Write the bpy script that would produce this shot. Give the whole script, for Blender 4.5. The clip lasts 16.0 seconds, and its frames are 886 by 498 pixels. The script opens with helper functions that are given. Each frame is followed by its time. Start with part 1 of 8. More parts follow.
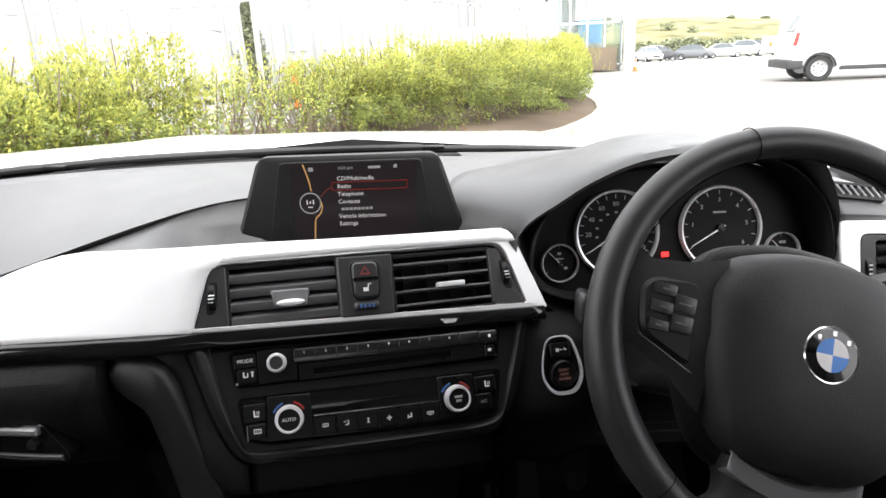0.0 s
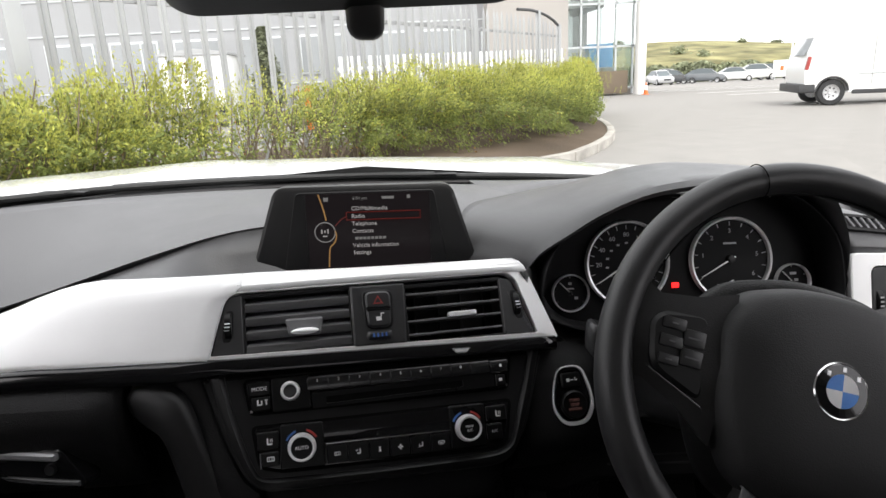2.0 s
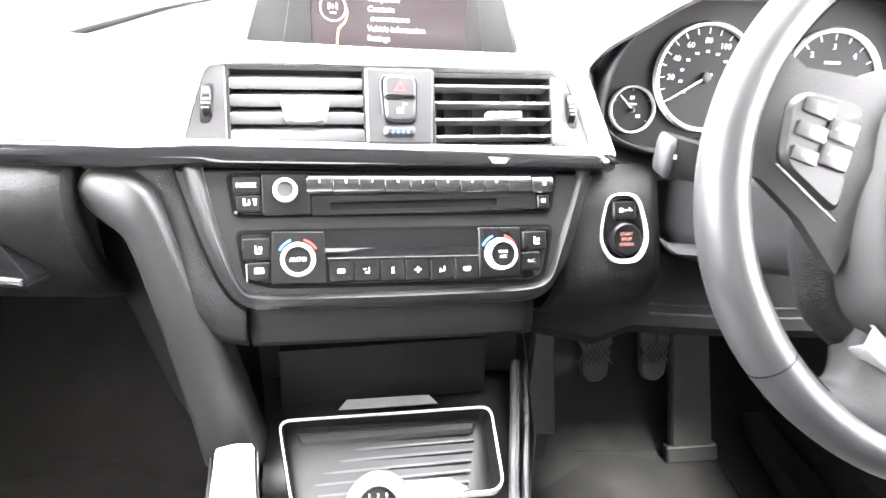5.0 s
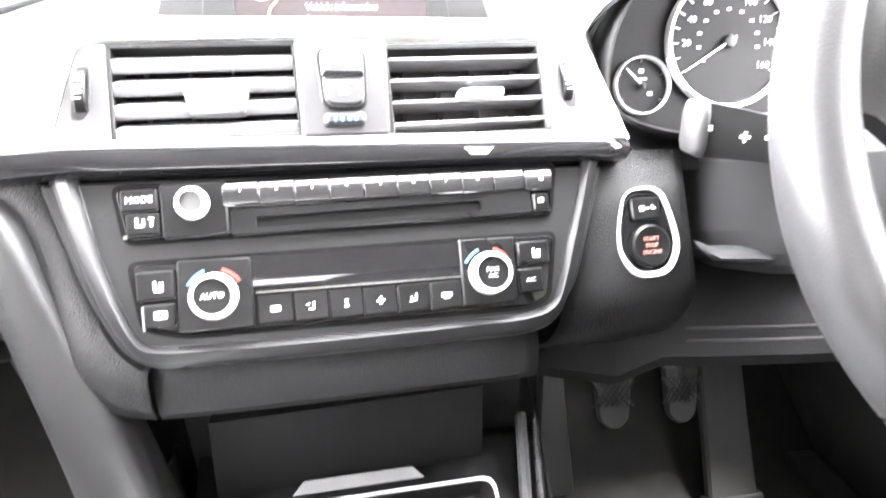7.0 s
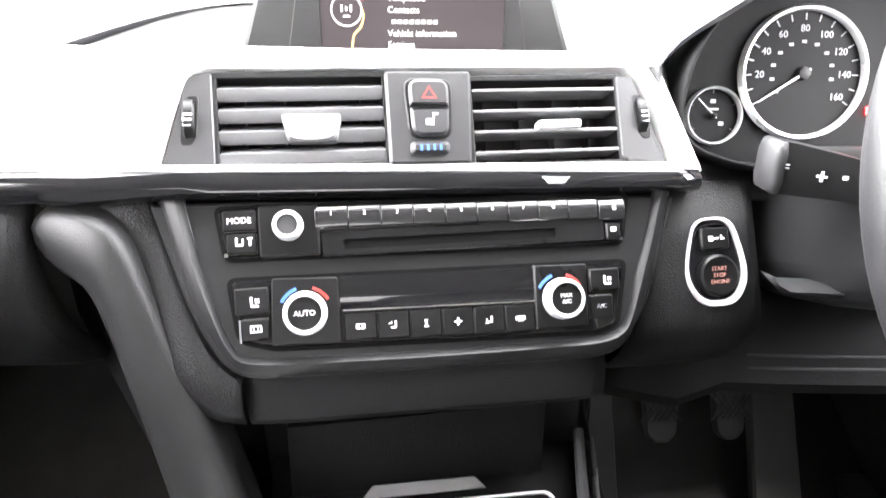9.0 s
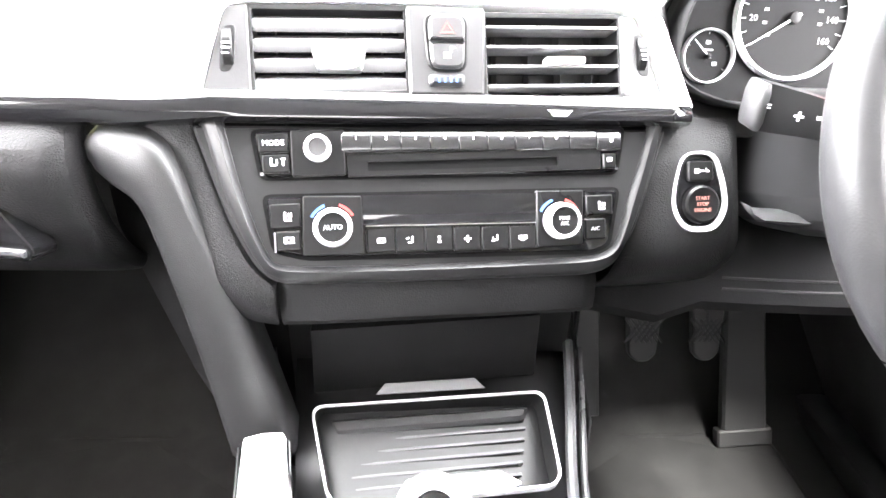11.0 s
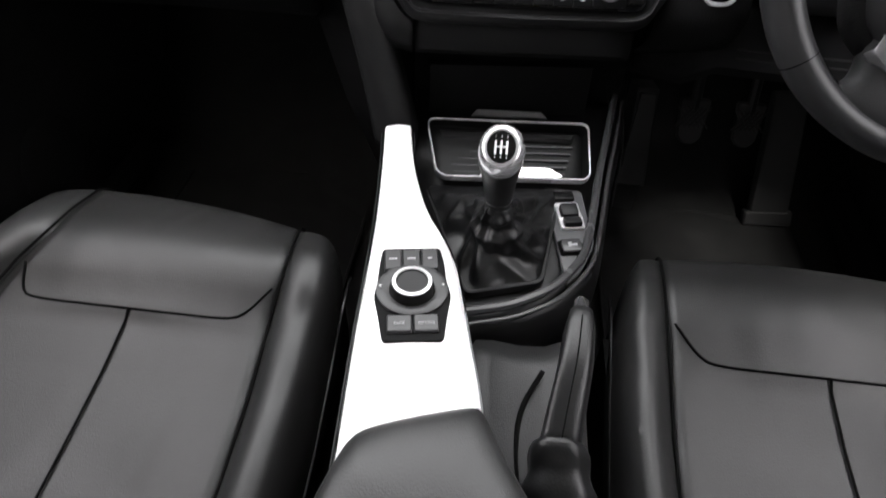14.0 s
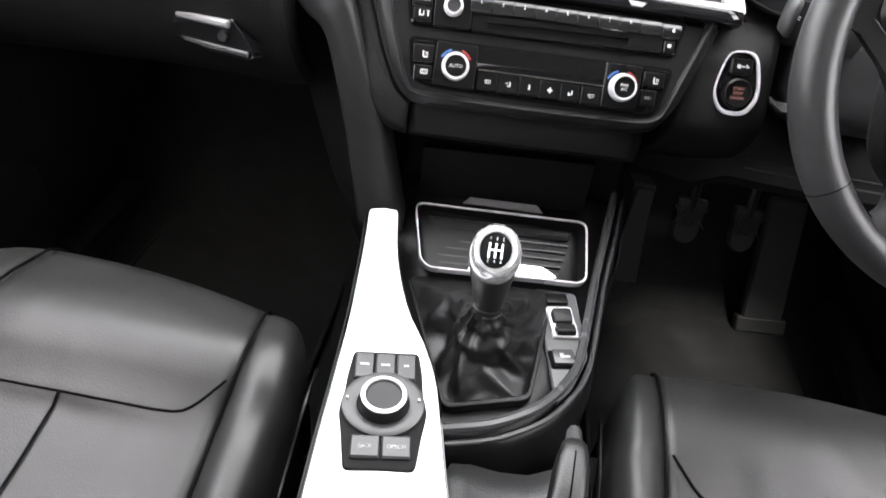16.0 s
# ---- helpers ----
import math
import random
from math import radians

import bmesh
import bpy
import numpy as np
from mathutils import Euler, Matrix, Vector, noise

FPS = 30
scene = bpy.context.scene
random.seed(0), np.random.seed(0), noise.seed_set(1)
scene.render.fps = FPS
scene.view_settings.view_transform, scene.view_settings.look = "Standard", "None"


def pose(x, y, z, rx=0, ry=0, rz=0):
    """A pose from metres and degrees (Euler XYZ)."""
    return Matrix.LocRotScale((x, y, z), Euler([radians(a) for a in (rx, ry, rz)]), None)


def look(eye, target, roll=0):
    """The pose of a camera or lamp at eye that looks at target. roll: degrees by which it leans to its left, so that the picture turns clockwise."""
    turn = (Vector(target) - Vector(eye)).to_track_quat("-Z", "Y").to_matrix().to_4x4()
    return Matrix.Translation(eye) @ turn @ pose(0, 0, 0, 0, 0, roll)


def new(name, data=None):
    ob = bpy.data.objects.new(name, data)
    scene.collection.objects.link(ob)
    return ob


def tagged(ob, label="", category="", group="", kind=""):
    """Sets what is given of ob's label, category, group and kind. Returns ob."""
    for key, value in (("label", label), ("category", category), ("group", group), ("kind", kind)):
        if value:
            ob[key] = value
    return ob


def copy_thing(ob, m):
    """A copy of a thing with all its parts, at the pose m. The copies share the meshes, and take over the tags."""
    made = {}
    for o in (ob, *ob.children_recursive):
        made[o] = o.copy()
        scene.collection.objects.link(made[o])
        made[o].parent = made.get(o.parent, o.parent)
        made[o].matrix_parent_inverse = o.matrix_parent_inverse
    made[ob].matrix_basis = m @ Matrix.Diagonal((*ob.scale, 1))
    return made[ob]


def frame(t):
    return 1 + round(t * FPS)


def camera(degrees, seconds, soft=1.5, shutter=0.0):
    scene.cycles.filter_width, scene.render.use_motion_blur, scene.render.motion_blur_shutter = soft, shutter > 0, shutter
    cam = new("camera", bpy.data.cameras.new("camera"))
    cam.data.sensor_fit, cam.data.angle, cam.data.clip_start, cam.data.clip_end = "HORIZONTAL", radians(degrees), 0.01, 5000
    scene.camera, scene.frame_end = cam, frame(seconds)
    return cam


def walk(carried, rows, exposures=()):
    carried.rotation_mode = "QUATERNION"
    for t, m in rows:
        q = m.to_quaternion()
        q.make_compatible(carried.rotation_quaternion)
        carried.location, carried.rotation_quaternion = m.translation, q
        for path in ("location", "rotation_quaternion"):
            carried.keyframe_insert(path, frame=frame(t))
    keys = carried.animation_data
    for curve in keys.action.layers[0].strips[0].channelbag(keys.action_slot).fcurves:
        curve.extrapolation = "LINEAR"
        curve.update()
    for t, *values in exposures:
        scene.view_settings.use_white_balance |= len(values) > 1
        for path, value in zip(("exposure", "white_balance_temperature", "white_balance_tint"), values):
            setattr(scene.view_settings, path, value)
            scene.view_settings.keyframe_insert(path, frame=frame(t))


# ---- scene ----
cam = camera(70.6, 16.0, soft=1.5, shutter=0.4)
PATH = [
    (0, (0.052, -0.38, 1.156), (0.236, 1.52, 0.557), -1.1),
    (0.5, (0.051, -0.38, 1.159), (0.235, 1.524, 0.575), -0.3),
    (1, (0.049, -0.384, 1.166), (0.199, 1.53, 0.605), -0.7),
    (1.5, (0.052, -0.384, 1.171), (0.198, 1.536, 0.632), -1.5),
    (2, (0.05, -0.387, 1.168), (0.203, 1.534, 0.635), -1.0),
    (2.5, (0.045, -0.385, 1.16), (0.196, 1.524, 0.586), 0.4),
    (3, (0.043, -0.42, 1.158), (0.191, 1.45, 0.465), 0.2),
    (3.5, (0.049, -0.459, 1.156), (0.185, 1.404, 0.442), -0.2),
    (3.8, (0.036, -0.47, 1.149), (0.183, 1.358, 0.352), 1.4),
    (4, (0.03, -0.453, 1.144), (0.193, 1.353, 0.301), 1.3),
    (4.2, (0.02, -0.419, 1.127), (0.188, 1.366, 0.241), 4.4),
    (6.3, (0.026, -0.186, 0.978), (0.219, 1.629, 0.16), 0.8),
    (6.4, (0.027, -0.186, 0.975), (0.212, 1.634, 0.167), 0.8),
    (6.5, (0.025, -0.187, 0.974), (0.215, 1.635, 0.172), 0.9),
    (7, (0.049, -0.181, 0.983), (0.249, 1.665, 0.24), -0.1),
    (7.3, (0.062, -0.18, 1.014), (0.18, 1.702, 0.347), -3.9),
    (7.5, (0.056, -0.178, 1.031), (0.198, 1.713, 0.396), -3.6),
    (7.6, (0.061, -0.176, 1.044), (0.173, 1.714, 0.4), -4.3),
    (8, (0.052, -0.178, 1.051), (0.138, 1.717, 0.416), -3.7),
    (8.2, (0.05, -0.182, 1.043), (0.09, 1.712, 0.4), -3.4),
    (8.5, (0.03, -0.188, 1.023), (0.076, 1.698, 0.359), -0.8),
    (9, (0.02, -0.189, 1.007), (0.113, 1.66, 0.25), 0.6),
    (9.5, (0.012, -0.193, 0.995), (0.106, 1.626, 0.17), 2.3),
    (9.7, (0.017, -0.191, 0.992), (0.119, 1.619, 0.148), 2.3),
    (11.8, (-0.003, -0.315, 1.077), (0.137, 1.422, 0.096), 3.0),
    (12, (-0.002, -0.343, 1.097), (0.159, 1.39, 0.112), 3.6),
    (12.4, (0.026, -0.408, 1.123), (0.202, 1.287, 0.077), 4.1),
    (12.5, (0.03, -0.424, 1.122), (0.232, 1.258, 0.059), 4.1),
    (12.8, (0.034, -0.455, 1.11), (0.209, 1.149, -0.07), 3.8),
    (13, (0.033, -0.482, 1.099), (0.12, 1.088, -0.137), 2.8),
    (13.2, (0.036, -0.507, 1.087), (0.018, 1.007, -0.22), 1.0),
    (13.5, (0.01, -0.525, 1.072), (-0.126, 0.86, -0.364), 2.3),
    (13.6, (0.008, -0.516, 1.064), (-0.132, 0.829, -0.41), 3.1),
    (14, (0.014, -0.499, 1.076), (-0.119, 0.931, -0.316), 2.2),
    (14.5, (0.008, -0.475, 1.083), (-0.074, 1.015, -0.249), 3.4),
    (15, (-0.003, -0.427, 1.068), (-0.097, 1.083, -0.241), 7.8),
    (15.5, (0.001, -0.42, 1.054), (-0.056, 1.087, -0.26), 9.1),
    (16, (0.001, -0.429, 1.062), (-0.094, 1.137, -0.179), 7.9),
]
EXPOSURES = [(0.0, 1.48), (0.5, 1.12), (1.0, 0.8), (1.5, 0.68), (2.0, 0.64), (2.6, 0.87), (3.0, 1.4), (3.5, 2.0), (3.8, 3.05), (4.2, 4.2),
             (6.3, 6.5), (7.0, 6.1), (7.4, 5.5), (7.8, 3.7), (8.2, 3.0), (8.6, 3.2), (9.0, 4.75), (9.5, 5.5), (9.7, 5.6), (11.8, 5.9), (12.4, 6.0), (13.0, 5.4), (13.2, 5.0),
             (13.5, 3.8), (14.0, 2.2), (14.5, 2.0), (15.0, 2.45), (15.5, 3.05), (16.0, 3.25)]
walk(cam, [(t, look(eye, target, roll)) for t, eye, target, roll in PATH], EXPOSURES)

# ---------------------------------------------------------------- light
world = bpy.data.worlds.new("world")
scene.world = world
world.use_nodes = True
wn = world.node_tree
sky = wn.nodes.new("ShaderNodeTexSky")
sky.sky_type, sky.sun_disc, sky.sun_elevation, sky.sun_rotation = "NISHITA", False, radians(48), radians(200)
sky.air_density, sky.dust_density = 1.0, 4.0
cloud = wn.nodes.new("ShaderNodeMixRGB")
cloud.inputs[0].default_value, cloud.inputs[2].default_value = 0.75, (17.8, 17.2, 17.4, 1)
wn.links.new(sky.outputs[0], cloud.inputs[1])
wn.links.new(cloud.outputs[0], wn.nodes["Background"].inputs[0])
wn.nodes["Background"].inputs[1].default_value = 0.12
sun = new("sun", bpy.data.lights.new("sun", "SUN"))
sun.data.energy, sun.data.angle, sun.data.color = 1.5, radians(14), (1.0, 0.97, 0.92)
sun.matrix_world = look((2, -4, 7), (0, 0, 0.6))


# ---------------------------------------------------------------- materials
def material(name, color, rough=0.5, metal=0.0, bump=0.0, scale=400.0, vary=0.12, coat=0.0, spec=0.5, kind="noise", island=0.0, wear=0.1):
    """Principled surface with fine relief, and blotches of a larger size in colour and gloss."""
    m = bpy.data.materials.new(name)
    m.use_nodes = True
    nt = m.node_tree
    b = nt.nodes["Principled BSDF"]
    b.inputs["Metallic"].default_value, b.inputs["Specular IOR Level"].default_value = metal, spec
    b.inputs["Coat Weight"].default_value, b.inputs["Coat Roughness"].default_value = coat, 0.04
    co = nt.nodes.new("ShaderNodeTexCoord")
    big = nt.nodes.new("ShaderNodeTexNoise")
    big.inputs["Scale"].default_value, big.inputs["Detail"].default_value = scale / 40, 4
    nt.links.new(co.outputs["Object"], big.inputs["Vector"])
    ramp = nt.nodes.new("ShaderNodeMapRange")
    ramp.inputs[1].default_value, ramp.inputs[2].default_value = 0.3, 0.7
    ramp.inputs[3].default_value, ramp.inputs[4].default_value = 1 - vary, 1 + vary
    nt.links.new(big.outputs[0], ramp.inputs[0])
    last = ramp.outputs[0]
    if island:
        info = nt.nodes.new("ShaderNodeObjectInfo" if island < 0 else "ShaderNodeNewGeometry")
        rnd = nt.nodes.new("ShaderNodeMapRange")
        rnd.inputs[3].default_value, rnd.inputs[4].default_value = 1 - abs(island), 1 + abs(island)
        nt.links.new(info.outputs["Random" if island < 0 else "Random Per Island"], rnd.inputs[0])
        mul = nt.nodes.new("ShaderNodeMath")
        mul.operation = "MULTIPLY"
        nt.links.new(last, mul.inputs[0])
        nt.links.new(rnd.outputs[0], mul.inputs[1])
        last = mul.outputs[0]
    tint = nt.nodes.new("ShaderNodeVectorMath")
    tint.operation = "SCALE"
    tint.inputs[0].default_value = color
    nt.links.new(last, tint.inputs["Scale"])
    nt.links.new(tint.outputs[0], b.inputs["Base Color"])
    gloss = nt.nodes.new("ShaderNodeMapRange")
    gloss.inputs[1].default_value, gloss.inputs[2].default_value = 0.3, 0.7
    gloss.inputs[3].default_value, gloss.inputs[4].default_value = max(rough - wear * rough, 0.01), rough + wear * rough
    nt.links.new(big.outputs[0], gloss.inputs[0])
    nt.links.new(gloss.outputs[0], b.inputs["Roughness"])
    if bump:
        if kind == "grain":
            fine = nt.nodes.new("ShaderNodeTexVoronoi")
            fine.feature = "F1"
        else:
            fine = nt.nodes.new("ShaderNodeTexNoise")
            fine.inputs["Detail"].default_value = 3
        fine.inputs["Scale"].default_value = scale
        if kind == "brushed":
            mp = nt.nodes.new("ShaderNodeMapping")
            mp.inputs["Scale"].default_value = (0.02, 1, 1)
            nt.links.new(co.outputs["Object"], mp.inputs[0])
            nt.links.new(mp.outputs[0], fine.inputs["Vector"])
        else:
            nt.links.new(co.outputs["Object"], fine.inputs["Vector"])
        bp = nt.nodes.new("ShaderNodeBump")
        bp.inputs["Strength"].default_value, bp.inputs["Distance"].default_value = bump, 0.4 / scale
        nt.links.new(fine.outputs[0], bp.inputs["Height"])
        nt.links.new(bp.outputs[0], b.inputs["Normal"])
    return m


def glow(name, color, strength):
    m = bpy.data.materials.new(name)
    m.use_nodes = True
    b = m.node_tree.nodes["Principled BSDF"]
    b.inputs["Base Color"].default_value = (*(0.12 * c for c in color), 1)
    b.inputs["Roughness"].default_value, b.inputs["Specular IOR Level"].default_value = 0.3, 0.25
    b.inputs["Emission Color"].default_value, b.inputs["Emission Strength"].default_value = (*color, 1), strength
    return m


def clear_glass(name, tint=(0.93, 0.96, 0.95), gloss=1.0):
    m = bpy.data.materials.new(name)
    m.use_nodes = True
    nt = m.node_tree
    tr, gl, mix, fr, pw = (nt.nodes.new("ShaderNode" + k) for k in ("BsdfTransparent", "BsdfGlossy", "MixShader", "LayerWeight", "Math"))
    tr.inputs[0].default_value = (*tint, 1)
    gl.inputs["Roughness"].default_value = 0.01
    fr.inputs[0].default_value = 0.5
    pw.operation, pw.inputs[1].default_value = "POWER", 4.0
    nt.links.new(fr.outputs["Facing"], pw.inputs[0])
    base = nt.nodes.new("ShaderNodeMath")
    base.operation, base.inputs[1].default_value, base.inputs[2].default_value = "MULTIPLY_ADD", 0.6 * gloss, 0.04 * gloss
    nt.links.new(pw.outputs[0], base.inputs[0])
    nt.links.new(base.outputs[0], mix.inputs[0])
    nt.links.new(tr.outputs[0], mix.inputs[1])
    nt.links.new(gl.outputs[0], mix.inputs[2])
    nt.links.new(mix.outputs[0], nt.nodes["Material Output"].inputs[0])
    return m


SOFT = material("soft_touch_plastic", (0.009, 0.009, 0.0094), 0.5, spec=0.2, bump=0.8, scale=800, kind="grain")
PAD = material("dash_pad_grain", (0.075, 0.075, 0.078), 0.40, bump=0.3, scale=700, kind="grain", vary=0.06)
# Darker copy of the pad grain: the hood's shading is in its colour.
HOODG = material("shaded_hood_grain", (0.052, 0.052, 0.054), 0.42, bump=0.3, scale=700, kind="grain", vary=0.06)
HARD = material("hard_black_plastic", (0.008, 0.008, 0.0084), 0.42, spec=0.3, bump=0.12, scale=800)
SATIN = material("satin_dark_plastic", (0.0145, 0.0145, 0.015), 0.36, spec=0.2, bump=0.08, scale=900)
GLOSS = material("piano_black", (0.006, 0.006, 0.0066), 0.08, spec=0.35, coat=0.25, vary=0.05)
PRESET = material("preset_button_gloss", (0.012, 0.012, 0.0125), 0.16, spec=0.6, vary=0.05)
BUTTON = material("button_black", (0.0062, 0.0062, 0.0064), 0.3, spec=0.2, bump=0.05, scale=900)
SILVER = material("matt_silver_trim", (0.92, 0.92, 0.92), 0.40, metal=0.05, bump=0.05, scale=500, kind="brushed", vary=0.03)
CHROME = material("satin_chrome", (0.86, 0.86, 0.87), 0.16, metal=1.0, vary=0.03)
BRIGHT = material("bright_silver", (0.80, 0.80, 0.81), 0.28, metal=0.35, vary=0.03)
LEATHER = material("black_leather", (0.020, 0.020, 0.020), 0.42, bump=0.22, scale=650, kind="grain", vary=0.16)
SUEDE = material("boot_leather", (0.0068, 0.0068, 0.0072), 0.40, bump=0.15, scale=500, kind="grain", vary=0.2)


def creased(m, size, depth, strength):
    """Soft creases under the fine grain of a hide."""
    nt = m.node_tree
    co, mp, nz, bp = (nt.nodes.new("ShaderNode" + k) for k in ("TexCoord", "Mapping", "TexNoise", "Bump"))
    mp.inputs["Scale"].default_value = (1.0, 0.55, 0.8)
    nz.noise_type, nz.normalize = "RIDGED_MULTIFRACTAL", True
    nz.inputs["Scale"].default_value, nz.inputs["Detail"].default_value, nz.inputs["Distortion"].default_value = size, 2.5, 0.8
    bp.inputs["Strength"].default_value, bp.inputs["Distance"].default_value = strength, depth
    nt.links.new(co.outputs["Object"], mp.inputs[0])
    nt.links.new(mp.outputs[0], nz.inputs["Vector"])
    nt.links.new(nz.outputs[0], bp.inputs["Height"])
    nt.links.new(bp.outputs[0], next(n for n in nt.nodes if n.bl_idname == "ShaderNodeBump" and n.outputs[0].is_linked).inputs["Normal"])


creased(LEATHER, 10, 0.012, 0.3)
creased(SUEDE, 14, 0.004, 0.2)
COVER = material("wheel_cover_grain", (0.0205, 0.0205, 0.0212), 0.58, spec=0.35, bump=0.3, scale=900, kind="grain")
RIM = material("wheel_leather", (0.022, 0.022, 0.023), 0.42, spec=0.45, bump=0.15, scale=800, kind="grain")
KNOBS = material("satin_knob_silver", (0.74, 0.74, 0.75), 0.24, metal=0.75, vary=0.03)
INSERT = material("wheel_insert_satin", (0.29, 0.29, 0.295), 0.35, metal=0.5, vary=0.04)
STITCH = material("stitching", (0.003, 0.003, 0.003), 0.85, spec=0.08)
RUBBER = material("rubber", (0.011, 0.011, 0.0114), 0.6, bump=0.2, scale=500)
CARPET = material("carpet", (0.013, 0.013, 0.0129), 0.95, bump=1.0, scale=900, vary=0.25, spec=0.1)
MATT = material("matt_black_plastic", (0.005, 0.005, 0.0052), 0.7, spec=0.15, bump=0.2, scale=700, kind="grain")
DIAL = material("dial_face", (0.006, 0.006, 0.0064), 0.6, spec=0.15)
WHITE = material("white_print", (0.75, 0.75, 0.75), 0.5, vary=0.02)
GREYP = material("grey_print", (0.35, 0.35, 0.36), 0.5, vary=0.02)
BLUE = material("blue_print", (0.03, 0.20, 0.62), 0.4)
COLD = material("cold_print", (0.05, 0.13, 0.36), 0.4)
WARMP = material("warm_print", (0.32, 0.035, 0.03), 0.4)
KEYG = material("key_grey", (0.024, 0.024, 0.025), 0.38, spec=0.5, vary=0.06)
LIPG = material("button_lip_grey", (0.15, 0.15, 0.155), 0.3)
VENTG = material("vent_slat_grey", (0.10, 0.10, 0.102), 0.30, vary=0.06)
STRUTG = material("strut_grain", (0.013, 0.013, 0.0134), 0.46, spec=0.33, bump=0.35, scale=1100, kind="grain")
PLATEG = material("switch_plate_grey", (0.095, 0.095, 0.098), 0.3, vary=0.05)
RAILG = material("satin_rail_grey", (0.052, 0.052, 0.054), 0.26, bump=0.05, scale=700, vary=0.05)
WELL = material("lever_well_plastic", (0.019, 0.019, 0.0195), 0.45, bump=0.4, scale=700, kind="grain")
PANELG = material("panel_grey", (0.036, 0.036, 0.037), 0.38, bump=0.1, scale=800)
HAZARD = material("hazard_print", (0.30, 0.04, 0.036), 0.4)
WALLCLOTH = material("grey_cloth", (0.10, 0.10, 0.10), 0.95, bump=0.6, scale=600, spec=0.1)
LINER = material("roof_liner", (0.44, 0.435, 0.425), 0.9, bump=0.4, scale=700, spec=0.1)
MIRROR = material("mirror_glass", (0.85, 0.86, 0.87), 0.01, metal=1.0, vary=0.0)
SCREEN = glow("screen_dark", (0.012, 0.009, 0.010), 0.42)
TEXT = glow("screen_text", (0.80, 0.76, 0.75), 0.24)
DIM = glow("screen_dim_text", (0.45, 0.44, 0.43), 0.17)
ORANGE = glow("screen_orange", (0.80, 0.45, 0.16), 0.16)
REDLINE = glow("screen_red_frame", (0.30, 0.03, 0.02), 0.13)
WARN = glow("warning_red", (1.0, 0.02, 0.02), 1.5)
AMBER = glow("start_lettering", (0.60, 0.30, 0.26), 0.05)
GLASS = clear_glass("windscreen_glass")
DIMGLASS = clear_glass("light_dimming_glass", (0.30, 0.30, 0.30))
PAINT = material("white_car_paint", (0.80, 0.80, 0.79), 0.25, coat=0.8, vary=0.02)


# ---------------------------------------------------------------- building helpers
def thing(name, label, category, group="", kind=""):
    return tagged(new(name), label, category, group, kind)


def part(name, bm, mat, parent=None, label="", smooth=35, solid=0.0, sub=0, bevel=0.0):
    """One mesh object from a bmesh, under a thing or a part."""
    if not solid:
        bmesh.ops.recalc_face_normals(bm, faces=bm.faces)
    me = bpy.data.meshes.new(name)
    bm.to_mesh(me)
    bm.free()
    me.materials.append(mat)
    if smooth:
        me.shade_smooth()
        me.set_sharp_from_angle(angle=radians(smooth))
    ob = new(name, me)
    if parent:
        ob.parent = parent
    if label:
        ob["label"] = label
    if sub:
        s = ob.modifiers.new("subdivision", "SUBSURF")
        s.levels = s.render_levels = sub
    if solid:
        s = ob.modifiers.new("thickness", "SOLIDIFY")
        s.thickness, s.offset = solid, -1
    if bevel:
        s = ob.modifiers.new("edges", "BEVEL")
        s.width, s.segments, s.limit_method, s.angle_limit = bevel, 2, "ANGLE", radians(40)
    return ob


def mat3(o, u, v, n):
    m = Matrix.Identity(4)
    for i, c in enumerate((u, v, n, o)):
        for j in range(3):
            m[j][i] = c[j]
    return m


def box(size, m=None, bevel=0.0, seg=2, taper=1.0, bm=None):
    """A box centred on the origin of m; taper shrinks the +z face."""
    bm = bm or bmesh.new()
    made = bmesh.ops.create_cube(bm, size=1)["verts"]
    for v in made:
        k = taper if v.co.z > 0 else 1
        v.co = Vector((v.co.x * size[0] * k, v.co.y * size[1] * k, v.co.z * size[2]))
    if bevel:
        edges = list({e for v in made for e in v.link_edges})
        made = bmesh.ops.bevel(bm, geom=edges, offset=bevel, segments=seg, affect="EDGES", profile=0.6)["verts"]
    if m:
        bmesh.ops.transform(bm, matrix=m, verts=[v for v in bm.verts if v in set(made)] if len(bm.verts) != len(made) else bm.verts)
    return bm


def rounded(pts, r, seg=4):
    """A polygon with its corners rounded by r (one radius or one for each corner)."""
    out, n = [], len(pts)
    for i, p in enumerate(pts):
        a, b, c = Vector(pts[i - 1]), Vector(p), Vector(pts[(i + 1) % n])
        q = r[i] if isinstance(r, (list, tuple)) else r
        q = min(q, (a - b).length * 0.48, (c - b).length * 0.48)
        s, e = b + (a - b).normalized() * q, b + (c - b).normalized() * q
        for k in range(seg + 1):
            t = k / seg
            out.append((s * (1 - t) + b * t) * (1 - t) + (b * (1 - t) + e * t) * t)
    return out


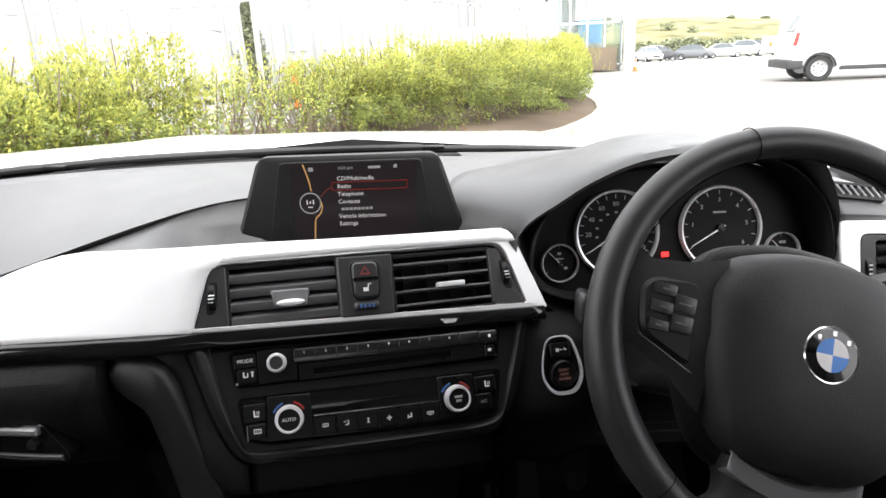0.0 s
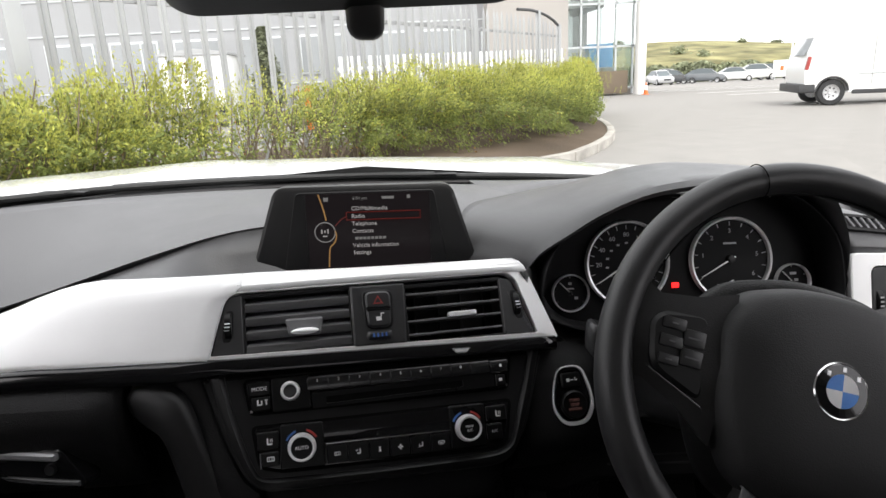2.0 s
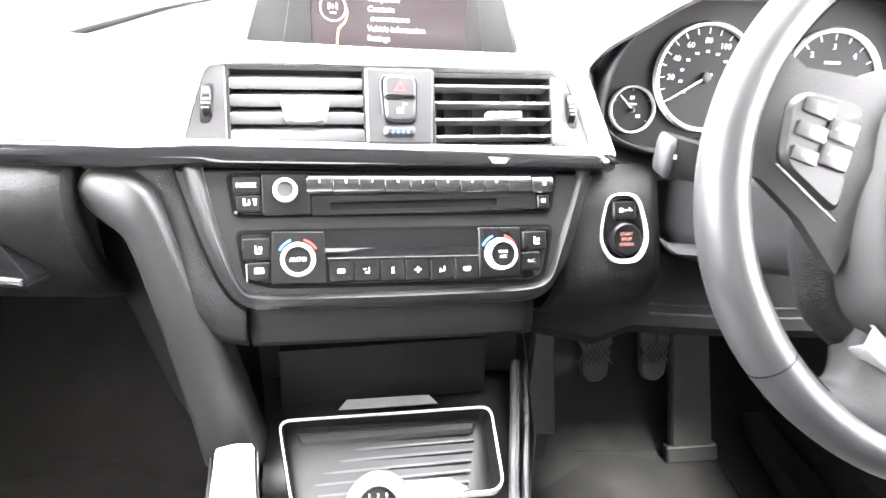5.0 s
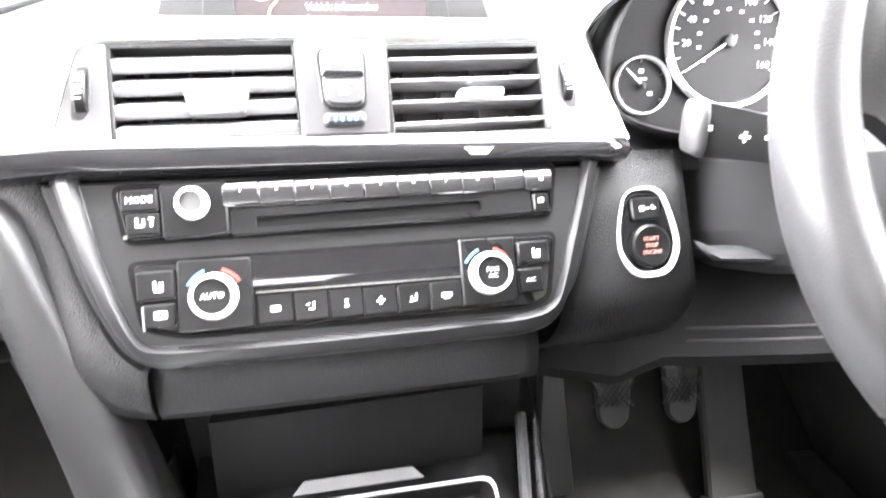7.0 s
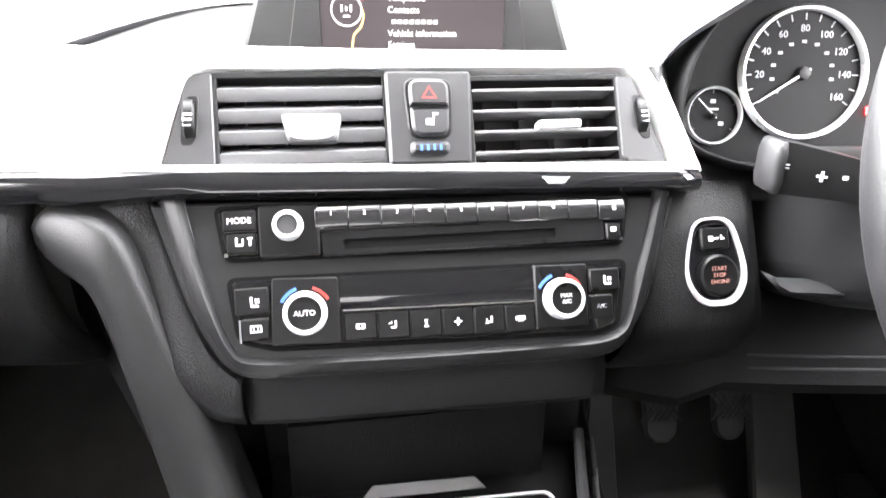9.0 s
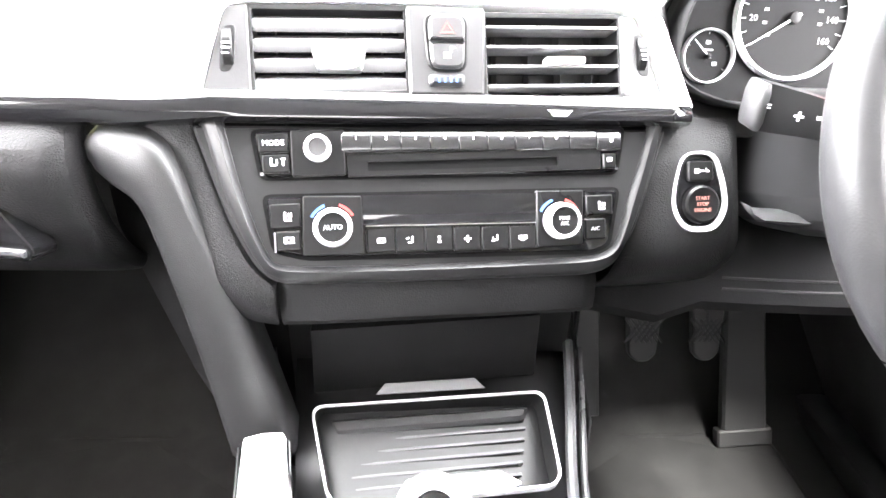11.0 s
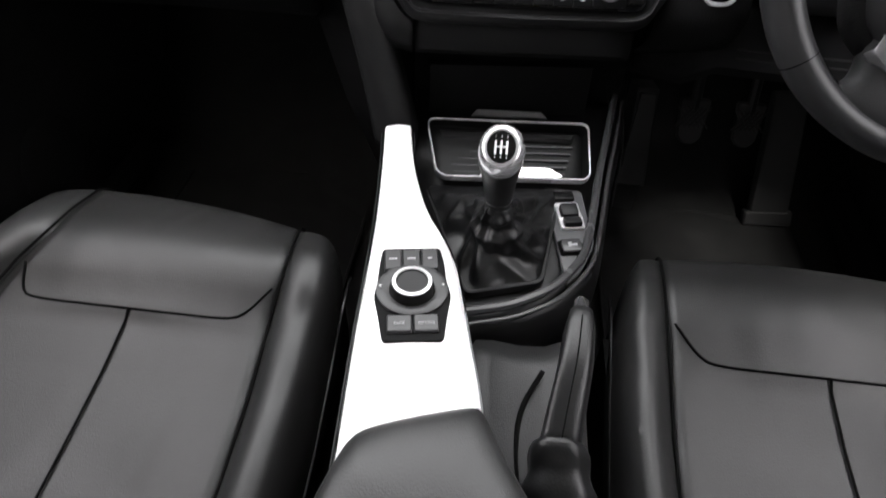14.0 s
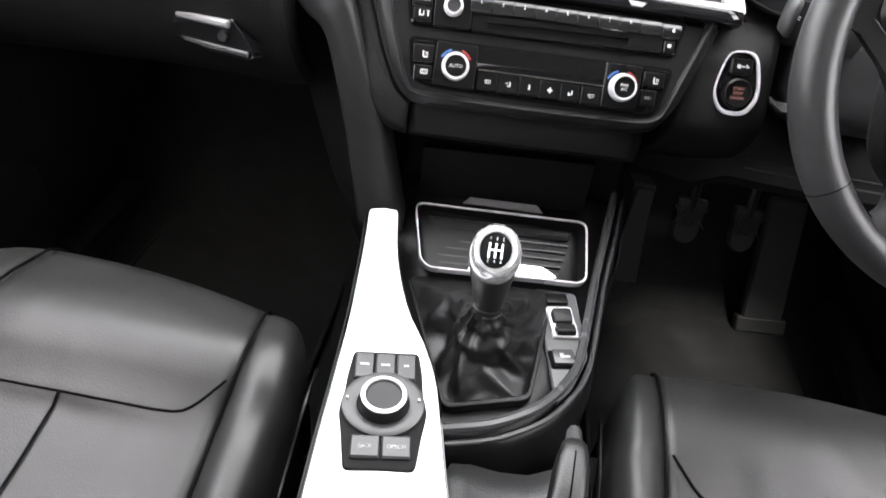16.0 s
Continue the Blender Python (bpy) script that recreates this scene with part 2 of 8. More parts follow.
def prism(pts, lo, hi, m=None, edge=0.0, bm=None, inset=None):
    """A plane outline (x, y) raised from lo to hi along z, with a chamfered upper rim."""
    bm = bm or bmesh.new()
    pts = [Vector(p[:2]) for p in pts]
    mid = sum(pts, Vector((0, 0))) / len(pts)
    levels = [(lo, 0.0), (hi - edge, 0.0), (hi, edge)] if edge else [(lo, 0.0), (hi, 0.0)]
    rings = []
    for z, d in levels:
        ring = []
        for i, p in enumerate(pts):
            t = (pts[(i + 1) % len(pts)] - pts[i - 1])
            nrm = Vector((t.y, -t.x)).normalized() if t.length else Vector((0, 0))
            if (p - mid).dot(nrm) < 0:
                nrm = -nrm
            q = p - nrm * d
            co = Vector((q.x, q.y, z))
            ring.append(bm.verts.new(m @ co if m else co))
        rings.append(ring)
    n = len(pts)
    for a, b in zip(rings, rings[1:]):
        for i in range(n):
            bm.faces.new((a[i], a[(i + 1) % n], b[(i + 1) % n], b[i]))
    bm.faces.new(rings[-1])
    bm.faces.new(rings[0][::-1])
    return bm


def frame_prism(outer, inner, lo, hi, m=None, bm=None):
    """A closed ring between two outlines with the same number of points, raised from lo to hi."""
    bm = bm or bmesh.new()
    n = len(outer)
    put = lambda p, z: bm.verts.new(m @ Vector((p[0], p[1], z)) if m else Vector((p[0], p[1], z)))
    r = [[put(p, z) for p in pts] for pts, z in ((outer, lo), (outer, hi), (inner, hi), (inner, lo))]
    for a, b in ((0, 1), (1, 2), (2, 3), (3, 0)):
        for i in range(n):
            bm.faces.new((r[a][i], r[a][(i + 1) % n], r[b][(i + 1) % n], r[b][i]))
    return bm


def frame_slope(outer, inner, lo, hi_outer, hi_inner, m):
    """A closed ring whose front slopes from the outer to the inner outline."""
    rings = [[m @ Vector((p[0], p[1], z)) for p in pts] for pts, z in ((outer, lo), (outer, hi_outer), (inner, hi_inner), (inner, lo), (outer, lo))]
    bm = sheet(rings, close=True)
    bmesh.ops.remove_doubles(bm, verts=bm.verts, dist=1e-6)
    return bm


def revolve(profile, m=None, seg=32, bm=None):
    """Radius and height pairs turned about z."""
    bm = bm or bmesh.new()
    rings = []
    for r, z in profile:
        if r < 1e-6:
            co = Vector((0, 0, z))
            rings.append([bm.verts.new(m @ co if m else co)])
            continue
        ring = []
        for k in range(seg):
            a = 2 * math.pi * k / seg
            co = Vector((r * math.cos(a), r * math.sin(a), z))
            ring.append(bm.verts.new(m @ co if m else co))
        rings.append(ring)
    for a, b in zip(rings, rings[1:]):
        for k in range(seg):
            p, q = a[k % len(a)], a[(k + 1) % len(a)]
            s, t = b[(k + 1) % len(b)], b[k % len(b)]
            face = [x for i, x in enumerate((p, q, s, t)) if x not in (p, q, s, t)[:i]]
            if len(face) > 2:
                bm.faces.new(face)
    return bm


def spline(pts, n):
    """n points along a smooth curve through pts, evenly over its length."""
    p = np.array(pts, float)
    p = np.vstack([2 * p[0] - p[1], p, 2 * p[-1] - p[-2]])
    out = []
    for i in range(1, len(p) - 2):
        for t in np.linspace(0, 1, 12, endpoint=False):
            a, b, c, d = p[i - 1 : i + 3]
            out.append(0.5 * (2 * b + (c - a) * t + (2 * a - 5 * b + 4 * c - d) * t * t + (3 * b - a - 3 * c + d) * t**3))
    out.append(p[-2])
    out = np.array(out)
    s = np.r_[0, np.cumsum(np.linalg.norm(np.diff(out, axis=0), axis=1))]
    w = np.linspace(0, s[-1], n)
    return np.stack([np.interp(w, s, out[:, k]) for k in range(out.shape[1])], 1)


def sheet(rows, close=False, bm=None):
    """A surface over rows of points, all of one length."""
    bm = bm or bmesh.new()
    g = [[bm.verts.new(Vector(p)) for p in r] for r in rows]
    for a, b in zip(g, g[1:]):
        n = len(a)
        for i in range(n if close else n - 1):
            bm.faces.new((a[i], a[(i + 1) % n], b[(i + 1) % n], b[i]))
    return bm


def loft(rings, bm=None):
    """A closed body through rings of points, capped at both ends."""
    bm = bm or bmesh.new()
    g = [[bm.verts.new(Vector(p)) for p in r] for r in rings]
    for a, b in zip(g, g[1:]):
        n = len(a)
        for i in range(n):
            bm.faces.new((a[i], a[(i + 1) % n], b[(i + 1) % n], b[i]))
    bm.faces.new(g[0][::-1])
    bm.faces.new(g[-1])
    return bm


def tube(path, radius, seg=8, closed=False, bm=None):
    """A round bar along a path; radius may be a list."""
    bm = bm or bmesh.new()
    p = [Vector(q) for q in path]
    n, rings = len(p), []
    up = Vector((0.13, 0.21, 0.97))
    for i, c in enumerate(p):
        d = (p[(i + 1) % n] - p[i - 1]) if closed else (p[min(i + 1, n - 1)] - p[max(i - 1, 0)])
        d.normalize()
        a = d.cross(up).normalized()
        b = a.cross(d)
        r = radius[i] if isinstance(radius, (list, tuple)) else radius
        rings.append([bm.verts.new(c + (a * math.cos(t) + b * math.sin(t)) * r) for t in (2 * math.pi * k / seg for k in range(seg))])
    for i in range(n if closed else n - 1):
        a, b = rings[i], rings[(i + 1) % n]
        for k in range(seg):
            bm.faces.new((a[k], a[(k + 1) % seg], b[(k + 1) % seg], b[k]))
    if not closed:
        bm.faces.new(rings[0][::-1])
        bm.faces.new(rings[-1])
    return bm


def ellipsoid(rx, ry, rz, m, seg=24, bm=None):
    bm = bm or bmesh.new()
    return revolve([(max(math.sin(math.pi * k / 14), 0 if k in (0, 14) else 1e-3), -math.cos(math.pi * k / 14)) for k in range(15)],
                   m @ Matrix.Diagonal((rx, ry, rz, 1)), seg, bm)


def lettering(words, height, m, mat, parent, name="lettering", align="CENTER", depth=0.0003, squeeze=1.0):
    """Raised lettering in the built-in font, turned into a mesh."""
    cu = bpy.data.curves.new(name, "FONT")
    cu.body, cu.size, cu.extrude, cu.align_x, cu.align_y = words, height, depth, align, "CENTER"
    cu.resolution_u = 2
    tmp = bpy.data.objects.new(name, cu)
    me = bpy.data.meshes.new_from_object(tmp)
    bpy.data.objects.remove(tmp)
    me.name = name
    me.materials.clear()
    me.materials.append(mat)
    me.transform(m @ Matrix.Diagonal((squeeze, 1, 1, 1)))
    ob = new(name, me)
    ob.parent = parent
    return ob


def bars(rects, lo, hi, m, bm=None):
    """Flat raised bars (x, y, width, height), for marks that cannot be read."""
    bm = bm or bmesh.new()
    for x, y, w, h in rects:
        prism([(x - w / 2, y - h / 2), (x + w / 2, y - h / 2), (x + w / 2, y + h / 2), (x - w / 2, y + h / 2)], lo, hi, m, bm=bm)
    return bm


def rect(x0, y0, x1, y1):
    return [(x0, y0), (x1, y0), (x1, y1), (x0, y1)]


T = Matrix.Translation
# ---------------------------------------------------------------- the centre stack's own frame, turned to the driver and laid back
YAW, TILT = radians(7.6), radians(26)
SU = Vector((math.cos(YAW), math.sin(YAW), 0))
SF = Vector((-math.sin(YAW), math.cos(YAW), 0))
SV = SF * math.sin(TILT) + Vector((0, 0, math.cos(TILT)))
SN = SU.cross(SV)
SO = Vector((0.030, 0.195, 0.867))
MS = mat3(SO, SU, SV, SN)


def sp(u, v, n=0.0):
    return SO + SU * u + SV * v + SN * n


# ---------------------------------------------------------------- dashboard
dash = thing("dashboard", "black grained dashboard with wide matt silver trim", "dashboard", kind="structure")

# Upper pad: from the crease on the passenger side, round the display, back to the windscreen.
crease = [(-0.70, 0.27, 0.868), (-0.60, 0.298, 0.878), (-0.50, 0.318, 0.896), (-0.40, 0.327, 0.921), (-0.316, 0.330, 0.947), (-0.25, 0.331, 0.968), (-0.18, 0.335, 0.988),
          (-0.14, 0.342, 0.996), (-0.09, 0.355, 1.000), (-0.04, 0.372, 0.999), (0.02, 0.378, 0.996), (0.10, 0.378, 0.994), (0.132, 0.366, 0.980), (0.148, 0.335, 0.960), (0.165, 0.300, 0.948)]
screen_line = [(-0.72, 0.470, 0.984), (-0.58, 0.515, 0.993), (-0.45, 0.572, 0.996), (-0.33, 0.614, 0.996), (-0.20, 0.637, 0.996), (-0.05, 0.643, 0.996), (0.06, 0.643, 0.996), (0.16, 0.628, 0.996), (0.25, 0.602, 0.996), (0.31, 0.585, 0.996)]
rows = []
a, b = spline(crease, 40), spline(screen_line, 40)
for k in range(13):
    t = k / 12
    rows.append([p * (1 - t) + q * t + np.array([0, 0, 0.010 * math.sin(math.pi * t) * (1.1 - 0.5 * t)]) for p, q in zip(a, b)])
lip = [p + np.array([0, 0.012, -0.010]) * max(0.0, min(1.0, (-0.13 - p[0]) / 0.12)) + np.array([0, 0, -0.0008]) for p in a]
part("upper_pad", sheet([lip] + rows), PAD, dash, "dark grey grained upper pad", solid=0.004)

chan = spline([(-0.74, 0.45, 0.974), (-0.58, 0.507, 0.986), (-0.45, 0.564, 0.989), (-0.25, 0.623, 0.989), (0.0, 0.636, 0.989), (0.16, 0.620, 0.989), (0.30, 0.580, 0.989), (0.45, 0.555, 0.988), (0.74, 0.48, 0.974)], 30)
part("defroster_channel", sheet([list(chan), [q + np.array([0, 0.03, -0.010]) for q in chan], [q + np.array([0, 0.15, -0.018]) for q in chan]]), HARD, dash, "black defroster channel", solid=0.003)

# Valley between the trim and the crease.
trim_top = [(-0.70, 0.225, 0.870), (-0.60, 0.232, 0.885), (-0.50, 0.242, 0.895), (-0.40, 0.247, 0.922), (-0.321, 0.247, 0.9520), (-0.29, 0.246, 0.9635), (-0.257, 0.246, 0.9725), (-0.218, 0.246, 0.9715), (-0.172, 0.246, 0.9710), (-0.10, 0.246, 0.9705), (0.0, 0.256, 0.966), (0.10, 0.270, 0.963), (0.19, 0.282, 0.963)]
tt = spline(trim_top, 44)
cr = spline(crease, 44)
sag = [0.044 * (0.5 - 0.5 * math.cos(math.pi * max(0, min(1, (q[0] + 0.195) / 0.065)))) * (0.5 - 0.5 * math.cos(math.pi * max(0, min(1, (0.170 - q[0]) / 0.055)))) for q in cr]
tuck = [0.2 + 0.8 * max(0.0, min(1.0, (-0.13 - q[0]) / 0.12)) for q in cr]
rows = []
for k in range(9):
    t = k / 8
    rows.append([p * (1 - t) + (q + np.array([0, 0.008, -0.006]) * g) * t - np.array([0, 0, 0.010 * math.sin(math.pi * t) + h * math.sin(math.pi * t) ** 0.8]) for p, q, g, h in zip(tt, cr, tuck, sag)])
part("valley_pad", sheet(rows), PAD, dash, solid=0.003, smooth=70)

# Silver trim on the passenger side, from its lower edge up over a rounded brow.
low = spline([(-0.70, 0.165, 0.822), (-0.55, 0.175, 0.862), (-0.45, 0.18, 0.890), (-0.33, 0.185, 0.907), (-0.25, 0.186, 0.907), (-0.175, 0.182, 0.905), (-0.1405, 0.1805, 0.904)], 30)
high = spline([(-0.70, 0.225, 0.868), (-0.60, 0.232, 0.883), (-0.50, 0.242, 0.896), (-0.40, 0.247, 0.923), (-0.32, 0.248, 0.953), (-0.255, 0.246, 0.964), (-0.19, 0.243, 0.969), (-0.152, 0.2425, 0.970)], 30)
rows = []
for k in range(11):
    t = k / 10
    rows.append([p * (1 - t) + q * t + np.array([0, -0.011, 0.0045]) * math.sin(math.pi * t) ** 0.8 for p, q in zip(low, high)])
for k in range(11):
    t = k / 10
    v, n = np.interp(t, [0, 0.8, 0.9, 1.0], [0.036, 0.110, 0.120, 0.1275]), np.interp(t, [0, 0.8, 0.9, 1.0], [0.0064, 0.0064, 0.0004, -0.0187])
    c0 = min(range(30), key=lambda c: abs(rows[k][c][0] + 0.40))
    start, end, d0 = rows[k][c0], np.array(sp(np.interp(v, [0.036, 0.044, 0.090, 0.098, 0.104, 0.110], [-0.1665, -0.1640, -0.1505, -0.1465, -0.1370, -0.1300]), v, n)), rows[k][c0] - rows[k][c0 - 1]
    along = np.array(sp(-0.10, v, n)) - end
    along /= np.linalg.norm(along)
    for c in range(c0 + 1, 30):
        q = (c - c0) / (29 - c0)
        m0, m1 = d0 * (29 - c0), along * np.linalg.norm(end - start) * 0.9
        rows[k][c] = (2 * q**3 - 3 * q**2 + 1) * start + (q**3 - 2 * q**2 + q) * m0 + (3 * q**2 - 2 * q**3) * end + (q**3 - q**2) * m1
# The upper edge climbs to a corner and runs level from there to the vents.
for c in range(30):
    lift = np.interp(rows[10][c][0], [-0.40, -0.353, -0.321, -0.289, -0.255, -0.218, -0.146], [rows[10][c][2], 0.9405, 0.9545, 0.9655, 0.9740, 0.9734, 0.9735]) - rows[10][c][2] if rows[10][c][0] > -0.40 else 0.0
    for k in range(5, 11):
        rows[k][c] = rows[k][c] + np.array([0, 0, lift * ((k - 4) / 6) ** 1.5])
part("passenger_trim", sheet(rows), SILVER, dash, "wide matt silver trim panel", solid=0.004)

# Silver surround of the two middle vents.
outer = rounded([(-0.170, 0.0392), (-0.1490, 0.109), (0.166, 0.113), (0.196, 0.0272)], [0.001, 0.014, 0.007, 0.003], 6)
inner = rounded([(-0.163, 0.0440), (-0.144, 0.104), (0.153, 0.102), (0.173, 0.0345)], [0.003, 0.014, 0.014, 0.003], 6)
part("vent_surround", frame_slope(outer, inner, -0.012, 0.0035, 0.0055, MS), SILVER, dash, "matt silver surround", bevel=0.0006)
brow = [[tuple(sp(u, v - 0.003 * max(0, u) / 0.17 - drop * max(0.0, min(1.0, (u + 0.12) / 0.12)), n)) for u in np.linspace(-0.1340, end, 18)]
        for v, n, drop, end in ((0.1052, 0.0062, 0.0, 0.1680), (0.111, 0.0060, 0.0, 0.1660), (0.119, -0.001, 0.0016, 0.1640), (0.1275, -0.019, 0.0034, 0.1620))]
part("vent_brow", sheet(brow), SILVER, dash, solid=0.003)

# Gloss black strip below the trim.
strip_l = spline([(-0.70, 0.163, 0.808), (-0.55, 0.173, 0.850), (-0.45, 0.178, 0.878), (-0.33, 0.183, 0.895), (-0.25, 0.184, 0.896), (-0.18, 0.184, 0.8965)], 24)
rows = []
for dy, dz, f, n in ((-0.002, 0.010, -0.05, 0.001), (-0.006, 0.006, 0.10, 0.0060), (-0.0085, -0.001, 0.55, 0.0078), (-0.0075, -0.006, 0.86, 0.0070), (-0.003, -0.009, 1.0, 0.0035), (0.03, -0.009, 1.02, -0.020)):
    left = [p + np.array([0, dy, dz]) for p in strip_l]
    right = []
    for u in np.linspace(-0.150, 0.191, 22):
        q = (u + 0.165) / 0.349
        right.append(np.array(sp(u, (0.0394 - 0.0112 * q) * (1 - f) + (0.0256 - 0.0094 * q) * f, n)))
    rows.append(left + right)
part("gloss_strip", sheet(rows), GLOSS, dash, "piano black accent strip", solid=0.002)

# Raised bright sliver that models a reflection in the strip; no real part.
part("strip_clip", prism(rounded([(0.076, 0.0272), (0.096, 0.0262), (0.091, 0.0215), (0.080, 0.0220)], 0.001), 0.004, 0.0105, MS, 0.001), BRIGHT, dash, "small bright reflection modelled on the strip")

# Fascia plate that carries radio and climate unit, in a sunken surround.
fo = rounded([(-0.172, 0.022), (-0.150, -0.050), (-0.128, -0.090), (0.120, -0.094), (0.146, -0.070), (0.176, 0.012)], [0.004, 0.03, 0.02, 0.02, 0.03, 0.004], 5)
part("fascia_plate", prism(fo, -0.020, -0.002, MS, 0.002), SATIN, dash, "satin dark grey fascia plate")
bead_path = spline([(-0.1525, 0.0250, 0), (-0.1475, 0.0, 0), (-0.1423, -0.0244, 0), (-0.1339, -0.0524, 0), (-0.1290, -0.0660, 0), (-0.1243, -0.0738, 0), (-0.1170, -0.0778, 0), (-0.0693, -0.0806, 0), (0.0, -0.0826, 0), (0.0797, -0.0832, 0), (0.1110, -0.0826, 0),
                    (0.1255, -0.0790, 0), (0.1325, -0.0710, 0), (0.1427, -0.0408, 0), (0.1525, -0.0137, 0), (0.1626, 0.0175, 0)], 80)
part("fascia_bead", tube([tuple(sp(q[0], q[1], -0.0015)) for q in bead_path], 0.0008, 6), LIPG, dash, "thin bright bead")
# Shallow bevelled surround that sweeps down the left, under the plate and up the right.
far_edge = spline([(-0.1669, 0.0270, 0), (-0.1605, 0.0, 0), (-0.1529, -0.0276, 0), (-0.1432, -0.0555, 0), (-0.1338, -0.0730, 0), (-0.1225, -0.0850, 0), (-0.105, -0.0885, 0), (-0.0693, -0.0900, 0), (0.0, -0.0922, 0), (0.0797, -0.0940, 0), (0.1090, -0.0940, 0),
                   (0.1275, -0.0890, 0), (0.1385, -0.0740, 0), (0.1490, -0.0540, 0), (0.1603, -0.0257, 0), (0.1733, 0.0182, 0)], 80)
rws = [[tuple(sp(*(a * (1 - t) + b * t)[:2], n)) for a, b in zip(bead_path, far_edge)] for t, n in ((0.04, -0.004), (0.10, -0.0015), (0.30, 0.0006), (0.65, -0.0010), (0.92, -0.0045), (1.0, -0.0075), (1.02, -0.030))]
part("fascia_surround", sheet(rws), SATIN, dash, "satin black bevelled surround", solid=0.002)
# Apron under the surround: one flat panel with a soft upper lip, turned under at its foot.
us = np.linspace(-0.1225, 0.119, 22)
rws = []
for v, n in ((-0.086, -0.030), (-0.0885, -0.0130), (-0.0910, -0.0085), (-0.0950, -0.0078), (-0.1080, -0.0095), (-0.1165, -0.0125), (-0.1195, -0.0190), (-0.1200, -0.045)):
    rws.append([tuple(sp(u * (1 - 0.5 * (-0.088 - v)), v - 0.0055 * ((u + 0.122) / 0.24), n - 0.010 * abs(u / 0.13) ** 5)) for u in us])
part("lower_apron", sheet(rws), MATT, dash, "matt black lower apron", solid=0.002)
# Grained cheeks that close the stack to the strut and to the driver's panel.
near = spline([(-0.1695, 0.032, 0), (-0.1630, 0.0, 0), (-0.1555, -0.0276, 0), (-0.1460, -0.0555, 0), (-0.1375, -0.0740, 0), (-0.1240, -0.0895, 0)], 24)
wide = spline([(-0.2350, 0.030, 0), (-0.2040, -0.0122, 0), (-0.1850, -0.0502, 0), (-0.1690, -0.0899, 0), (-0.1470, -0.1130, 0), (-0.1240, -0.1200, 0)], 24)
rws = [[tuple(sp(*(a * (1 - t) + b * t)[:2], n)) for a, b in zip(near, wide)] for t, n in ((-0.05, -0.035), (0.02, -0.013), (0.12, -0.0085), (0.35, -0.0095), (0.75, -0.016), (1.0, -0.028))]
part("left_cheek", sheet(rws), SOFT, dash, "grained black cheek", solid=0.002, smooth=60)
part("ledge", loft([[(x, y + d, z + h) for d, h in ((0.0, 0.0), (0.004, -0.0095), (0.03, -0.0095), (0.03, 0.004))] for x, y, z in ((-0.0767, 0.198, 0.7020), (0.02, 0.2105, 0.6990), (0.1208, 0.223, 0.6965))]), SATIN, dash, "satin black ledge", bevel=0.001)

# Closing faces behind the stack, from the strip down to the console.
part("stack_side", sheet([[(-0.235, 0.24, 0.90), (-0.235, 0.245, 0.78), (-0.20, 0.255, 0.62), (-0.16, 0.26, 0.50)],
                          [(-0.150, 0.24, 0.90), (-0.150, 0.232, 0.80), (-0.13, 0.235, 0.66), (-0.11, 0.24, 0.50)],
                          [(-0.09, 0.24, 0.90), (-0.09, 0.232, 0.78), (-0.09, 0.235, 0.66), (-0.09, 0.24, 0.50)]]), SOFT, dash, solid=0.003)
part("stack_back", sheet([[(-0.10, 0.235, 0.60), (-0.095, 0.205, 0.73), (-0.10, 0.225, 0.86)], [(0.16, 0.26, 0.60), (0.155, 0.235, 0.73), (0.17, 0.245, 0.86)]]), HARD, dash, solid=0.003)

# Strut from the passenger knee down to the console.
left = spline([(-0.2140, 0.187, 0.868), (-0.2120, 0.184, 0.8575), (-0.1989, 0.178, 0.8465), (-0.1803, 0.170, 0.8350), (-0.1701, 0.165, 0.8053), (-0.1610, 0.157, 0.7771), (-0.1505, 0.150, 0.7339), (-0.1402, 0.143, 0.6826), (-0.1300, 0.134, 0.630)], 34)
right = spline([(-0.2110, 0.187, 0.8760), (-0.2010, 0.183, 0.8815), (-0.1861, 0.178, 0.8815), (-0.1670, 0.170, 0.8746), (-0.1544, 0.165, 0.8589), (-0.1380, 0.157, 0.8140), (-0.1237, 0.150, 0.7736), (-0.1091, 0.143, 0.7260), (-0.0850, 0.134, 0.630)], 34)
rows = []
for i in range(34):
    l, r = left[i], right[i]
    ring = []
    for t, d in ((-0.55, 0.11), (-0.35, 0.060), (-0.14, 0.014), (-0.03, 0.001), (0.08, -0.002), (0.5, -0.005), (0.90, -0.002), (0.98, 0.001), (1.02, 0.006), (1.03, 0.03)):
        p = l * (1 - t) + r * t
        ring.append((p[0], p[1] + d, p[2] + d * 0.1))
    rows.append(ring)
part("knee_strut", sheet(rows), STRUTG, dash, "grained dark strut", solid=0.002, smooth=60)

# Driver's side: switch panel beside the stack, column shroud and knee panel.
across = ((0.148, -0.030), (0.158, -0.018), (0.172, -0.0135), (0.21, -0.012), (0.234, -0.0125), (0.245, -0.018), (0.251, -0.034), (0.253, -0.075))
rws = []
for v, d in ((0.022, 0.0), (-0.02, 0.0), (-0.06, 0.0), (-0.076, -0.001), (-0.084, -0.004), (-0.093, -0.011), (-0.102, -0.024), (-0.110, -0.042), (-0.116, -0.075)):
    rws.append([tuple(sp(u + 0.12 * min(0.0, v + 0.076) * (u > 0.2), v, n + d)) for u, n in across])
part("switch_panel", sheet(rws), SOFT, dash, "grained switch panel", solid=0.002, smooth=80)
kn = []
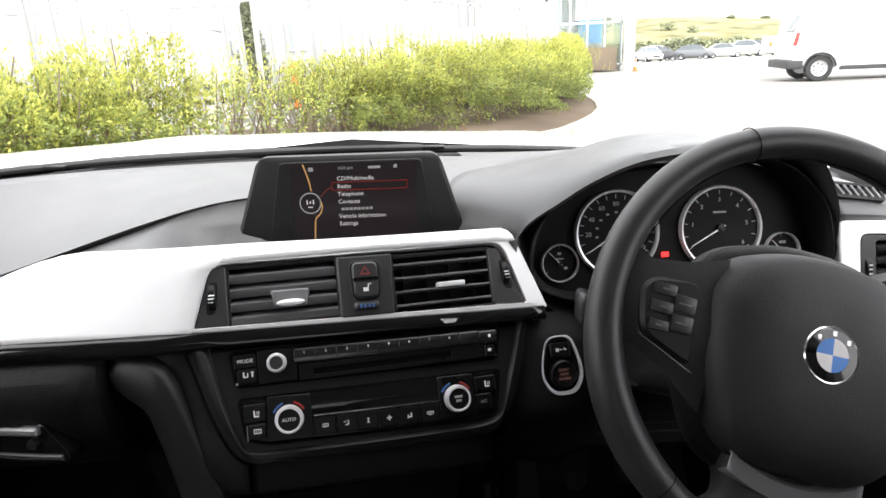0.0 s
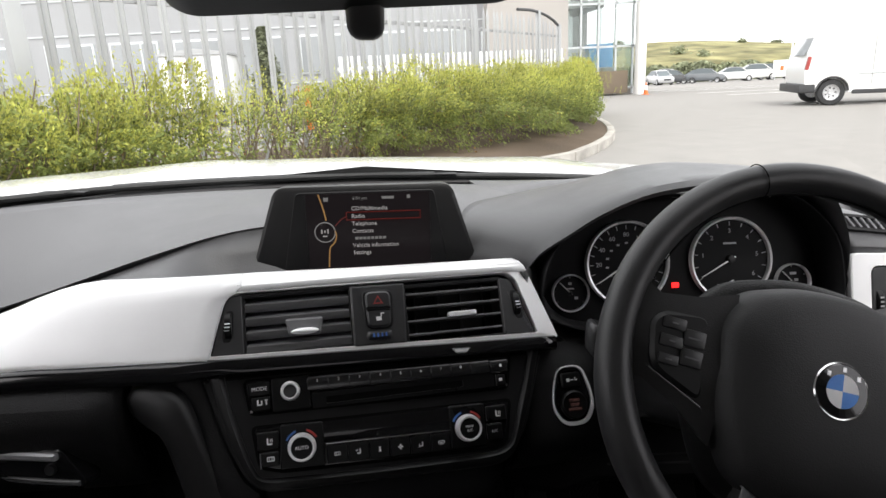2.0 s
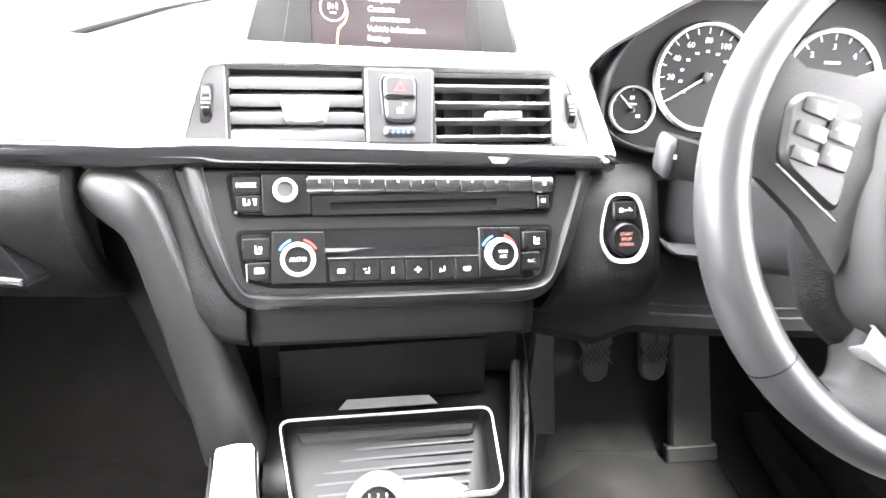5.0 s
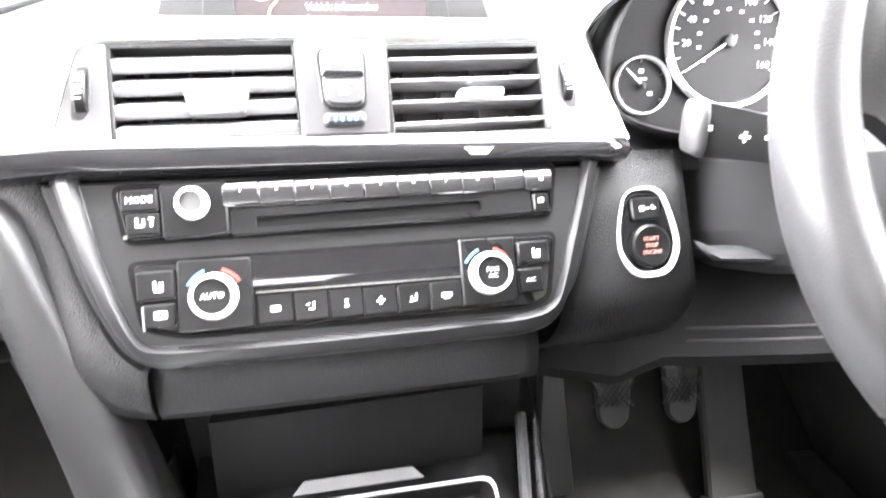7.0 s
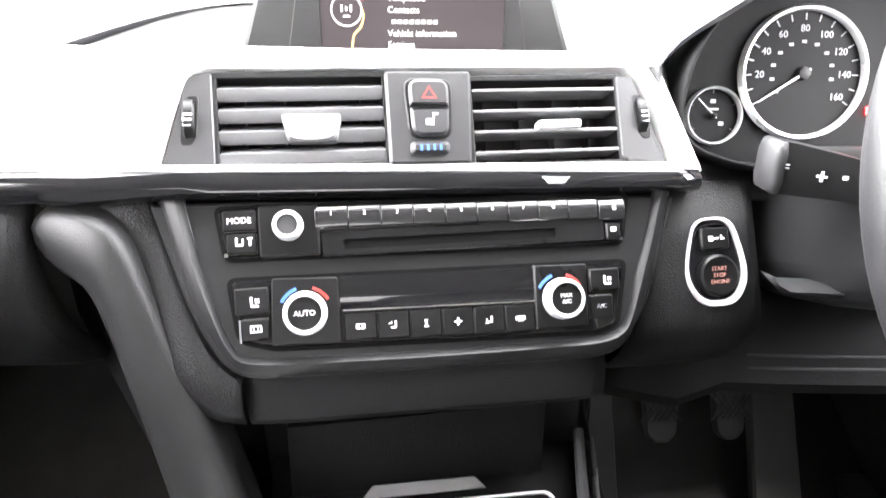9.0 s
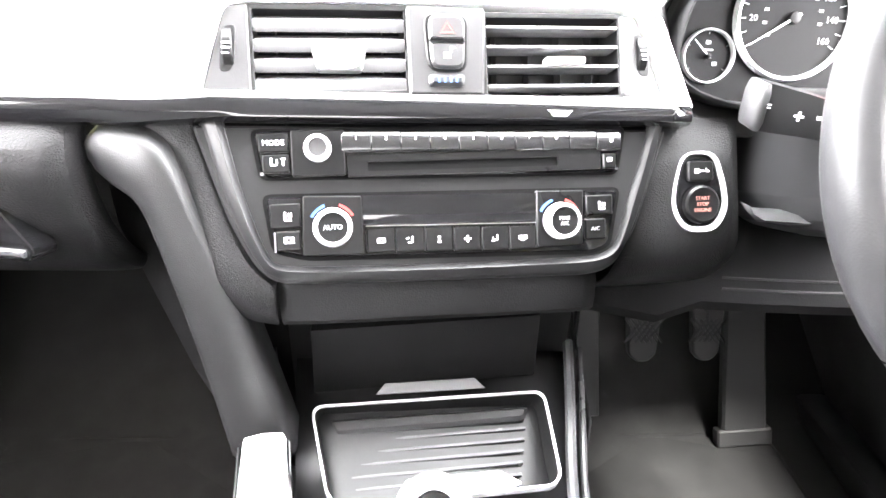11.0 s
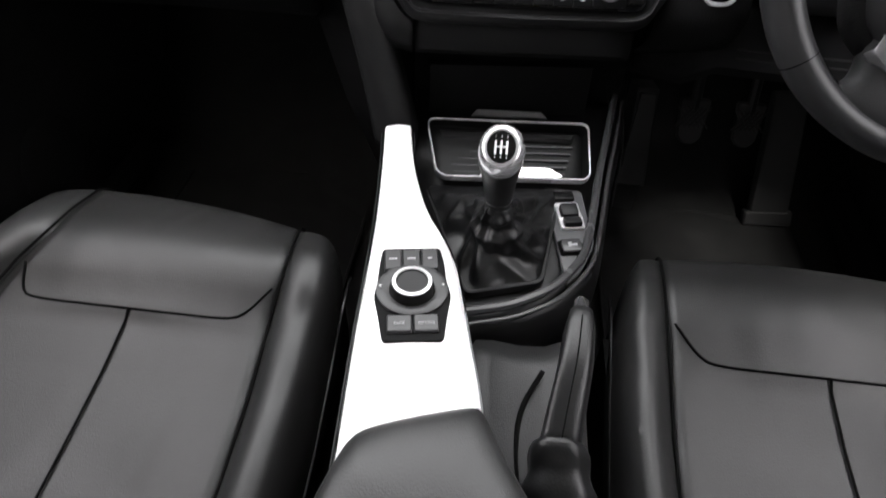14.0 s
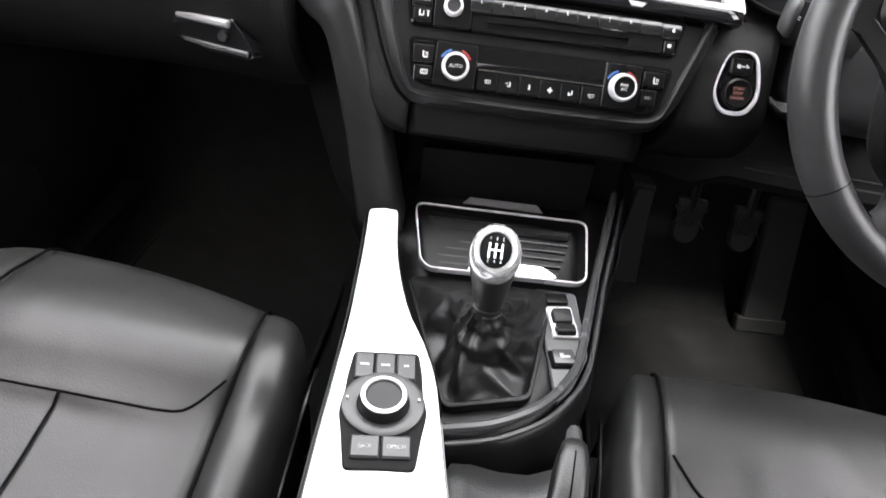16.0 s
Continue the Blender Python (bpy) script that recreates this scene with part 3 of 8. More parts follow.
for z, y in ((0.80, 0.30), (0.775, 0.262), (0.74, 0.245), (0.722, 0.235), (0.712, 0.24), (0.700, 0.27), (0.690, 0.40)):
    kn.append([(x, y - 0.02 * math.sin(math.pi * (x - 0.17) / 0.55) + 0.02 * max(0, 0.25 - x) / 0.08, z - (0.02 if x < 0.25 else 0)) for x in np.linspace(0.17, 0.72, 18)])
part("knee_panel", sheet(kn), MATT, dash, solid=0.003)
for dz, rad in ((0.0, 0.0016), (0.0095, 0.0012)):
    part("knee_bead", tube([(x, 0.2385 + 0.35 * dz - 0.02 * math.sin(math.pi * (x - 0.17) / 0.55), 0.7325 + dz) for x in np.linspace(0.285, 0.70, 16)], rad), STRUTG, dash, "satin bead line")
part("column_lever", loft([[(x, y - 0.012, z + h), (x, y - 0.004, z + h + 0.003), (x, y + 0.012, z + h), (x, y - 0.002, z - h)] for x, y, z, h in ((0.266, 0.194, 0.8255, 0.0012), (0.273, 0.190, 0.8205, 0.0028), (0.295, 0.186, 0.8205, 0.0034), (0.318, 0.184, 0.8200, 0.0026), (0.324, 0.186, 0.8200, 0.0012))]), PANELG, dash, "grey column adjuster lever", smooth=50)
part("column_shroud", loft([[(0.37 + sx * w, y, z0 + sz * h) for sx, sz in ((-1, -0.6), (-0.7, -1), (0.7, -1), (1, -0.6), (1, 0.6), (0.7, 1), (-0.7, 1), (-1, 0.6))]
                            for y, w, h, z0 in ((0.30, 0.085, 0.065, 0.83), (0.20, 0.078, 0.058, 0.858), (0.10, 0.06, 0.05, 0.893), (0.075, 0.05, 0.045, 0.90))]), SATIN, dash, bevel=0.01)

# Hood over the instruments.
edge = spline([(0.192, 0.272, 0.950), (0.206, 0.262, 0.978), (0.236, 0.252, 1.002), (0.272, 0.246, 1.026), (0.322, 0.243, 1.046), (0.385, 0.243, 1.054), (0.45, 0.245, 1.052), (0.498, 0.248, 1.047), (0.529, 0.250, 1.036), (0.550, 0.252, 1.004), (0.563, 0.256, 0.972), (0.565, 0.258, 0.93), (0.562, 0.262, 0.89)], 48)
back = spline([(0.128, 0.340, 0.948), (0.132, 0.385, 0.984), (0.155, 0.44, 0.997), (0.215, 0.505, 0.995), (0.305, 0.57, 0.996), (0.40, 0.61, 1.000), (0.46, 0.58, 1.002), (0.51, 0.50, 1.004), (0.545, 0.41, 1.006), (0.562, 0.33, 1.000), (0.574, 0.285, 0.97), (0.575, 0.285, 0.93), (0.572, 0.29, 0.89)], 48)
rows = [[p + np.array([0, 0.050, -0.008]) + (np.array([0.38, 0.30, 0.95]) - p) * np.array([0.03, 0, 0.05]) for p in edge],
        [p + np.array([0, 0.004, -0.007]) for p in edge], [p + np.array([0, -0.002, -0.001]) for p in edge], [p + np.array([0, 0.006, 0.004]) for p in edge]]
for k in range(1, 11):
    t = k / 10
    rows.append([p * (1 - t) + q * t + np.array([0, 0.006 * (1 - t), 0.004 + (0.013 * max(0.0, min(1.0, (p[0] - 0.26) / 0.12)) + 0.007 * max(0.0, min(1.0, (p[0] - 0.34) / 0.08))) * math.sin(math.pi * t) ** 1.2]) for p, q in zip(edge, back)])
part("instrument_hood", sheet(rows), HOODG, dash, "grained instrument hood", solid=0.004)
far = spline([(0.20, 0.46, 0.985), (0.24, 0.51, 0.993), (0.31, 0.55, 0.998), (0.45, 0.60, 0.998), (0.60, 0.52, 0.99), (0.72, 0.42, 0.96)], 30)
scr = spline([(0.18, 0.665, 0.996), (0.25, 0.650, 0.996), (0.36, 0.640, 0.996), (0.48, 0.625, 0.994), (0.60, 0.59, 0.990), (0.74, 0.53, 0.975)], 30)
part("right_pad", sheet([[p + np.array([0, 0, -0.004]) for p in far], [(p + q) / 2 + np.array([0, 0, 0.006]) for p, q in zip(far, scr)], list(scr)]), PAD, dash, solid=0.003)
part("corner_pad", sheet([[(0.567, 0.270, 0.955), (0.61, 0.270, 0.955), (0.65, 0.272, 0.952), (0.70, 0.275, 0.946), (0.74, 0.28, 0.935)],
                          [(0.567, 0.254, 0.972), (0.61, 0.253, 0.970), (0.65, 0.254, 0.966), (0.70, 0.258, 0.955), (0.74, 0.265, 0.94)],
                          [(0.560, 0.280, 0.994), (0.60, 0.280, 0.990), (0.65, 0.280, 0.976), (0.70, 0.285, 0.962), (0.74, 0.29, 0.945)],
                          [(0.545, 0.335, 1.016), (0.59, 0.335, 1.012), (0.64, 0.335, 1.000), (0.69, 0.335, 0.974), (0.74, 0.335, 0.95)],
                          [(0.53, 0.42, 0.990), (0.59, 0.42, 0.986), (0.64, 0.42, 0.978), (0.70, 0.42, 0.966), (0.74, 0.42, 0.95)],
                          [(0.50, 0.56, 0.962), (0.58, 0.55, 0.960), (0.65, 0.54, 0.955), (0.70, 0.53, 0.95), (0.76, 0.52, 0.94)]]), PAD, dash, "light grained corner pad", solid=0.003, sub=2)
# Silver trim at the driver's door end.
ME = mat3((0, 0.252 - 0.25 * 0.93, 0.93 - 0.968 * 0.93), (1, 0, 0), (0, 0.25, 0.968), (0, -0.968, 0.25))
part("door_end_trim", frame_prism(rounded([(0.568, 0.845), (0.5665, 0.966), (0.725, 0.960), (0.735, 0.845)], 0.010), rounded([(0.592, 0.862), (0.5915, 0.950), (0.700, 0.945), (0.708, 0.862)], 0.010), -0.014, 0.004, ME), SILVER, dash, "matt silver end trim", bevel=0.002)
part("driver_end_face", sheet([[(0.57, 0.300, 0.95), (0.74, 0.300, 0.95)], [(0.565, 0.262, 0.85), (0.74, 0.262, 0.85)], [(0.555, 0.275, 0.78), (0.74, 0.275, 0.78)]]), HARD, dash, solid=0.003)

# ---------------------------------------------------------------- middle vents and hazard panel
def vent(name, u0, u1, v0, v1, slats, tab_u, thumb, dark):
    """A vent insert with slats, a slider tab and a thumb wheel on its outer side."""
    e = thing(name, "black air vent with satin slats and silver slider tab", "air vent", "centre air vents")
    w = u1 - u0
    part("vent_cavity", prism(rect(u0 - 0.002, v0 - 0.002, u1 + 0.002, v1 + 0.002), -0.060, -0.030, MS), HARD, e)
    part("vent_wall", frame_prism(rect(u0 - 0.004, v0 - 0.004, u1 + 0.004, v1 + 0.004), rect(u0, v0, u1, v1), -0.032, 0.0035, MS), HARD, e, bevel=0.0008)
    for k in range(slats):
        v = v0 + (k + 0.5) * (v1 - v0) / slats
        m = MS @ T(((u0 + u1) / 2, v, -0.006)) @ Matrix.Rotation(radians(dark), 4, "X")
        part("slat", box((w, 0.0024 if dark < 0 else 0.0085, 0.020), m, 0.0010 if dark < 0 else 0.0012), VENTG, e)
    for k in range(4):
        part("vane", box((0.0015, v1 - v0, 0.016), MS @ T((u0 + w * (k + 0.5) / 4, (v0 + v1) / 2, -0.024))), HARD, e)
    if dark > 0:
        tab = part("slider_tab", prism(rounded([(tab_u - 0.019, 0.0735), (tab_u + 0.019, 0.0730), (tab_u + 0.0155, 0.0560), (tab_u - 0.0155, 0.0565)], 0.003), -0.004, 0.0085, MS, 0.002), LIPG, e, "grey slider tab")
        part("tab_edge", ellipsoid(0.0138, 0.0034, 0.0046, MS @ T((tab_u, 0.0600, 0.0082)), 20), SILVER, tab, "bright silver edge")
    else:
        part("slider_tab", box((0.030, 0.0056, 0.012), MS @ T((tab_u, 0.0625, 0.004)), 0.002), BRIGHT, e, "silver slider tab")
    s = -1 if thumb < (u0 + u1) / 2 else 1
    side = [(u0 - 0.002, v0 - 0.001), (u0 - 0.002, v1 + 0.004), (u0 - 0.018, v1 + 0.002), (u0 - 0.035, v0 - 0.001)] if s < 0 else [(u1 + 0.001, v0), (u1 + 0.001, v1 + 0.003), (u1 + 0.014, v1 + 0.001), (u1 + 0.036, v0 - 0.006)]
    part("side_panel", prism(rounded(side, 0.003), -0.02, 0.0045, MS, 0.0015), PANELG, e)
    mw = MS @ T((thumb, (v0 + v1) / 2 + 0.002, 0.0)) @ Matrix.Rotation(radians(90), 4, "Y")
    mid = (v0 + v1) / 2
    slot = [(thumb + 0.0050 * math.copysign(abs(math.cos(a)) ** 0.6, math.cos(a)) + s * -0.0025 * math.sin(a), mid + 0.001 + 0.0155 * math.copysign(abs(math.sin(a)) ** 0.6, math.sin(a))) for a in (2 * math.pi * k / 28 for k in range(28))]
    part("wheel_slot", prism(slot, -0.004, 0.0049, MS, 0.0004), HARD, e)
    wheel = part("thumb_wheel", revolve([(0, -0.0036), (0.013, -0.0036), (0.0142, -0.0026), (0.0142, 0.0026), (0.013, 0.0036), (0, 0.0036)], mw @ Matrix.Diagonal((0.70, 1.0, 1, 1)), 28), BUTTON, e)
    for k in range(5):
        v = mid - 0.0030 + 0.0031 * k
        part("knurl", box((0.0058 - 0.0005 * abs(k - 1.5), 0.0019, 0.0030), MS @ T((thumb - s * 0.0004 * (k - 2), v, 0.0086 - 0.0004 * (k - 1.5) ** 2)) @ Matrix.Rotation(radians(-20), 4, "X"), 0.0006), SILVER, wheel, "silver knurl")
    return e


vent("air_vent", -0.128, -0.025, 0.043, 0.098, 4, -0.071, -0.1445, 24)
vent("air_vent", 0.034, 0.135, 0.038, 0.094, 4, 0.092, 0.1530, -2)

hz = thing("hazard_switch_panel", "black panel with hazard and locking switches", "switch panel")
part("panel", prism(rounded([(-0.0235, 0.039), (-0.0235, 0.101), (0.0335, 0.100), (0.0305, 0.038)], 0.003), -0.030, 0.007, MS, 0.002), PANELG, hz)
part("switch_surround", prism(rounded([(-0.0100, 0.055), (-0.0125, 0.0955), (0.0205, 0.0945), (0.0180, 0.054)], 0.009), 0.007, 0.0085, MS, 0.001), HARD, hz)
hb = part("hazard_button", prism(rounded([(-0.0088, 0.0758), (-0.0092, 0.0935), (0.0172, 0.0928), (0.0168, 0.0754)], [0.001, 0.007, 0.007, 0.001]), 0.0075, 0.0125, MS, 0.002), KEYG, hz)
tri_o, tri_i = [(-0.0012, 0.0802), (0.0092, 0.0800), (0.0040, 0.0886)], [(0.0005, 0.0813), (0.0075, 0.0812), (0.0040, 0.0868)]
part("hazard_mark", frame_prism(tri_o, tri_i, 0.0120, 0.0128, MS), HAZARD, hb, "red warning triangle")
lb = part("lock_button", prism(rounded([(-0.0080, 0.0565), (-0.0088, 0.0752), (0.0168, 0.0748), (0.0158, 0.0560)], [0.007, 0.001, 0.001, 0.007]), 0.0075, 0.0120, MS, 0.002), KEYG, hz)
part("lock_mark", bars([(0.0034, 0.0650, 0.0052, 0.0040), (0.0060, 0.0686, 0.0010, 0.0034), (0.0074, 0.0702, 0.0034, 0.0010)], 0.0118, 0.0124, MS), WHITE, lb)
tw = part("temperature_wheel", prism(rounded([(-0.0100, 0.0442), (-0.0100, 0.0532), (0.0165, 0.0530), (0.0155, 0.0438)], 0.004), 0.0060, 0.0115, MS, 0.003), KEYG, hz)
part("wheel_dots", bars([(-0.0030 + 0.0042 * k, 0.0486, 0.0016, 0.0040) for k in range(4)], 0.0112, 0.0119, MS), COLD, tw, "blue dots")

# ---------------------------------------------------------------- radio
radio = thing("car_radio", "black car radio with CD slot and preset buttons", "radio")
part("gap", prism(rounded([(-0.1345, 0.0185), (-0.1295, -0.0172), (0.1340, -0.0212), (0.1415, 0.0155)], 0.007), -0.02, -0.0008, MS), STITCH, radio, "dark gap round the unit")
part("faceplate", prism(rounded([(-0.132, 0.0165), (-0.127, -0.0150), (0.132, -0.0190), (0.139, 0.0135)], 0.006), -0.02, 0.001, MS, 0.001), GLOSS, radio)
part("mode_button", prism(rounded(rect(-0.1285, 0.0015, -0.1085, 0.0145), 0.0015), 0.0, 0.004, MS, 0.001), BUTTON, radio)
lettering("MODE", 0.0052, MS @ T((-0.1185, 0.008, 0.0042)), WHITE, radio)
part("wave_button", prism(rounded(rect(-0.1265, -0.0125, -0.1085, 0.0002), 0.0015), 0.0, 0.004, MS, 0.001), BUTTON, radio)
part("wave_mark", bars([(-0.1205, -0.0045, 0.0014, 0.0045), (-0.1190, -0.0070, 0.0044, 0.0012), (-0.1168, -0.0050, 0.0010, 0.0036), (-0.1125, -0.0052, 0.0014, 0.0046), (-0.1125, -0.0030, 0.0030, 0.0010)], 0.004, 0.0044, MS), WHITE, radio)
part("knob_tile", prism(rounded(rect(-0.107, -0.0155, -0.0705, 0.0165), 0.002), 0.0, 0.0045, MS, 0.001), BUTTON, radio)
mk = MS @ T((-0.0890, 0.0032, 0.0045)) @ Matrix.Diagonal((0.88, 0.88, 1, 1))
knob = part("volume_knob", revolve([(0, 0), (0.0105, 0), (0.0100, 0.010), (0.0085, 0.0118), (0.0070, 0.0118), (0.0066, 0.0108), (0, 0.0108)], mk), PANELG, radio)
part("knob_ring", revolve([(0.0108, 0.0030), (0.0105, 0.0085), (0.0103, 0.0100), (0.0088, 0.0124), (0.0072, 0.0124), (0.0071, 0.0116)], mk), BRIGHT, knob, "bright ring")
for k in range(9):
    u0 = -0.0728 + 0.0209 * k
    w = 0.0204
    dv = -0.0004 * k
    part("preset_button", loft([[tuple(sp(u0 + x, v + dv, n)) for v, n in ((0.0148, 0.0), (0.0144, 0.0038), (0.0105, 0.0056), (0.0080, 0.0060), (0.0020, 0.0050), (0.0008, 0.0038), (0.0006, 0.0))] for x in (0.0, w)]), PRESET, radio, smooth=30, bevel=0.0004)
    if k < 8:
        lettering(str(k + 1), 0.0042, MS @ T((u0 + w / 2, 0.0100 + dv, 0.0058)), WHITE, radio)
part("skip_button", loft([[tuple(sp(x, v - 0.0042, n)) for v, n in ((0.0148, 0.0), (0.0144, 0.0038), (0.0105, 0.0056), (0.0080, 0.0060), (0.0020, 0.0050), (0.0008, 0.0038), (0.0006, 0.0))] for x in (0.1158, 0.1345)]), PRESET, radio, smooth=30, bevel=0.0004)
part("skip_mark", bars([(0.1265, 0.0045, 0.0024, 0.003), (0.1250, -0.0100, 0.003, 0.003)], 0.004, 0.0062, MS), WHITE, radio)
part("eject_button", prism(rounded(rect(0.1205, -0.0165, 0.1310, -0.0050), 0.0015), 0.0, 0.0040, MS, 0.001), BUTTON, radio)
part("slot_panel", frame_prism(rounded(rect(-0.069, -0.0165, 0.119, -0.0015), 0.001), rounded(rect(-0.055, -0.0130, 0.085, -0.0065), 0.001), -0.004, 0.0030, MS), BUTTON, radio)
part("disc_slot", prism(rect(-0.055, -0.0130, 0.085, -0.0065), -0.006, 0.0012, MS), STITCH, radio, "dark disc slot")
for u, v in ((-0.1272, -0.0128), (0.1315, -0.0165)):
    part("corner_stud", bars([(u, v, 0.0022, 0.0022)], 0.001, 0.003, MS), CHROME, radio)

# ---------------------------------------------------------------- climate unit
clim = thing("climate_control_unit", "black climate control panel with two ringed knobs", "climate control")
part("gap", prism(rounded([(-0.1290, -0.0265), (-0.1238, -0.0672), (-0.101, -0.0740), (0.111, -0.0805), (0.1265, -0.0755), (0.1358, -0.0305)], 0.007), -0.02, -0.0008, MS), STITCH, clim, "dark gap round the unit")
part("faceplate", prism(rounded([(-0.126, -0.0290), (-0.121, -0.0655), (-0.10, -0.0715), (0.110, -0.0780), (0.124, -0.0735), (0.133, -0.0330)], 0.005), -0.02, 0.0005, MS, 0.001), GLOSS, clim)
part("display_window", loft([[tuple(sp(u, v - 0.0030 * (u + 0.0585) / 0.125, n)) for v, n in ((-0.0295, 0.0), (-0.0298, 0.0030), (-0.0420, 0.0034), (-0.0470, 0.0029), (-0.0505, 0.0021), (-0.0508, 0.0))] for u in np.linspace(-0.0600, 0.0670, 8)]), GLOSS, clim, "dark glossy display window", smooth=25)


def climate_knob(u, v, words, tile):
    part("knob_tile", prism(rounded(tile, 0.002), 0.0, 0.0045, MS, 0.001), BUTTON, clim)
    m = MS @ T((u, v, 0.0045)) @ Matrix.Diagonal((0.90, 0.90, 1, 1))
    k = part("temperature_knob", revolve([(0, 0), (0.0150, 0), (0.0142, 0.010), (0.0132, 0.0122), (0.0114, 0.0122), (0.0108, 0.0112), (0, 0.0112)], m, 40), BUTTON, clim)
    part("knob_ring", revolve([(0.0152, 0.0035), (0.0146, 0.0085), (0.0142, 0.0112), (0.0135, 0.0130), (0.0117, 0.0130), (0.0112, 0.0118)], m, 40), BRIGHT, k, "bright ring")
    lines = words.split("\n")
    for i, wd in enumerate(lines):
        lettering(wd, 0.0052 if len(lines) == 1 else 0.0042, m @ T((0, (len(lines) - 1) * 0.0022 - 0.0044 * i, 0.0114)), WHITE, k)
    for mat, a0, a1, nm in ((COLD, 152, 108, "cold_mark"), (WARMP, 72, 28, "warm_mark")):
        ring = lambda r: [(u + r * math.cos(radians(a0 + (a1 - a0) * j / 8)), v + r * math.sin(radians(a0 + (a1 - a0) * j / 8))) for j in range(9)]
        part(nm, prism(ring(0.0170) + ring(0.0150)[::-1], 0.0040, 0.0052, MS), mat, clim)


climate_knob(-0.0815, -0.0512, "AUTO", [(-0.101, -0.0285), (-0.0605, -0.0300), (-0.0605, -0.0715), (-0.103, -0.0700)])
climate_knob(0.0840, -0.0540, "MAX\nA/C", [(0.067, -0.0310), (0.104, -0.0320), (0.1025, -0.0730), (0.066, -0.0730)])
for u0, v0, u1, v1 in ((-0.1235, -0.0500, -0.1030, -0.0335), (-0.1205, -0.0655, -0.1035, -0.0525), (0.1055, -0.0510, 0.1270, -0.0360), (0.1045, -0.0690, 0.1210, -0.0535)):
    part("side_button", prism(rounded(rect(u0, v0, u1, v1), 0.0015), 0.0, 0.0042, MS, 0.001), BUTTON, clim)
for u, v in ((-0.1135, -0.0425), (0.1160, -0.0440)):
    part("seat_heat_mark", bars([(u, v + 0.0004, 0.0014, 0.0056), (u + 0.0020, v - 0.0024, 0.0046, 0.0014), (u + 0.0026, v + 0.0008, 0.0007, 0.0030), (u + 0.0042, v + 0.0008, 0.0007, 0.0030)], 0.0042, 0.0047, MS), WHITE, clim)
part("defrost_mark", bars([(-0.1115, -0.0570, 0.0062, 0.0008), (-0.1115, -0.0606, 0.0070, 0.0008), (-0.1146, -0.0588, 0.0008, 0.0036), (-0.1084, -0.0588, 0.0008, 0.0036), (-0.1128, -0.0590, 0.0006, 0.0030), (-0.1104, -0.0590, 0.0006, 0.0030)], 0.0042, 0.0047, MS), WHITE, clim)
lettering("A/C", 0.0042, MS @ T((0.1125, -0.0612, 0.0044)), GREYP, clim)
# Small signs of the six function keys: window, upper air, fan, rotor, lower air, windscreen.
M = 0.001
ICONS = [[(0, 1.6 * M, 6 * M, 0.7 * M), (0, -1.6 * M, 6.6 * M, 0.7 * M), (-3 * M, 0, 0.7 * M, 3 * M), (3 * M, 0, 0.7 * M, 3 * M), (-1.2 * M, -0.4 * M, 0.6 * M, 3.4 * M), (1.2 * M, -0.4 * M, 0.6 * M, 3.4 * M)],
         [(1.6 * M, 0.4 * M, 1.3 * M, 5 * M), (-0.2 * M, -2.0 * M, 3.6 * M, 1.2 * M), (-2.4 * M, 1.2 * M, 2.6 * M, 0.8 * M), (-1.5 * M, 1.9 * M, 0.8 * M, 1.0 * M)],
         [(0, 0, 1.6 * M, 5.2 * M), (0, -2.4 * M, 3.4 * M, 0.9 * M), (0, 2.2 * M, 2.6 * M, 0.9 * M)],
         [(0, 1.6 * M, 1.6 * M, 2.6 * M), (0, -1.6 * M, 1.6 * M, 2.6 * M), (1.7 * M, 0, 2.6 * M, 1.4 * M), (-1.7 * M, 0, 2.6 * M, 1.4 * M)],
         [(1.6 * M, 0.6 * M, 1.3 * M, 4.6 * M), (-0.2 * M, -1.6 * M, 3.6 * M, 1.2 * M), (-2.2 * M, -0.2 * M, 1.0 * M, 2.4 * M), (-2.2 * M, -2.4 * M, 2.6 * M, 0.8 * M)],
         [(0, 1.6 * M, 7 * M, 0.7 * M), (-3.4 * M, 0.2 * M, 0.7 * M, 2.8 * M), (3.4 * M, 0.2 * M, 0.7 * M, 2.8 * M), (-1.6 * M, -1.0 * M, 0.7 * M, 3.0 * M), (0, -1.0 * M, 0.7 * M, 3.0 * M), (1.6 * M, -1.0 * M, 0.7 * M, 3.0 * M)]]
for k in range(6):
    u0 = -0.0585 + 0.0208 * k
    dv = -0.0006 * k
    part("function_button", prism(rounded(rect(u0, -0.0705 + dv, u0 + 0.0204, -0.0530 + dv), 0.0014), 0.0, 0.0042, MS, 0.001), BUTTON, clim)
    part("function_mark", bars([(u0 + 0.0102 + 0.85 * a, -0.0620 + dv + 0.85 * b, 0.85 * w, 0.85 * h) for a, b, w, h in ICONS[k]], 0.0042, 0.0046, MS), WHITE, clim)
part("chrome_line", prism([(-0.0585, -0.0510), (-0.0585, -0.0518), (0.0660, -0.0548), (0.0660, -0.0540)], 0.0005, 0.0046, MS), CHROME, clim)
part("edge_bead", bars([(-0.1212, -0.0600, 0.0009, 0.014)], 0.0005, 0.003, MS), LIPG, clim)

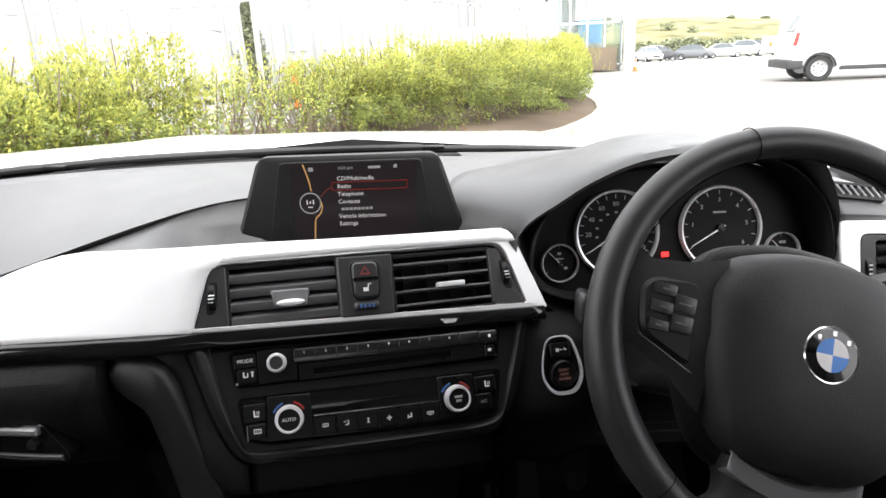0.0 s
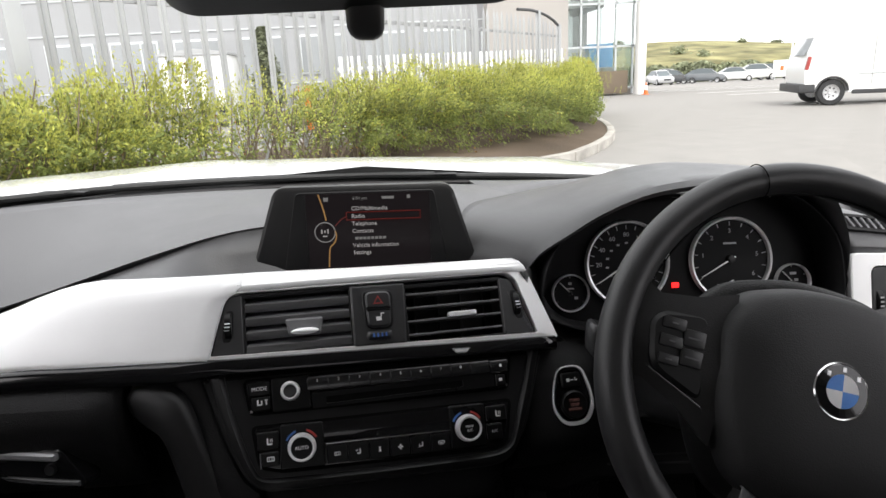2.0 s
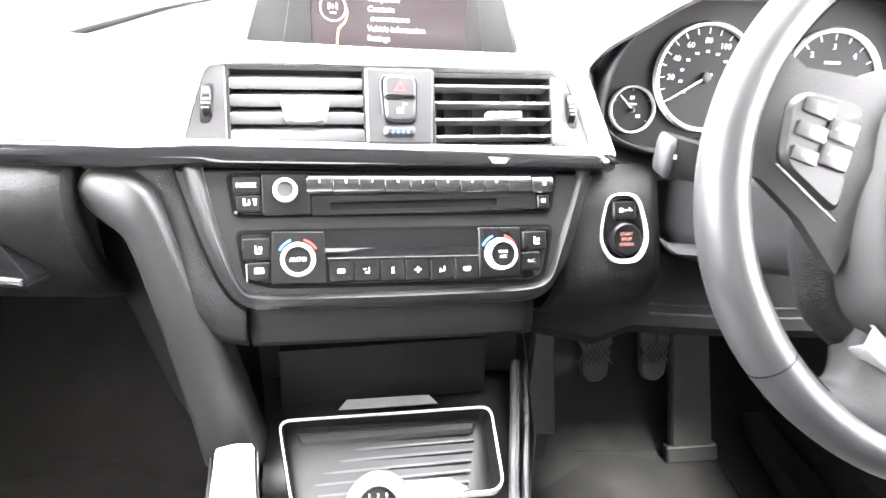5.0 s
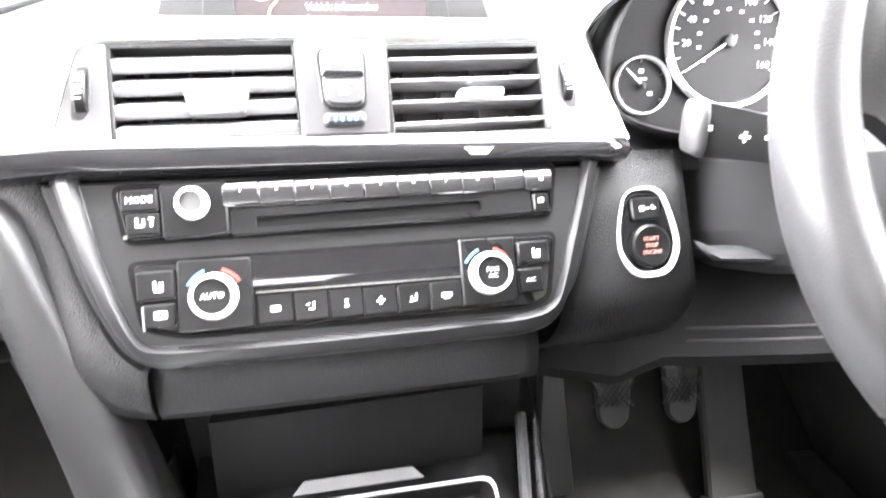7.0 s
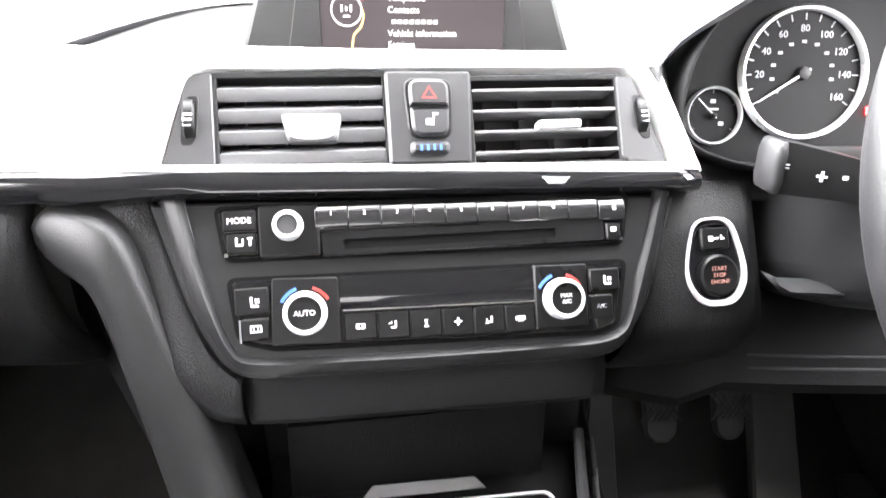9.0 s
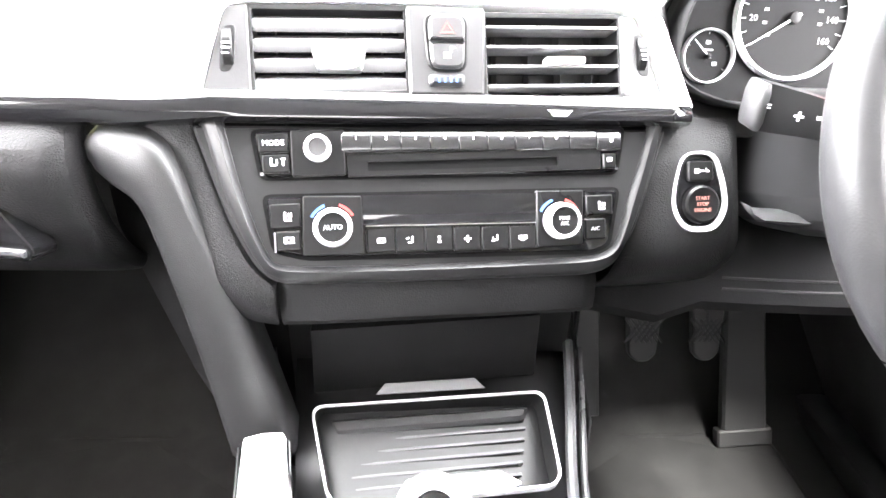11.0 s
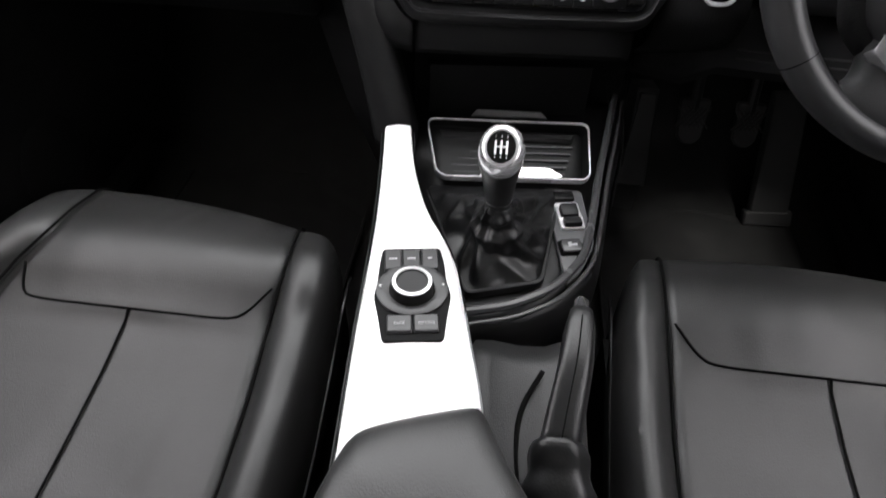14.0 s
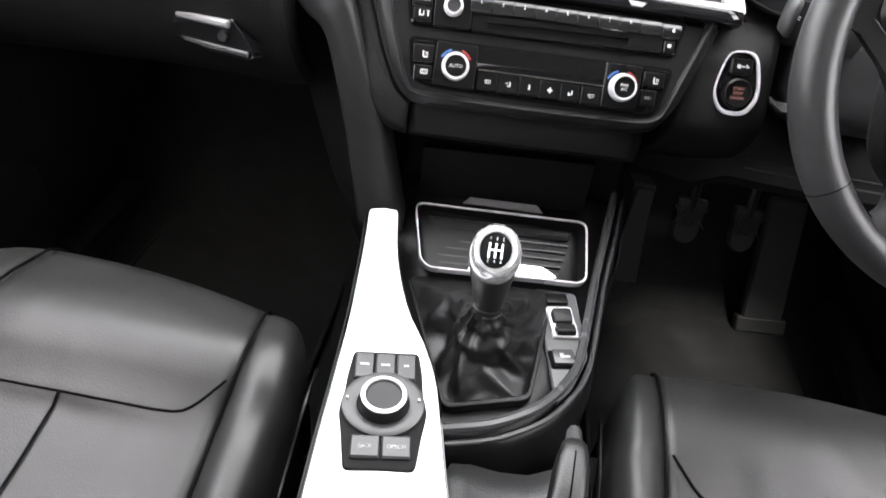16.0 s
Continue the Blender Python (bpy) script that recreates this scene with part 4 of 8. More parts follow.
# ---------------------------------------------------------------- start button
start = thing("start_button", "oval engine start button with a bright ring", "start button")
SB = MS @ T((0.2075, -0.0370, -0.012)) @ Matrix.Scale(1.06, 4)
egg = lambda s: rounded([(-0.0130 * s, 0.029 * s), (0.0130 * s, 0.029 * s), (0.0200 * s, 0.004 * s), (0.0215 * s, -0.012 * s), (0.012 * s, -0.028 * s), (-0.012 * s, -0.028 * s), (-0.0215 * s, -0.012 * s), (-0.0200 * s, 0.004 * s)], 0.010 * s, 4)
part("surround", prism(egg(0.92), -0.01, 0.002, SB, 0.001), GLOSS, start)
ro = [p for p in egg(1.06)]
part("ring", frame_prism(ro, [(p.x - 0.0009, p.y + 0.0010) for p in egg(0.955)], -0.006, 0.0045, SB), BRIGHT, start, "bright oval ring", bevel=0.001)
part("stop_start_button", prism(rounded(rect(-0.0105, 0.0085, 0.0105, 0.0235), 0.003), 0.001, 0.005, SB, 0.001), BUTTON, start)
part("button_mark", bars([(-0.0035, 0.016, 0.0034, 0.0034), (0.0005, 0.016, 0.0036, 0.0010), (0.0042, 0.0166, 0.0010, 0.0030), (0.0058, 0.0158, 0.0014, 0.0014)], 0.0048, 0.0054, SB), WHITE, start)
push = part("push_button", revolve([(0, 0), (0.0145, 0), (0.0142, 0.005), (0.0125, 0.0062), (0.011, 0.0056), (0, 0.0050)], SB @ T((0, -0.0090, 0.001)), 32), BUTTON, start)
for i, wd in enumerate(("START", "STOP", "ENGINE")):
    lettering(wd, 0.0040, SB @ T((0, -0.0045 - 0.0044 * i, 0.0064)), AMBER, push)

# ---------------------------------------------------------------- display on the dashboard
disp = thing("infotainment_display", "freestanding dashboard display showing a menu on black", "display")
MD = mat3((0, 0.310, 0), (1, 0, 0), (0, 0.03, 0.9995), (0, -0.9995, 0.03))
hous = rounded([(-0.119, 0.948), (-0.086, 1.0475), (0.1185, 1.0475), (0.1505, 0.948)], [0.004, 0.013, 0.013, 0.004], 6)
back_o = rounded([(-0.090, 0.948), (-0.066, 1.036), (0.100, 1.036), (0.124, 0.948)], [0.004, 0.013, 0.013, 0.004], 6)
front_i = [((p[0] - 0.0165) * 0.975 + 0.0165, (p[1] - 0.99) * 0.955 + 0.988) for p in hous]
lift = lambda pts, n: [MD @ Vector((p[0], p[1], n)) for p in pts]
part("housing", loft([lift(back_o, -0.055), lift(hous, -0.012), lift(hous, 0.004), lift(front_i, 0.0065)]), HARD, disp, "matt black housing", smooth=30)
bez = rounded([(-0.080, 0.950), (-0.062, 1.0415), (0.098, 1.0415), (0.113, 0.950)], 0.006, 4)
part("bezel", prism(bez, 0.004, 0.0078, MD, 0.0008), HARD, disp, "black bezel")
part("screen", prism(rect(-0.050, 0.952, 0.092, 1.0395), 0.006, 0.0084, MD), SCREEN, disp, "dark lit screen")
for x in (-0.052, 0.0935):
    part("side_glint", bars([(x, 0.995, 0.0012, 0.085)], 0.0078, 0.0085, MD), SATIN, disp)
for words, z in (("CD/Multimedia", 1.0215), ("Radio", 1.0125), ("Telephone", 1.0036), ("Contacts", 0.9948), ("Vehicle information", 0.9776), ("Settings", 0.9690)):
    lettering(words, 0.0068, MD @ T((0.0010, z, 0.0086)), TEXT, disp, align="LEFT")
for k in range(8):
    part("menu_bar", bars([(0.0060 + 0.0046 * k, 0.9862, 0.0036, 0.0030)], 0.0084, 0.0088, MD), DIM, disp)
lettering("6:04 pm", 0.0052, MD @ T((0.0115, 1.0335, 0.0086)), DIM, disp)
for q in ((0.0440, 1.0335, 0.014, 0.0030), (0.0680, 1.0340, 0.004, 0.004), (-0.0275, 1.0330, 0.0055, 0.0045)):
    part("status_bar", bars([q], 0.0084, 0.0088, MD), DIM, disp)
part("selection_frame", frame_prism(rect(-0.0055, 1.0078, 0.0815, 1.0178), rect(-0.0045, 1.0088, 0.0805, 1.0168), 0.0084, 0.0090, MD), REDLINE, disp, "red selection frame")
part("selection_line", tube([MD @ Vector(p) for p in ((-0.0055, 1.0125, 0.0087), (-0.012, 1.0085, 0.0087), (-0.0185, 1.0015, 0.0087))], 0.0005, 6), REDLINE, disp)
arc = spline([(-0.0360, 1.0390, 0.0087), (-0.0310, 1.0220, 0.0087), (-0.0285, 1.0085, 0.0087)], 10)
part("track_line", tube([MD @ Vector(p) for p in arc], 0.0009, 6), ORANGE, disp, "orange curved line")
arc = spline([(-0.0190, 0.9960, 0.0087), (-0.0175, 0.9900, 0.0087), (-0.0200, 0.9820, 0.0087), (-0.0255, 0.9760, 0.0087), (-0.0270, 0.9650, 0.0087), (-0.0280, 0.9525, 0.0087)], 16)
part("track_line", tube([MD @ Vector(p) for p in arc], 0.0009, 6), ORANGE, disp, "orange curved line")
mi = MD @ T((-0.0305, 0.9945, 0.0084))
icon = part("menu_icon", revolve([(0, 0.0008), (0.0105, 0.0008), (0.0105, 0)], mi, 28), SCREEN, disp, "round menu icon")
part("icon_ring", revolve([(0.0110, 0.0006), (0.0118, 0.0011), (0.0124, 0.0004)], mi, 28), DIM, icon)
part("icon_mark", bars([(-0.0035, 0.0012, 0.0014, 0.005), (0.0035, 0.0012, 0.0014, 0.005), (0, 0.001, 0.0014, 0.003), (0, -0.0045, 0.0050, 0.0012)], 0.0010, 0.0014, mi), TEXT, icon)

# ---------------------------------------------------------------- instruments
clu = thing("instrument_cluster", "black instrument cluster with four silver-ringed dials", "instrument cluster")
CT = radians(14)
MC = mat3((0.385, 0.297, 0.950), (1, 0, 0), (0, math.sin(CT), math.cos(CT)), (0, -math.cos(CT), math.sin(CT)))
part("backplate", prism(rounded([(-0.180, -0.055), (-0.176, 0.005), (-0.12, 0.070), (0.12, 0.078), (0.176, 0.03), (0.182, -0.060), (0.1, -0.085), (-0.13, -0.075)], 0.03), -0.02, -0.001, MC), DIAL, clu)
part("surround", sheet([[tuple(MC @ Vector((x * k, y * k2, n))) for x, y in rounded([(-0.180, -0.052), (-0.172, 0.012), (-0.115, 0.078), (0.115, 0.082), (0.170, 0.03), (0.176, -0.060), (0.1, -0.085), (-0.135, -0.070)], 0.03)]
                        for k, k2, n in ((0.985, 0.985, -0.001), (0.99, 0.98, 0.02), (0.985, 0.955, 0.045))], close=True), DIAL, clu, solid=0.002)
lip_o = spline([(0.1850, 0.252, 0.9600), (0.1980, 0.251, 0.9330), (0.2121, 0.250, 0.9052), (0.2309, 0.250, 0.8800), (0.2500, 0.250, 0.8675), (0.2727, 0.250, 0.8633), (0.330, 0.252, 0.8620), (0.42, 0.254, 0.8610), (0.50, 0.256, 0.866), (0.545, 0.258, 0.880)], 36)
lip_i = spline([(0.2040, 0.274, 0.9640), (0.2130, 0.273, 0.9380), (0.2228, 0.272, 0.9134), (0.2366, 0.272, 0.8978), (0.2552, 0.272, 0.8896), (0.2805, 0.272, 0.8860), (0.330, 0.274, 0.8845), (0.42, 0.276, 0.8835), (0.50, 0.277, 0.888), (0.540, 0.278, 0.900)], 36)
rws = [[tuple(a * (1 - t) + b * t + np.array([0, d, 0])) for a, b in zip(lip_o, lip_i)] for t, d in ((-0.15, 0.03), (0.0, 0.004), (0.12, -0.002), (0.4, -0.004), (0.8, 0.001), (1.0, 0.008), (1.03, 0.035))]
part("cluster_lip", sheet(rws), WELL, clu, "soft grey lower lip", solid=0.002, smooth=60)


def dial(x, y, r, needle, marks, numbers, a0, a1):
    m = MC @ T((x, y, 0))
    d = part("dial", revolve([(0, 0.0005), (r * 0.97, 0.0005), (r * 0.97, -0.002)], m, 48), DIAL, clu)
    part("dial_ring", revolve([(r * 0.945, 0.0005), (r * 0.955, 0.0055), (r * 1.0, 0.0065), (r * 1.03, 0.0035), (r * 1.03, 0)], m, 56), BRIGHT, d, "silver ring")
    bm = bmesh.new()
    for k in range(marks + 1):
        a = radians(a0 + (a1 - a0) * k / marks)
        mm = m @ Matrix.Rotation(a, 4, "Z")
        bars([(r * 0.86, 0, r * 0.10, r * 0.018)], 0.0006, 0.0012, mm, bm)
    part("scale", bm, GREYP, d)
    for k, wd in enumerate(numbers):
        a = radians(a0 + (a1 - a0) * k / (len(numbers) - 1))
        if wd:
            lettering(wd, r * 0.15, m @ T((r * 0.68 * math.cos(a), r * 0.68 * math.sin(a), 0.0008)), GREYP, d, "numeral")
    a = radians(needle)
    nd = m @ T((0, 0, 0.003)) @ Matrix.Rotation(a, 4, "Z")
    part("needle", prism([(-r * 0.12, -r * 0.02), (r * 0.84, -r * 0.008), (r * 0.84, r * 0.008), (-r * 0.12, r * 0.02)], 0, 0.0012, nd), WHITE, d, "white needle")
    part("needle_hub", revolve([(0, 0.006), (r * 0.09, 0.005), (r * 0.11, 0)], m, 20), HARD, d)
    return d


sd = dial(-0.064, 0.002, 0.0495, 212, 16, ["", "20", "40", "60", "80", "100", "120", "140", "160"], 212, -32)
part("inner_scale", bars([(-0.064 + 0.024 * math.cos(radians(215 - 25 * k)), 0.002 + 0.024 * math.sin(radians(215 - 25 * k)), 0.0035, 0.0022) for k in range(10)], 0.0006, 0.001, MC), GREYP, sd)
td = dial(0.062, 0.002, 0.0495, 209, 12, ["", "1", "2", "3", "4", "5", "6"], 212, -32)
part("dial_caption", bars([(0.062, 0.021, 0.016, 0.0022)], 0.0006, 0.001, MC), GREYP, td)
part("small_scale", bars([(0.062 + 0.022 * math.cos(radians(230 + 16 * k)), -0.008 + 0.027 * math.sin(radians(230 + 16 * k)), 0.0045, 0.003) for k in range(6)], 0.0006, 0.001, MC), GREYP, td)
part("small_needle", prism([(0.066, -0.024), (0.044, -0.0345), (0.0435, -0.0335), (0.065, -0.0225)], 0.0008, 0.0016, MC), WHITE, td)
fd = dial(-0.133, -0.030, 0.0215, 135, 4, [""] * 2, 215, -35)
part("fuel_mark", bars([(-0.133, -0.019, 0.004, 0.003), (-0.133, -0.025, 0.009, 0.0015), (-0.126, -0.036, 0.004, 0.003)], 0.0006, 0.001, MC), GREYP, fd)
od = dial(0.138, -0.028, 0.0215, 135, 4, [""] * 2, 215, -35)
part("oil_mark", bars([(0.140, -0.018, 0.008, 0.003), (0.144, -0.026, 0.005, 0.003)], 0.0006, 0.001, MC), GREYP, od)
part("warning_light", bars([(-0.006, -0.026, 0.0085, 0.0058)], 0.0, 0.001, MC), WARN, clu, "lit red warning light")
part("odometer", bars([(-0.004, -0.062, 0.022, 0.003)], 0.0, 0.001, MC), GREYP, clu)

# ---------------------------------------------------------------- steering wheel
wheel = thing("steering_wheel", "black leather three-spoke steering wheel with a satin insert", "steering wheel")
WT = radians(26)
WV, WN = Vector((0, math.sin(WT), math.cos(WT))), Vector((0, -math.cos(WT), math.sin(WT)))
hub = Vector((0.370, 0.0, 0.941))
MW = mat3(hub - 0.037 * WN + 0.0105 * WV + Vector((0.0085, 0, -0.002)), (1, 0, 0), WV, WN) @ Matrix.Rotation(radians(-18.5), 4, "Z")
R0 = 0.1640
bm = bmesh.new()
rings = []
for k in range(96):
    a = 2 * math.pi * k / 96
    thick = 0.0148 + 0.0020 * max(0, math.cos(2 * (a - radians(35)))) ** 2
    cx, cy = math.cos(a), math.sin(a)
    rings.append([bm.verts.new(MW @ Vector(((R0 + thick * 0.92 * math.cos(t)) * cx, (R0 + thick * 0.92 * math.cos(t)) * cy, thick * 1.05 * math.sin(t)))) for t in (2 * math.pi * j / 16 for j in range(16))])
for k in range(96):
    for j in range(16):
        bm.faces.new((rings[k][j], rings[k][(j + 1) % 16], rings[(k + 1) % 96][(j + 1) % 16], rings[(k + 1) % 96][j]))
rim = part("rim", bm, RIM, wheel, "black leather rim", smooth=60)
for a in (117, 63, 305, 235):
    a = radians(a)
    d = Vector((math.cos(a), math.sin(a), 0))
    part("rim_seam", tube([MW @ (d * (R0 + 0.0146 * math.cos(t)) + Vector((0, 0, 0.0166 * math.sin(t)))) for t in (2 * math.pi * j / 20 for j in range(20))], 0.0005, 5, True), STITCH, rim)
inner_seam = [MW @ Vector(((R0 - 0.0142) * math.cos(2 * math.pi * k / 90), (R0 - 0.0142) * math.sin(2 * math.pi * k / 90), 0.004)) for k in range(90)]
part("rim_stitching", tube(inner_seam, 0.0006, 4, True), STITCH, rim)
# Cushion in the middle, domed.
padp = rounded([(-0.028, 0.067), (0.028, 0.067), (0.074, 0.051), (0.094, 0.024), (0.089, -0.042), (0.064, -0.092), (0.036, -0.105), (-0.036, -0.105), (-0.064, -0.092), (-0.089, -0.042), (-0.094, 0.024), (-0.074, 0.051)], [0.03, 0.03, 0.03, 0.03, 0.05, 0.03, 0.02, 0.02, 0.03, 0.05, 0.03, 0.03], 5)
pm = Vector((0, -0.016))
rings = []
for s, n in ((0.96, -0.030), (1.0, -0.003), (0.99, 0.008), (0.965, 0.017), (0.925, 0.0245), (0.87, 0.0295), (0.75, 0.0345), (0.5, 0.0380), (0.25, 0.0390)):
    rings.append([MW @ Vector((pm.x + (p.x - pm.x) * s, pm.y + (p.y - pm.y) * s, n)) for p in padp])
pad = part("airbag_cover", loft(rings), COVER, wheel, "black domed cover", smooth=50)
mb = mat3(hub, (1, 0, 0), WV, WN) @ Matrix.Rotation(radians(-16), 4, "Z") @ Matrix.Scale(0.76, 4)
part("roundel", revolve([(0.0375, -0.006), (0.0350, -0.0005), (0.0315, -0.0025), (0.030, -0.0025)], mb, 48), SOFT, pad, "dished seat of the roundel")
part("roundel_rim", revolve([(0, -0.004), (0.0275, -0.003), (0.0285, 0.0005), (0.0268, 0.0025), (0.0255, 0.0018), (0, 0.0016)], mb, 48), CHROME, pad, "bright round rim")
part("roundel_band", revolve([(0.0255, 0.0016), (0.0253, 0.0026), (0.0165, 0.0034), (0.0160, 0.0016)], mb, 48), GLOSS, pad, "black ring")
part("band_marks", bars([(0.0210 * math.cos(radians(a)), 0.0210 * math.sin(radians(a)), 0.0034, 0.0046) for a in (45, 90, 135)], 0.0026, 0.0036, mb), BRIGHT, pad)
for q in range(4):
    fan = [(0, 0)] + [(0.0162 * math.cos(radians(90 * q + 7.5 * j)), 0.0162 * math.sin(radians(90 * q + 7.5 * j))) for j in range(13)]
    part("roundel_quarter", prism(fan, 0.001, 0.0034, mb), BLUE if q % 2 else WHITE, pad, "blue quarter" if q % 2 else "white quarter")
# Side spokes, each with a switch block.
for s in (-1, 1):
    prof = [(0.153, 0.040, 0.006), (0.138, 0.030, 0.011), (0.110, 0.034, 0.014), (0.080, 0.044, 0.016)]
    lowr = [(0.153, -0.036, 0.002), (0.138, -0.038, 0.006), (0.110, -0.052, 0.008), (0.080, -0.075, 0.009)]
    rws = []
    for (x, v, n), (x2, v2, n2) in zip(prof, lowr):
        rws.append([MW @ Vector((s * x, v - 0.004, n - 0.014)), MW @ Vector((s * x, v, n)), MW @ Vector((s * (x + x2) / 2, (v + v2) / 2, n + 0.004)), MW @ Vector((s * x2, v2, n2)), MW @ Vector((s * x2, v2 + 0.004, n2 - 0.014))])
    part("side_spoke", sheet(rws, close=True), COVER, wheel, smooth=60)
    blk = [(s * x, v) for x, v in ((0.144, 0.006), (0.136, 0.016), (0.098, 0.022), (0.094, -0.046), (0.138, -0.028))]
    sw = part("switch_block", prism(rounded(blk, 0.012, 6), 0.0, 0.0165, MW, 0.003), HARD, wheel)
    part("block_edge", tube([MW @ Vector((s * x, v, 0.0145)) for x, v in ((0.139, -0.029), (0.118, -0.0378), (0.094, -0.048))], 0.0006, 6), RAILG, sw, "satin edge line")
    for x, v, w, h in ((0.126, 0.008, 0.018, 0.009), (0.126, -0.006, 0.018, 0.009), (0.126, -0.020, 0.016, 0.008)):
        part("switch", box((w, h, 0.003), MW @ T((s * x, v, 0.0168)), 0.0012), KEYG, sw)
        part("switch_mark", bars([(s * x, v, 0.005, 0.0012)], 0.0180, 0.0187, MW), LIPG, sw)
    for v in (0.000, -0.015):
        rk = part("rocker", box((0.017, 0.013, 0.004), MW @ T((s * 0.109, v, 0.0172)), 0.0015), KEYG, sw)
        part("rocker_mark", bars([(s * 0.109, v, 0.011, 0.0012)], 0.0190, 0.0197, MW), LIPG, rk)
# Shell behind the cushion and one broad lower spoke that widens into the rim.
rings = []
for k2, n in ((0.90, -0.040), (1.06, -0.034), (1.12, -0.020), (1.10, -0.008), (1.02, -0.002)):
    rings.append([MW @ Vector((pm.x + (p.x - pm.x) * k2, pm.y + (p.y - pm.y) * k2, n)) for p in padp])
part("hub_shell", loft(rings), SOFT, wheel, smooth=60)
rws = []
for v, w, n in ((-0.070, 0.054, -0.010), (-0.090, 0.052, -0.004), (-0.108, 0.048, 0.000), (-0.122, 0.044, 0.003), (-0.134, 0.044, 0.004), (-0.144, 0.049, 0.004), (-0.152, 0.060, 0.003), (-0.158, 0.078, 0.000)):
    rws.append([MW @ Vector((x * w, v + (2.2 * (x * w) ** 2 if v > -0.14 else 3.0 * (x * w) ** 2), n + dn)) for x, dn in ((-0.94, -0.022), (-1.0, -0.010), (-0.97, -0.002), (-0.85, 0.003), (-0.5, 0.005), (0, 0.0055), (0.5, 0.005), (0.85, 0.003), (0.97, -0.002), (1.0, -0.010), (0.94, -0.022))])
part("lower_spoke", sheet(rws), COVER, wheel, "broad lower spoke", smooth=70, solid=0.004, sub=1)
fork = []
for v_off, n in ((0.0, 0.006), (-0.004, 0.014), (-0.014, 0.012), (-0.017, 0.002)):
    fork.append([MW @ Vector((x, -0.107 + v_off + 1.6 * x * x * 3.2, n)) for x in np.linspace(-0.052, 0.052, 18)])
part("satin_insert", sheet(fork), INSERT, wheel, "satin silver insert", solid=0.002, smooth=50)

# Stalks.
for s, reach in ((-1, 0.0), (1, 0.10)):
    st = thing("steering_column_stalk", "black stalk on the steering column with a grey end", "stalk", "steering column stalks")
    pth = [(0.37 + s * 0.055, 0.155, 0.898), (0.37 + s * (0.085 + reach * 0.5), 0.175, 0.904), (0.37 + s * (0.120 + reach), 0.190, 0.908)]
    rr = []
    for i, p in enumerate(spline(pth, 7)):
        h, w = 0.012 + 0.0022 * i * 0.5, 0.011
        rr.append([(p[0], p[1] + w * ca, p[2] + h * sa) for ca, sa in ((-0.8, -0.9), (-1, -0.4), (-1, 0.4), (-0.8, 0.9), (0.8, 0.9), (1, 0.4), (1, -0.4), (0.8, -0.9))])
    part("arm", loft(rr), HARD, st, smooth=50)
    rr = []
    for dx, k in ((0.1200, 1.02), (0.1210, 1.06), (0.1245, 1.04), (0.1268, 0.88)):
        rr.append([(0.37 + s * (dx + reach), 0.190 + 0.012 * ca * k, 0.908 + 0.0165 * sa * k) for ca, sa in ((-0.8, -0.95), (-1, -0.6), (-1, 0.6), (-0.8, 0.95), (0.8, 0.95), (1, 0.6), (1, -0.6), (0.8, -0.95))])
    part("end_cap", loft(rr), PANELG, st, "grey end cap", smooth=50)
    if s < 0:
        for q in ((0.2490, 0.9112, 0.0050, 0.0008), (0.2490, 0.9092, 0.0050, 0.0008), (0.2680, 0.9060, 0.0014, 0.0062), (0.2680, 0.9060, 0.0052, 0.0014), (0.2790, 0.9066, 0.0026, 0.0022)):
            part("stalk_mark", bars([(q[0], q[1], q[2], q[3])], 0.0, 0.0004, mat3((0, 0.1780 + 0.50 * 0.249, 0), (1, -0.50, 0), (0, 0, 1), (0, -1, 0))), WHITE, st)

# ---------------------------------------------------------------- driver's door-end vent
dv = thing("air_vent", "black outer air vent with horizontal slats", "air vent")
MV = ME
o2 = rounded([(0.593, 0.863), (0.5925, 0.949), (0.699, 0.944), (0.707, 0.863)], 0.009)
i2 = rounded([(0.612, 0.870), (0.611, 0.942), (0.694, 0.938), (0.700, 0.870)], 0.005)
part("vent_frame", frame_prism(o2, i2, -0.028, 0.003, MV), PANELG, dv, bevel=0.001)
part("vent_cavity", prism(i2, -0.05, -0.028, MV), HARD, dv)
for k in range(5):
    part("slat", box((0.088, 0.0060, 0.018), MV @ T((0.656, 0.876 + 0.0145 * k, -0.006)) @ Matrix.Rotation(radians(15), 4, "X"), 0.0012), SATIN, dv)
part("slider_tab", box((0.026, 0.008, 0.012), MV @ T((0.668, 0.905, 0.003)), 0.002), BRIGHT, dv, "silver slider tab")
tw = part("thumb_wheel", revolve([(0, -0.004), (0.013, -0.004), (0.0142, -0.003), (0.0142, 0.003), (0.013, 0.004), (0, 0.004)], MV @ T((0.6015, 0.908, -0.004)) @ Matrix.Rotation(radians(90), 4, "Y") @ Matrix.Diagonal((0.75, 1.3, 1, 1)), 24), BUTTON, dv)
part("wheel_mark", bars([(0.6015, 0.914 - 0.005 * k, 0.004, 0.002) for k in range(3)], 0.0065, 0.0072, MV), GREYP, tw)
dg = thing("defroster_grille", "black slotted side window defroster grille", "grille")
MG = mat3((0.568, 0.2755, 0.9895), Vector((0.99, 0.02, -0.13)), Vector((0.03, 0.72, 0.69)), Vector((0.10, -0.69, 0.72)))
part("grille_frame", frame_prism(rounded(rect(0.0, -0.002, 0.066, 0.020), 0.005), rounded(rect(0.004, 0.002, 0.062, 0.016), 0.003), -0.006, 0.004, MG), SOFT, dg)
part("grille_back", prism(rect(0.002, 0.0, 0.064, 0.018), -0.005, 0.001, MG), STITCH, dg)
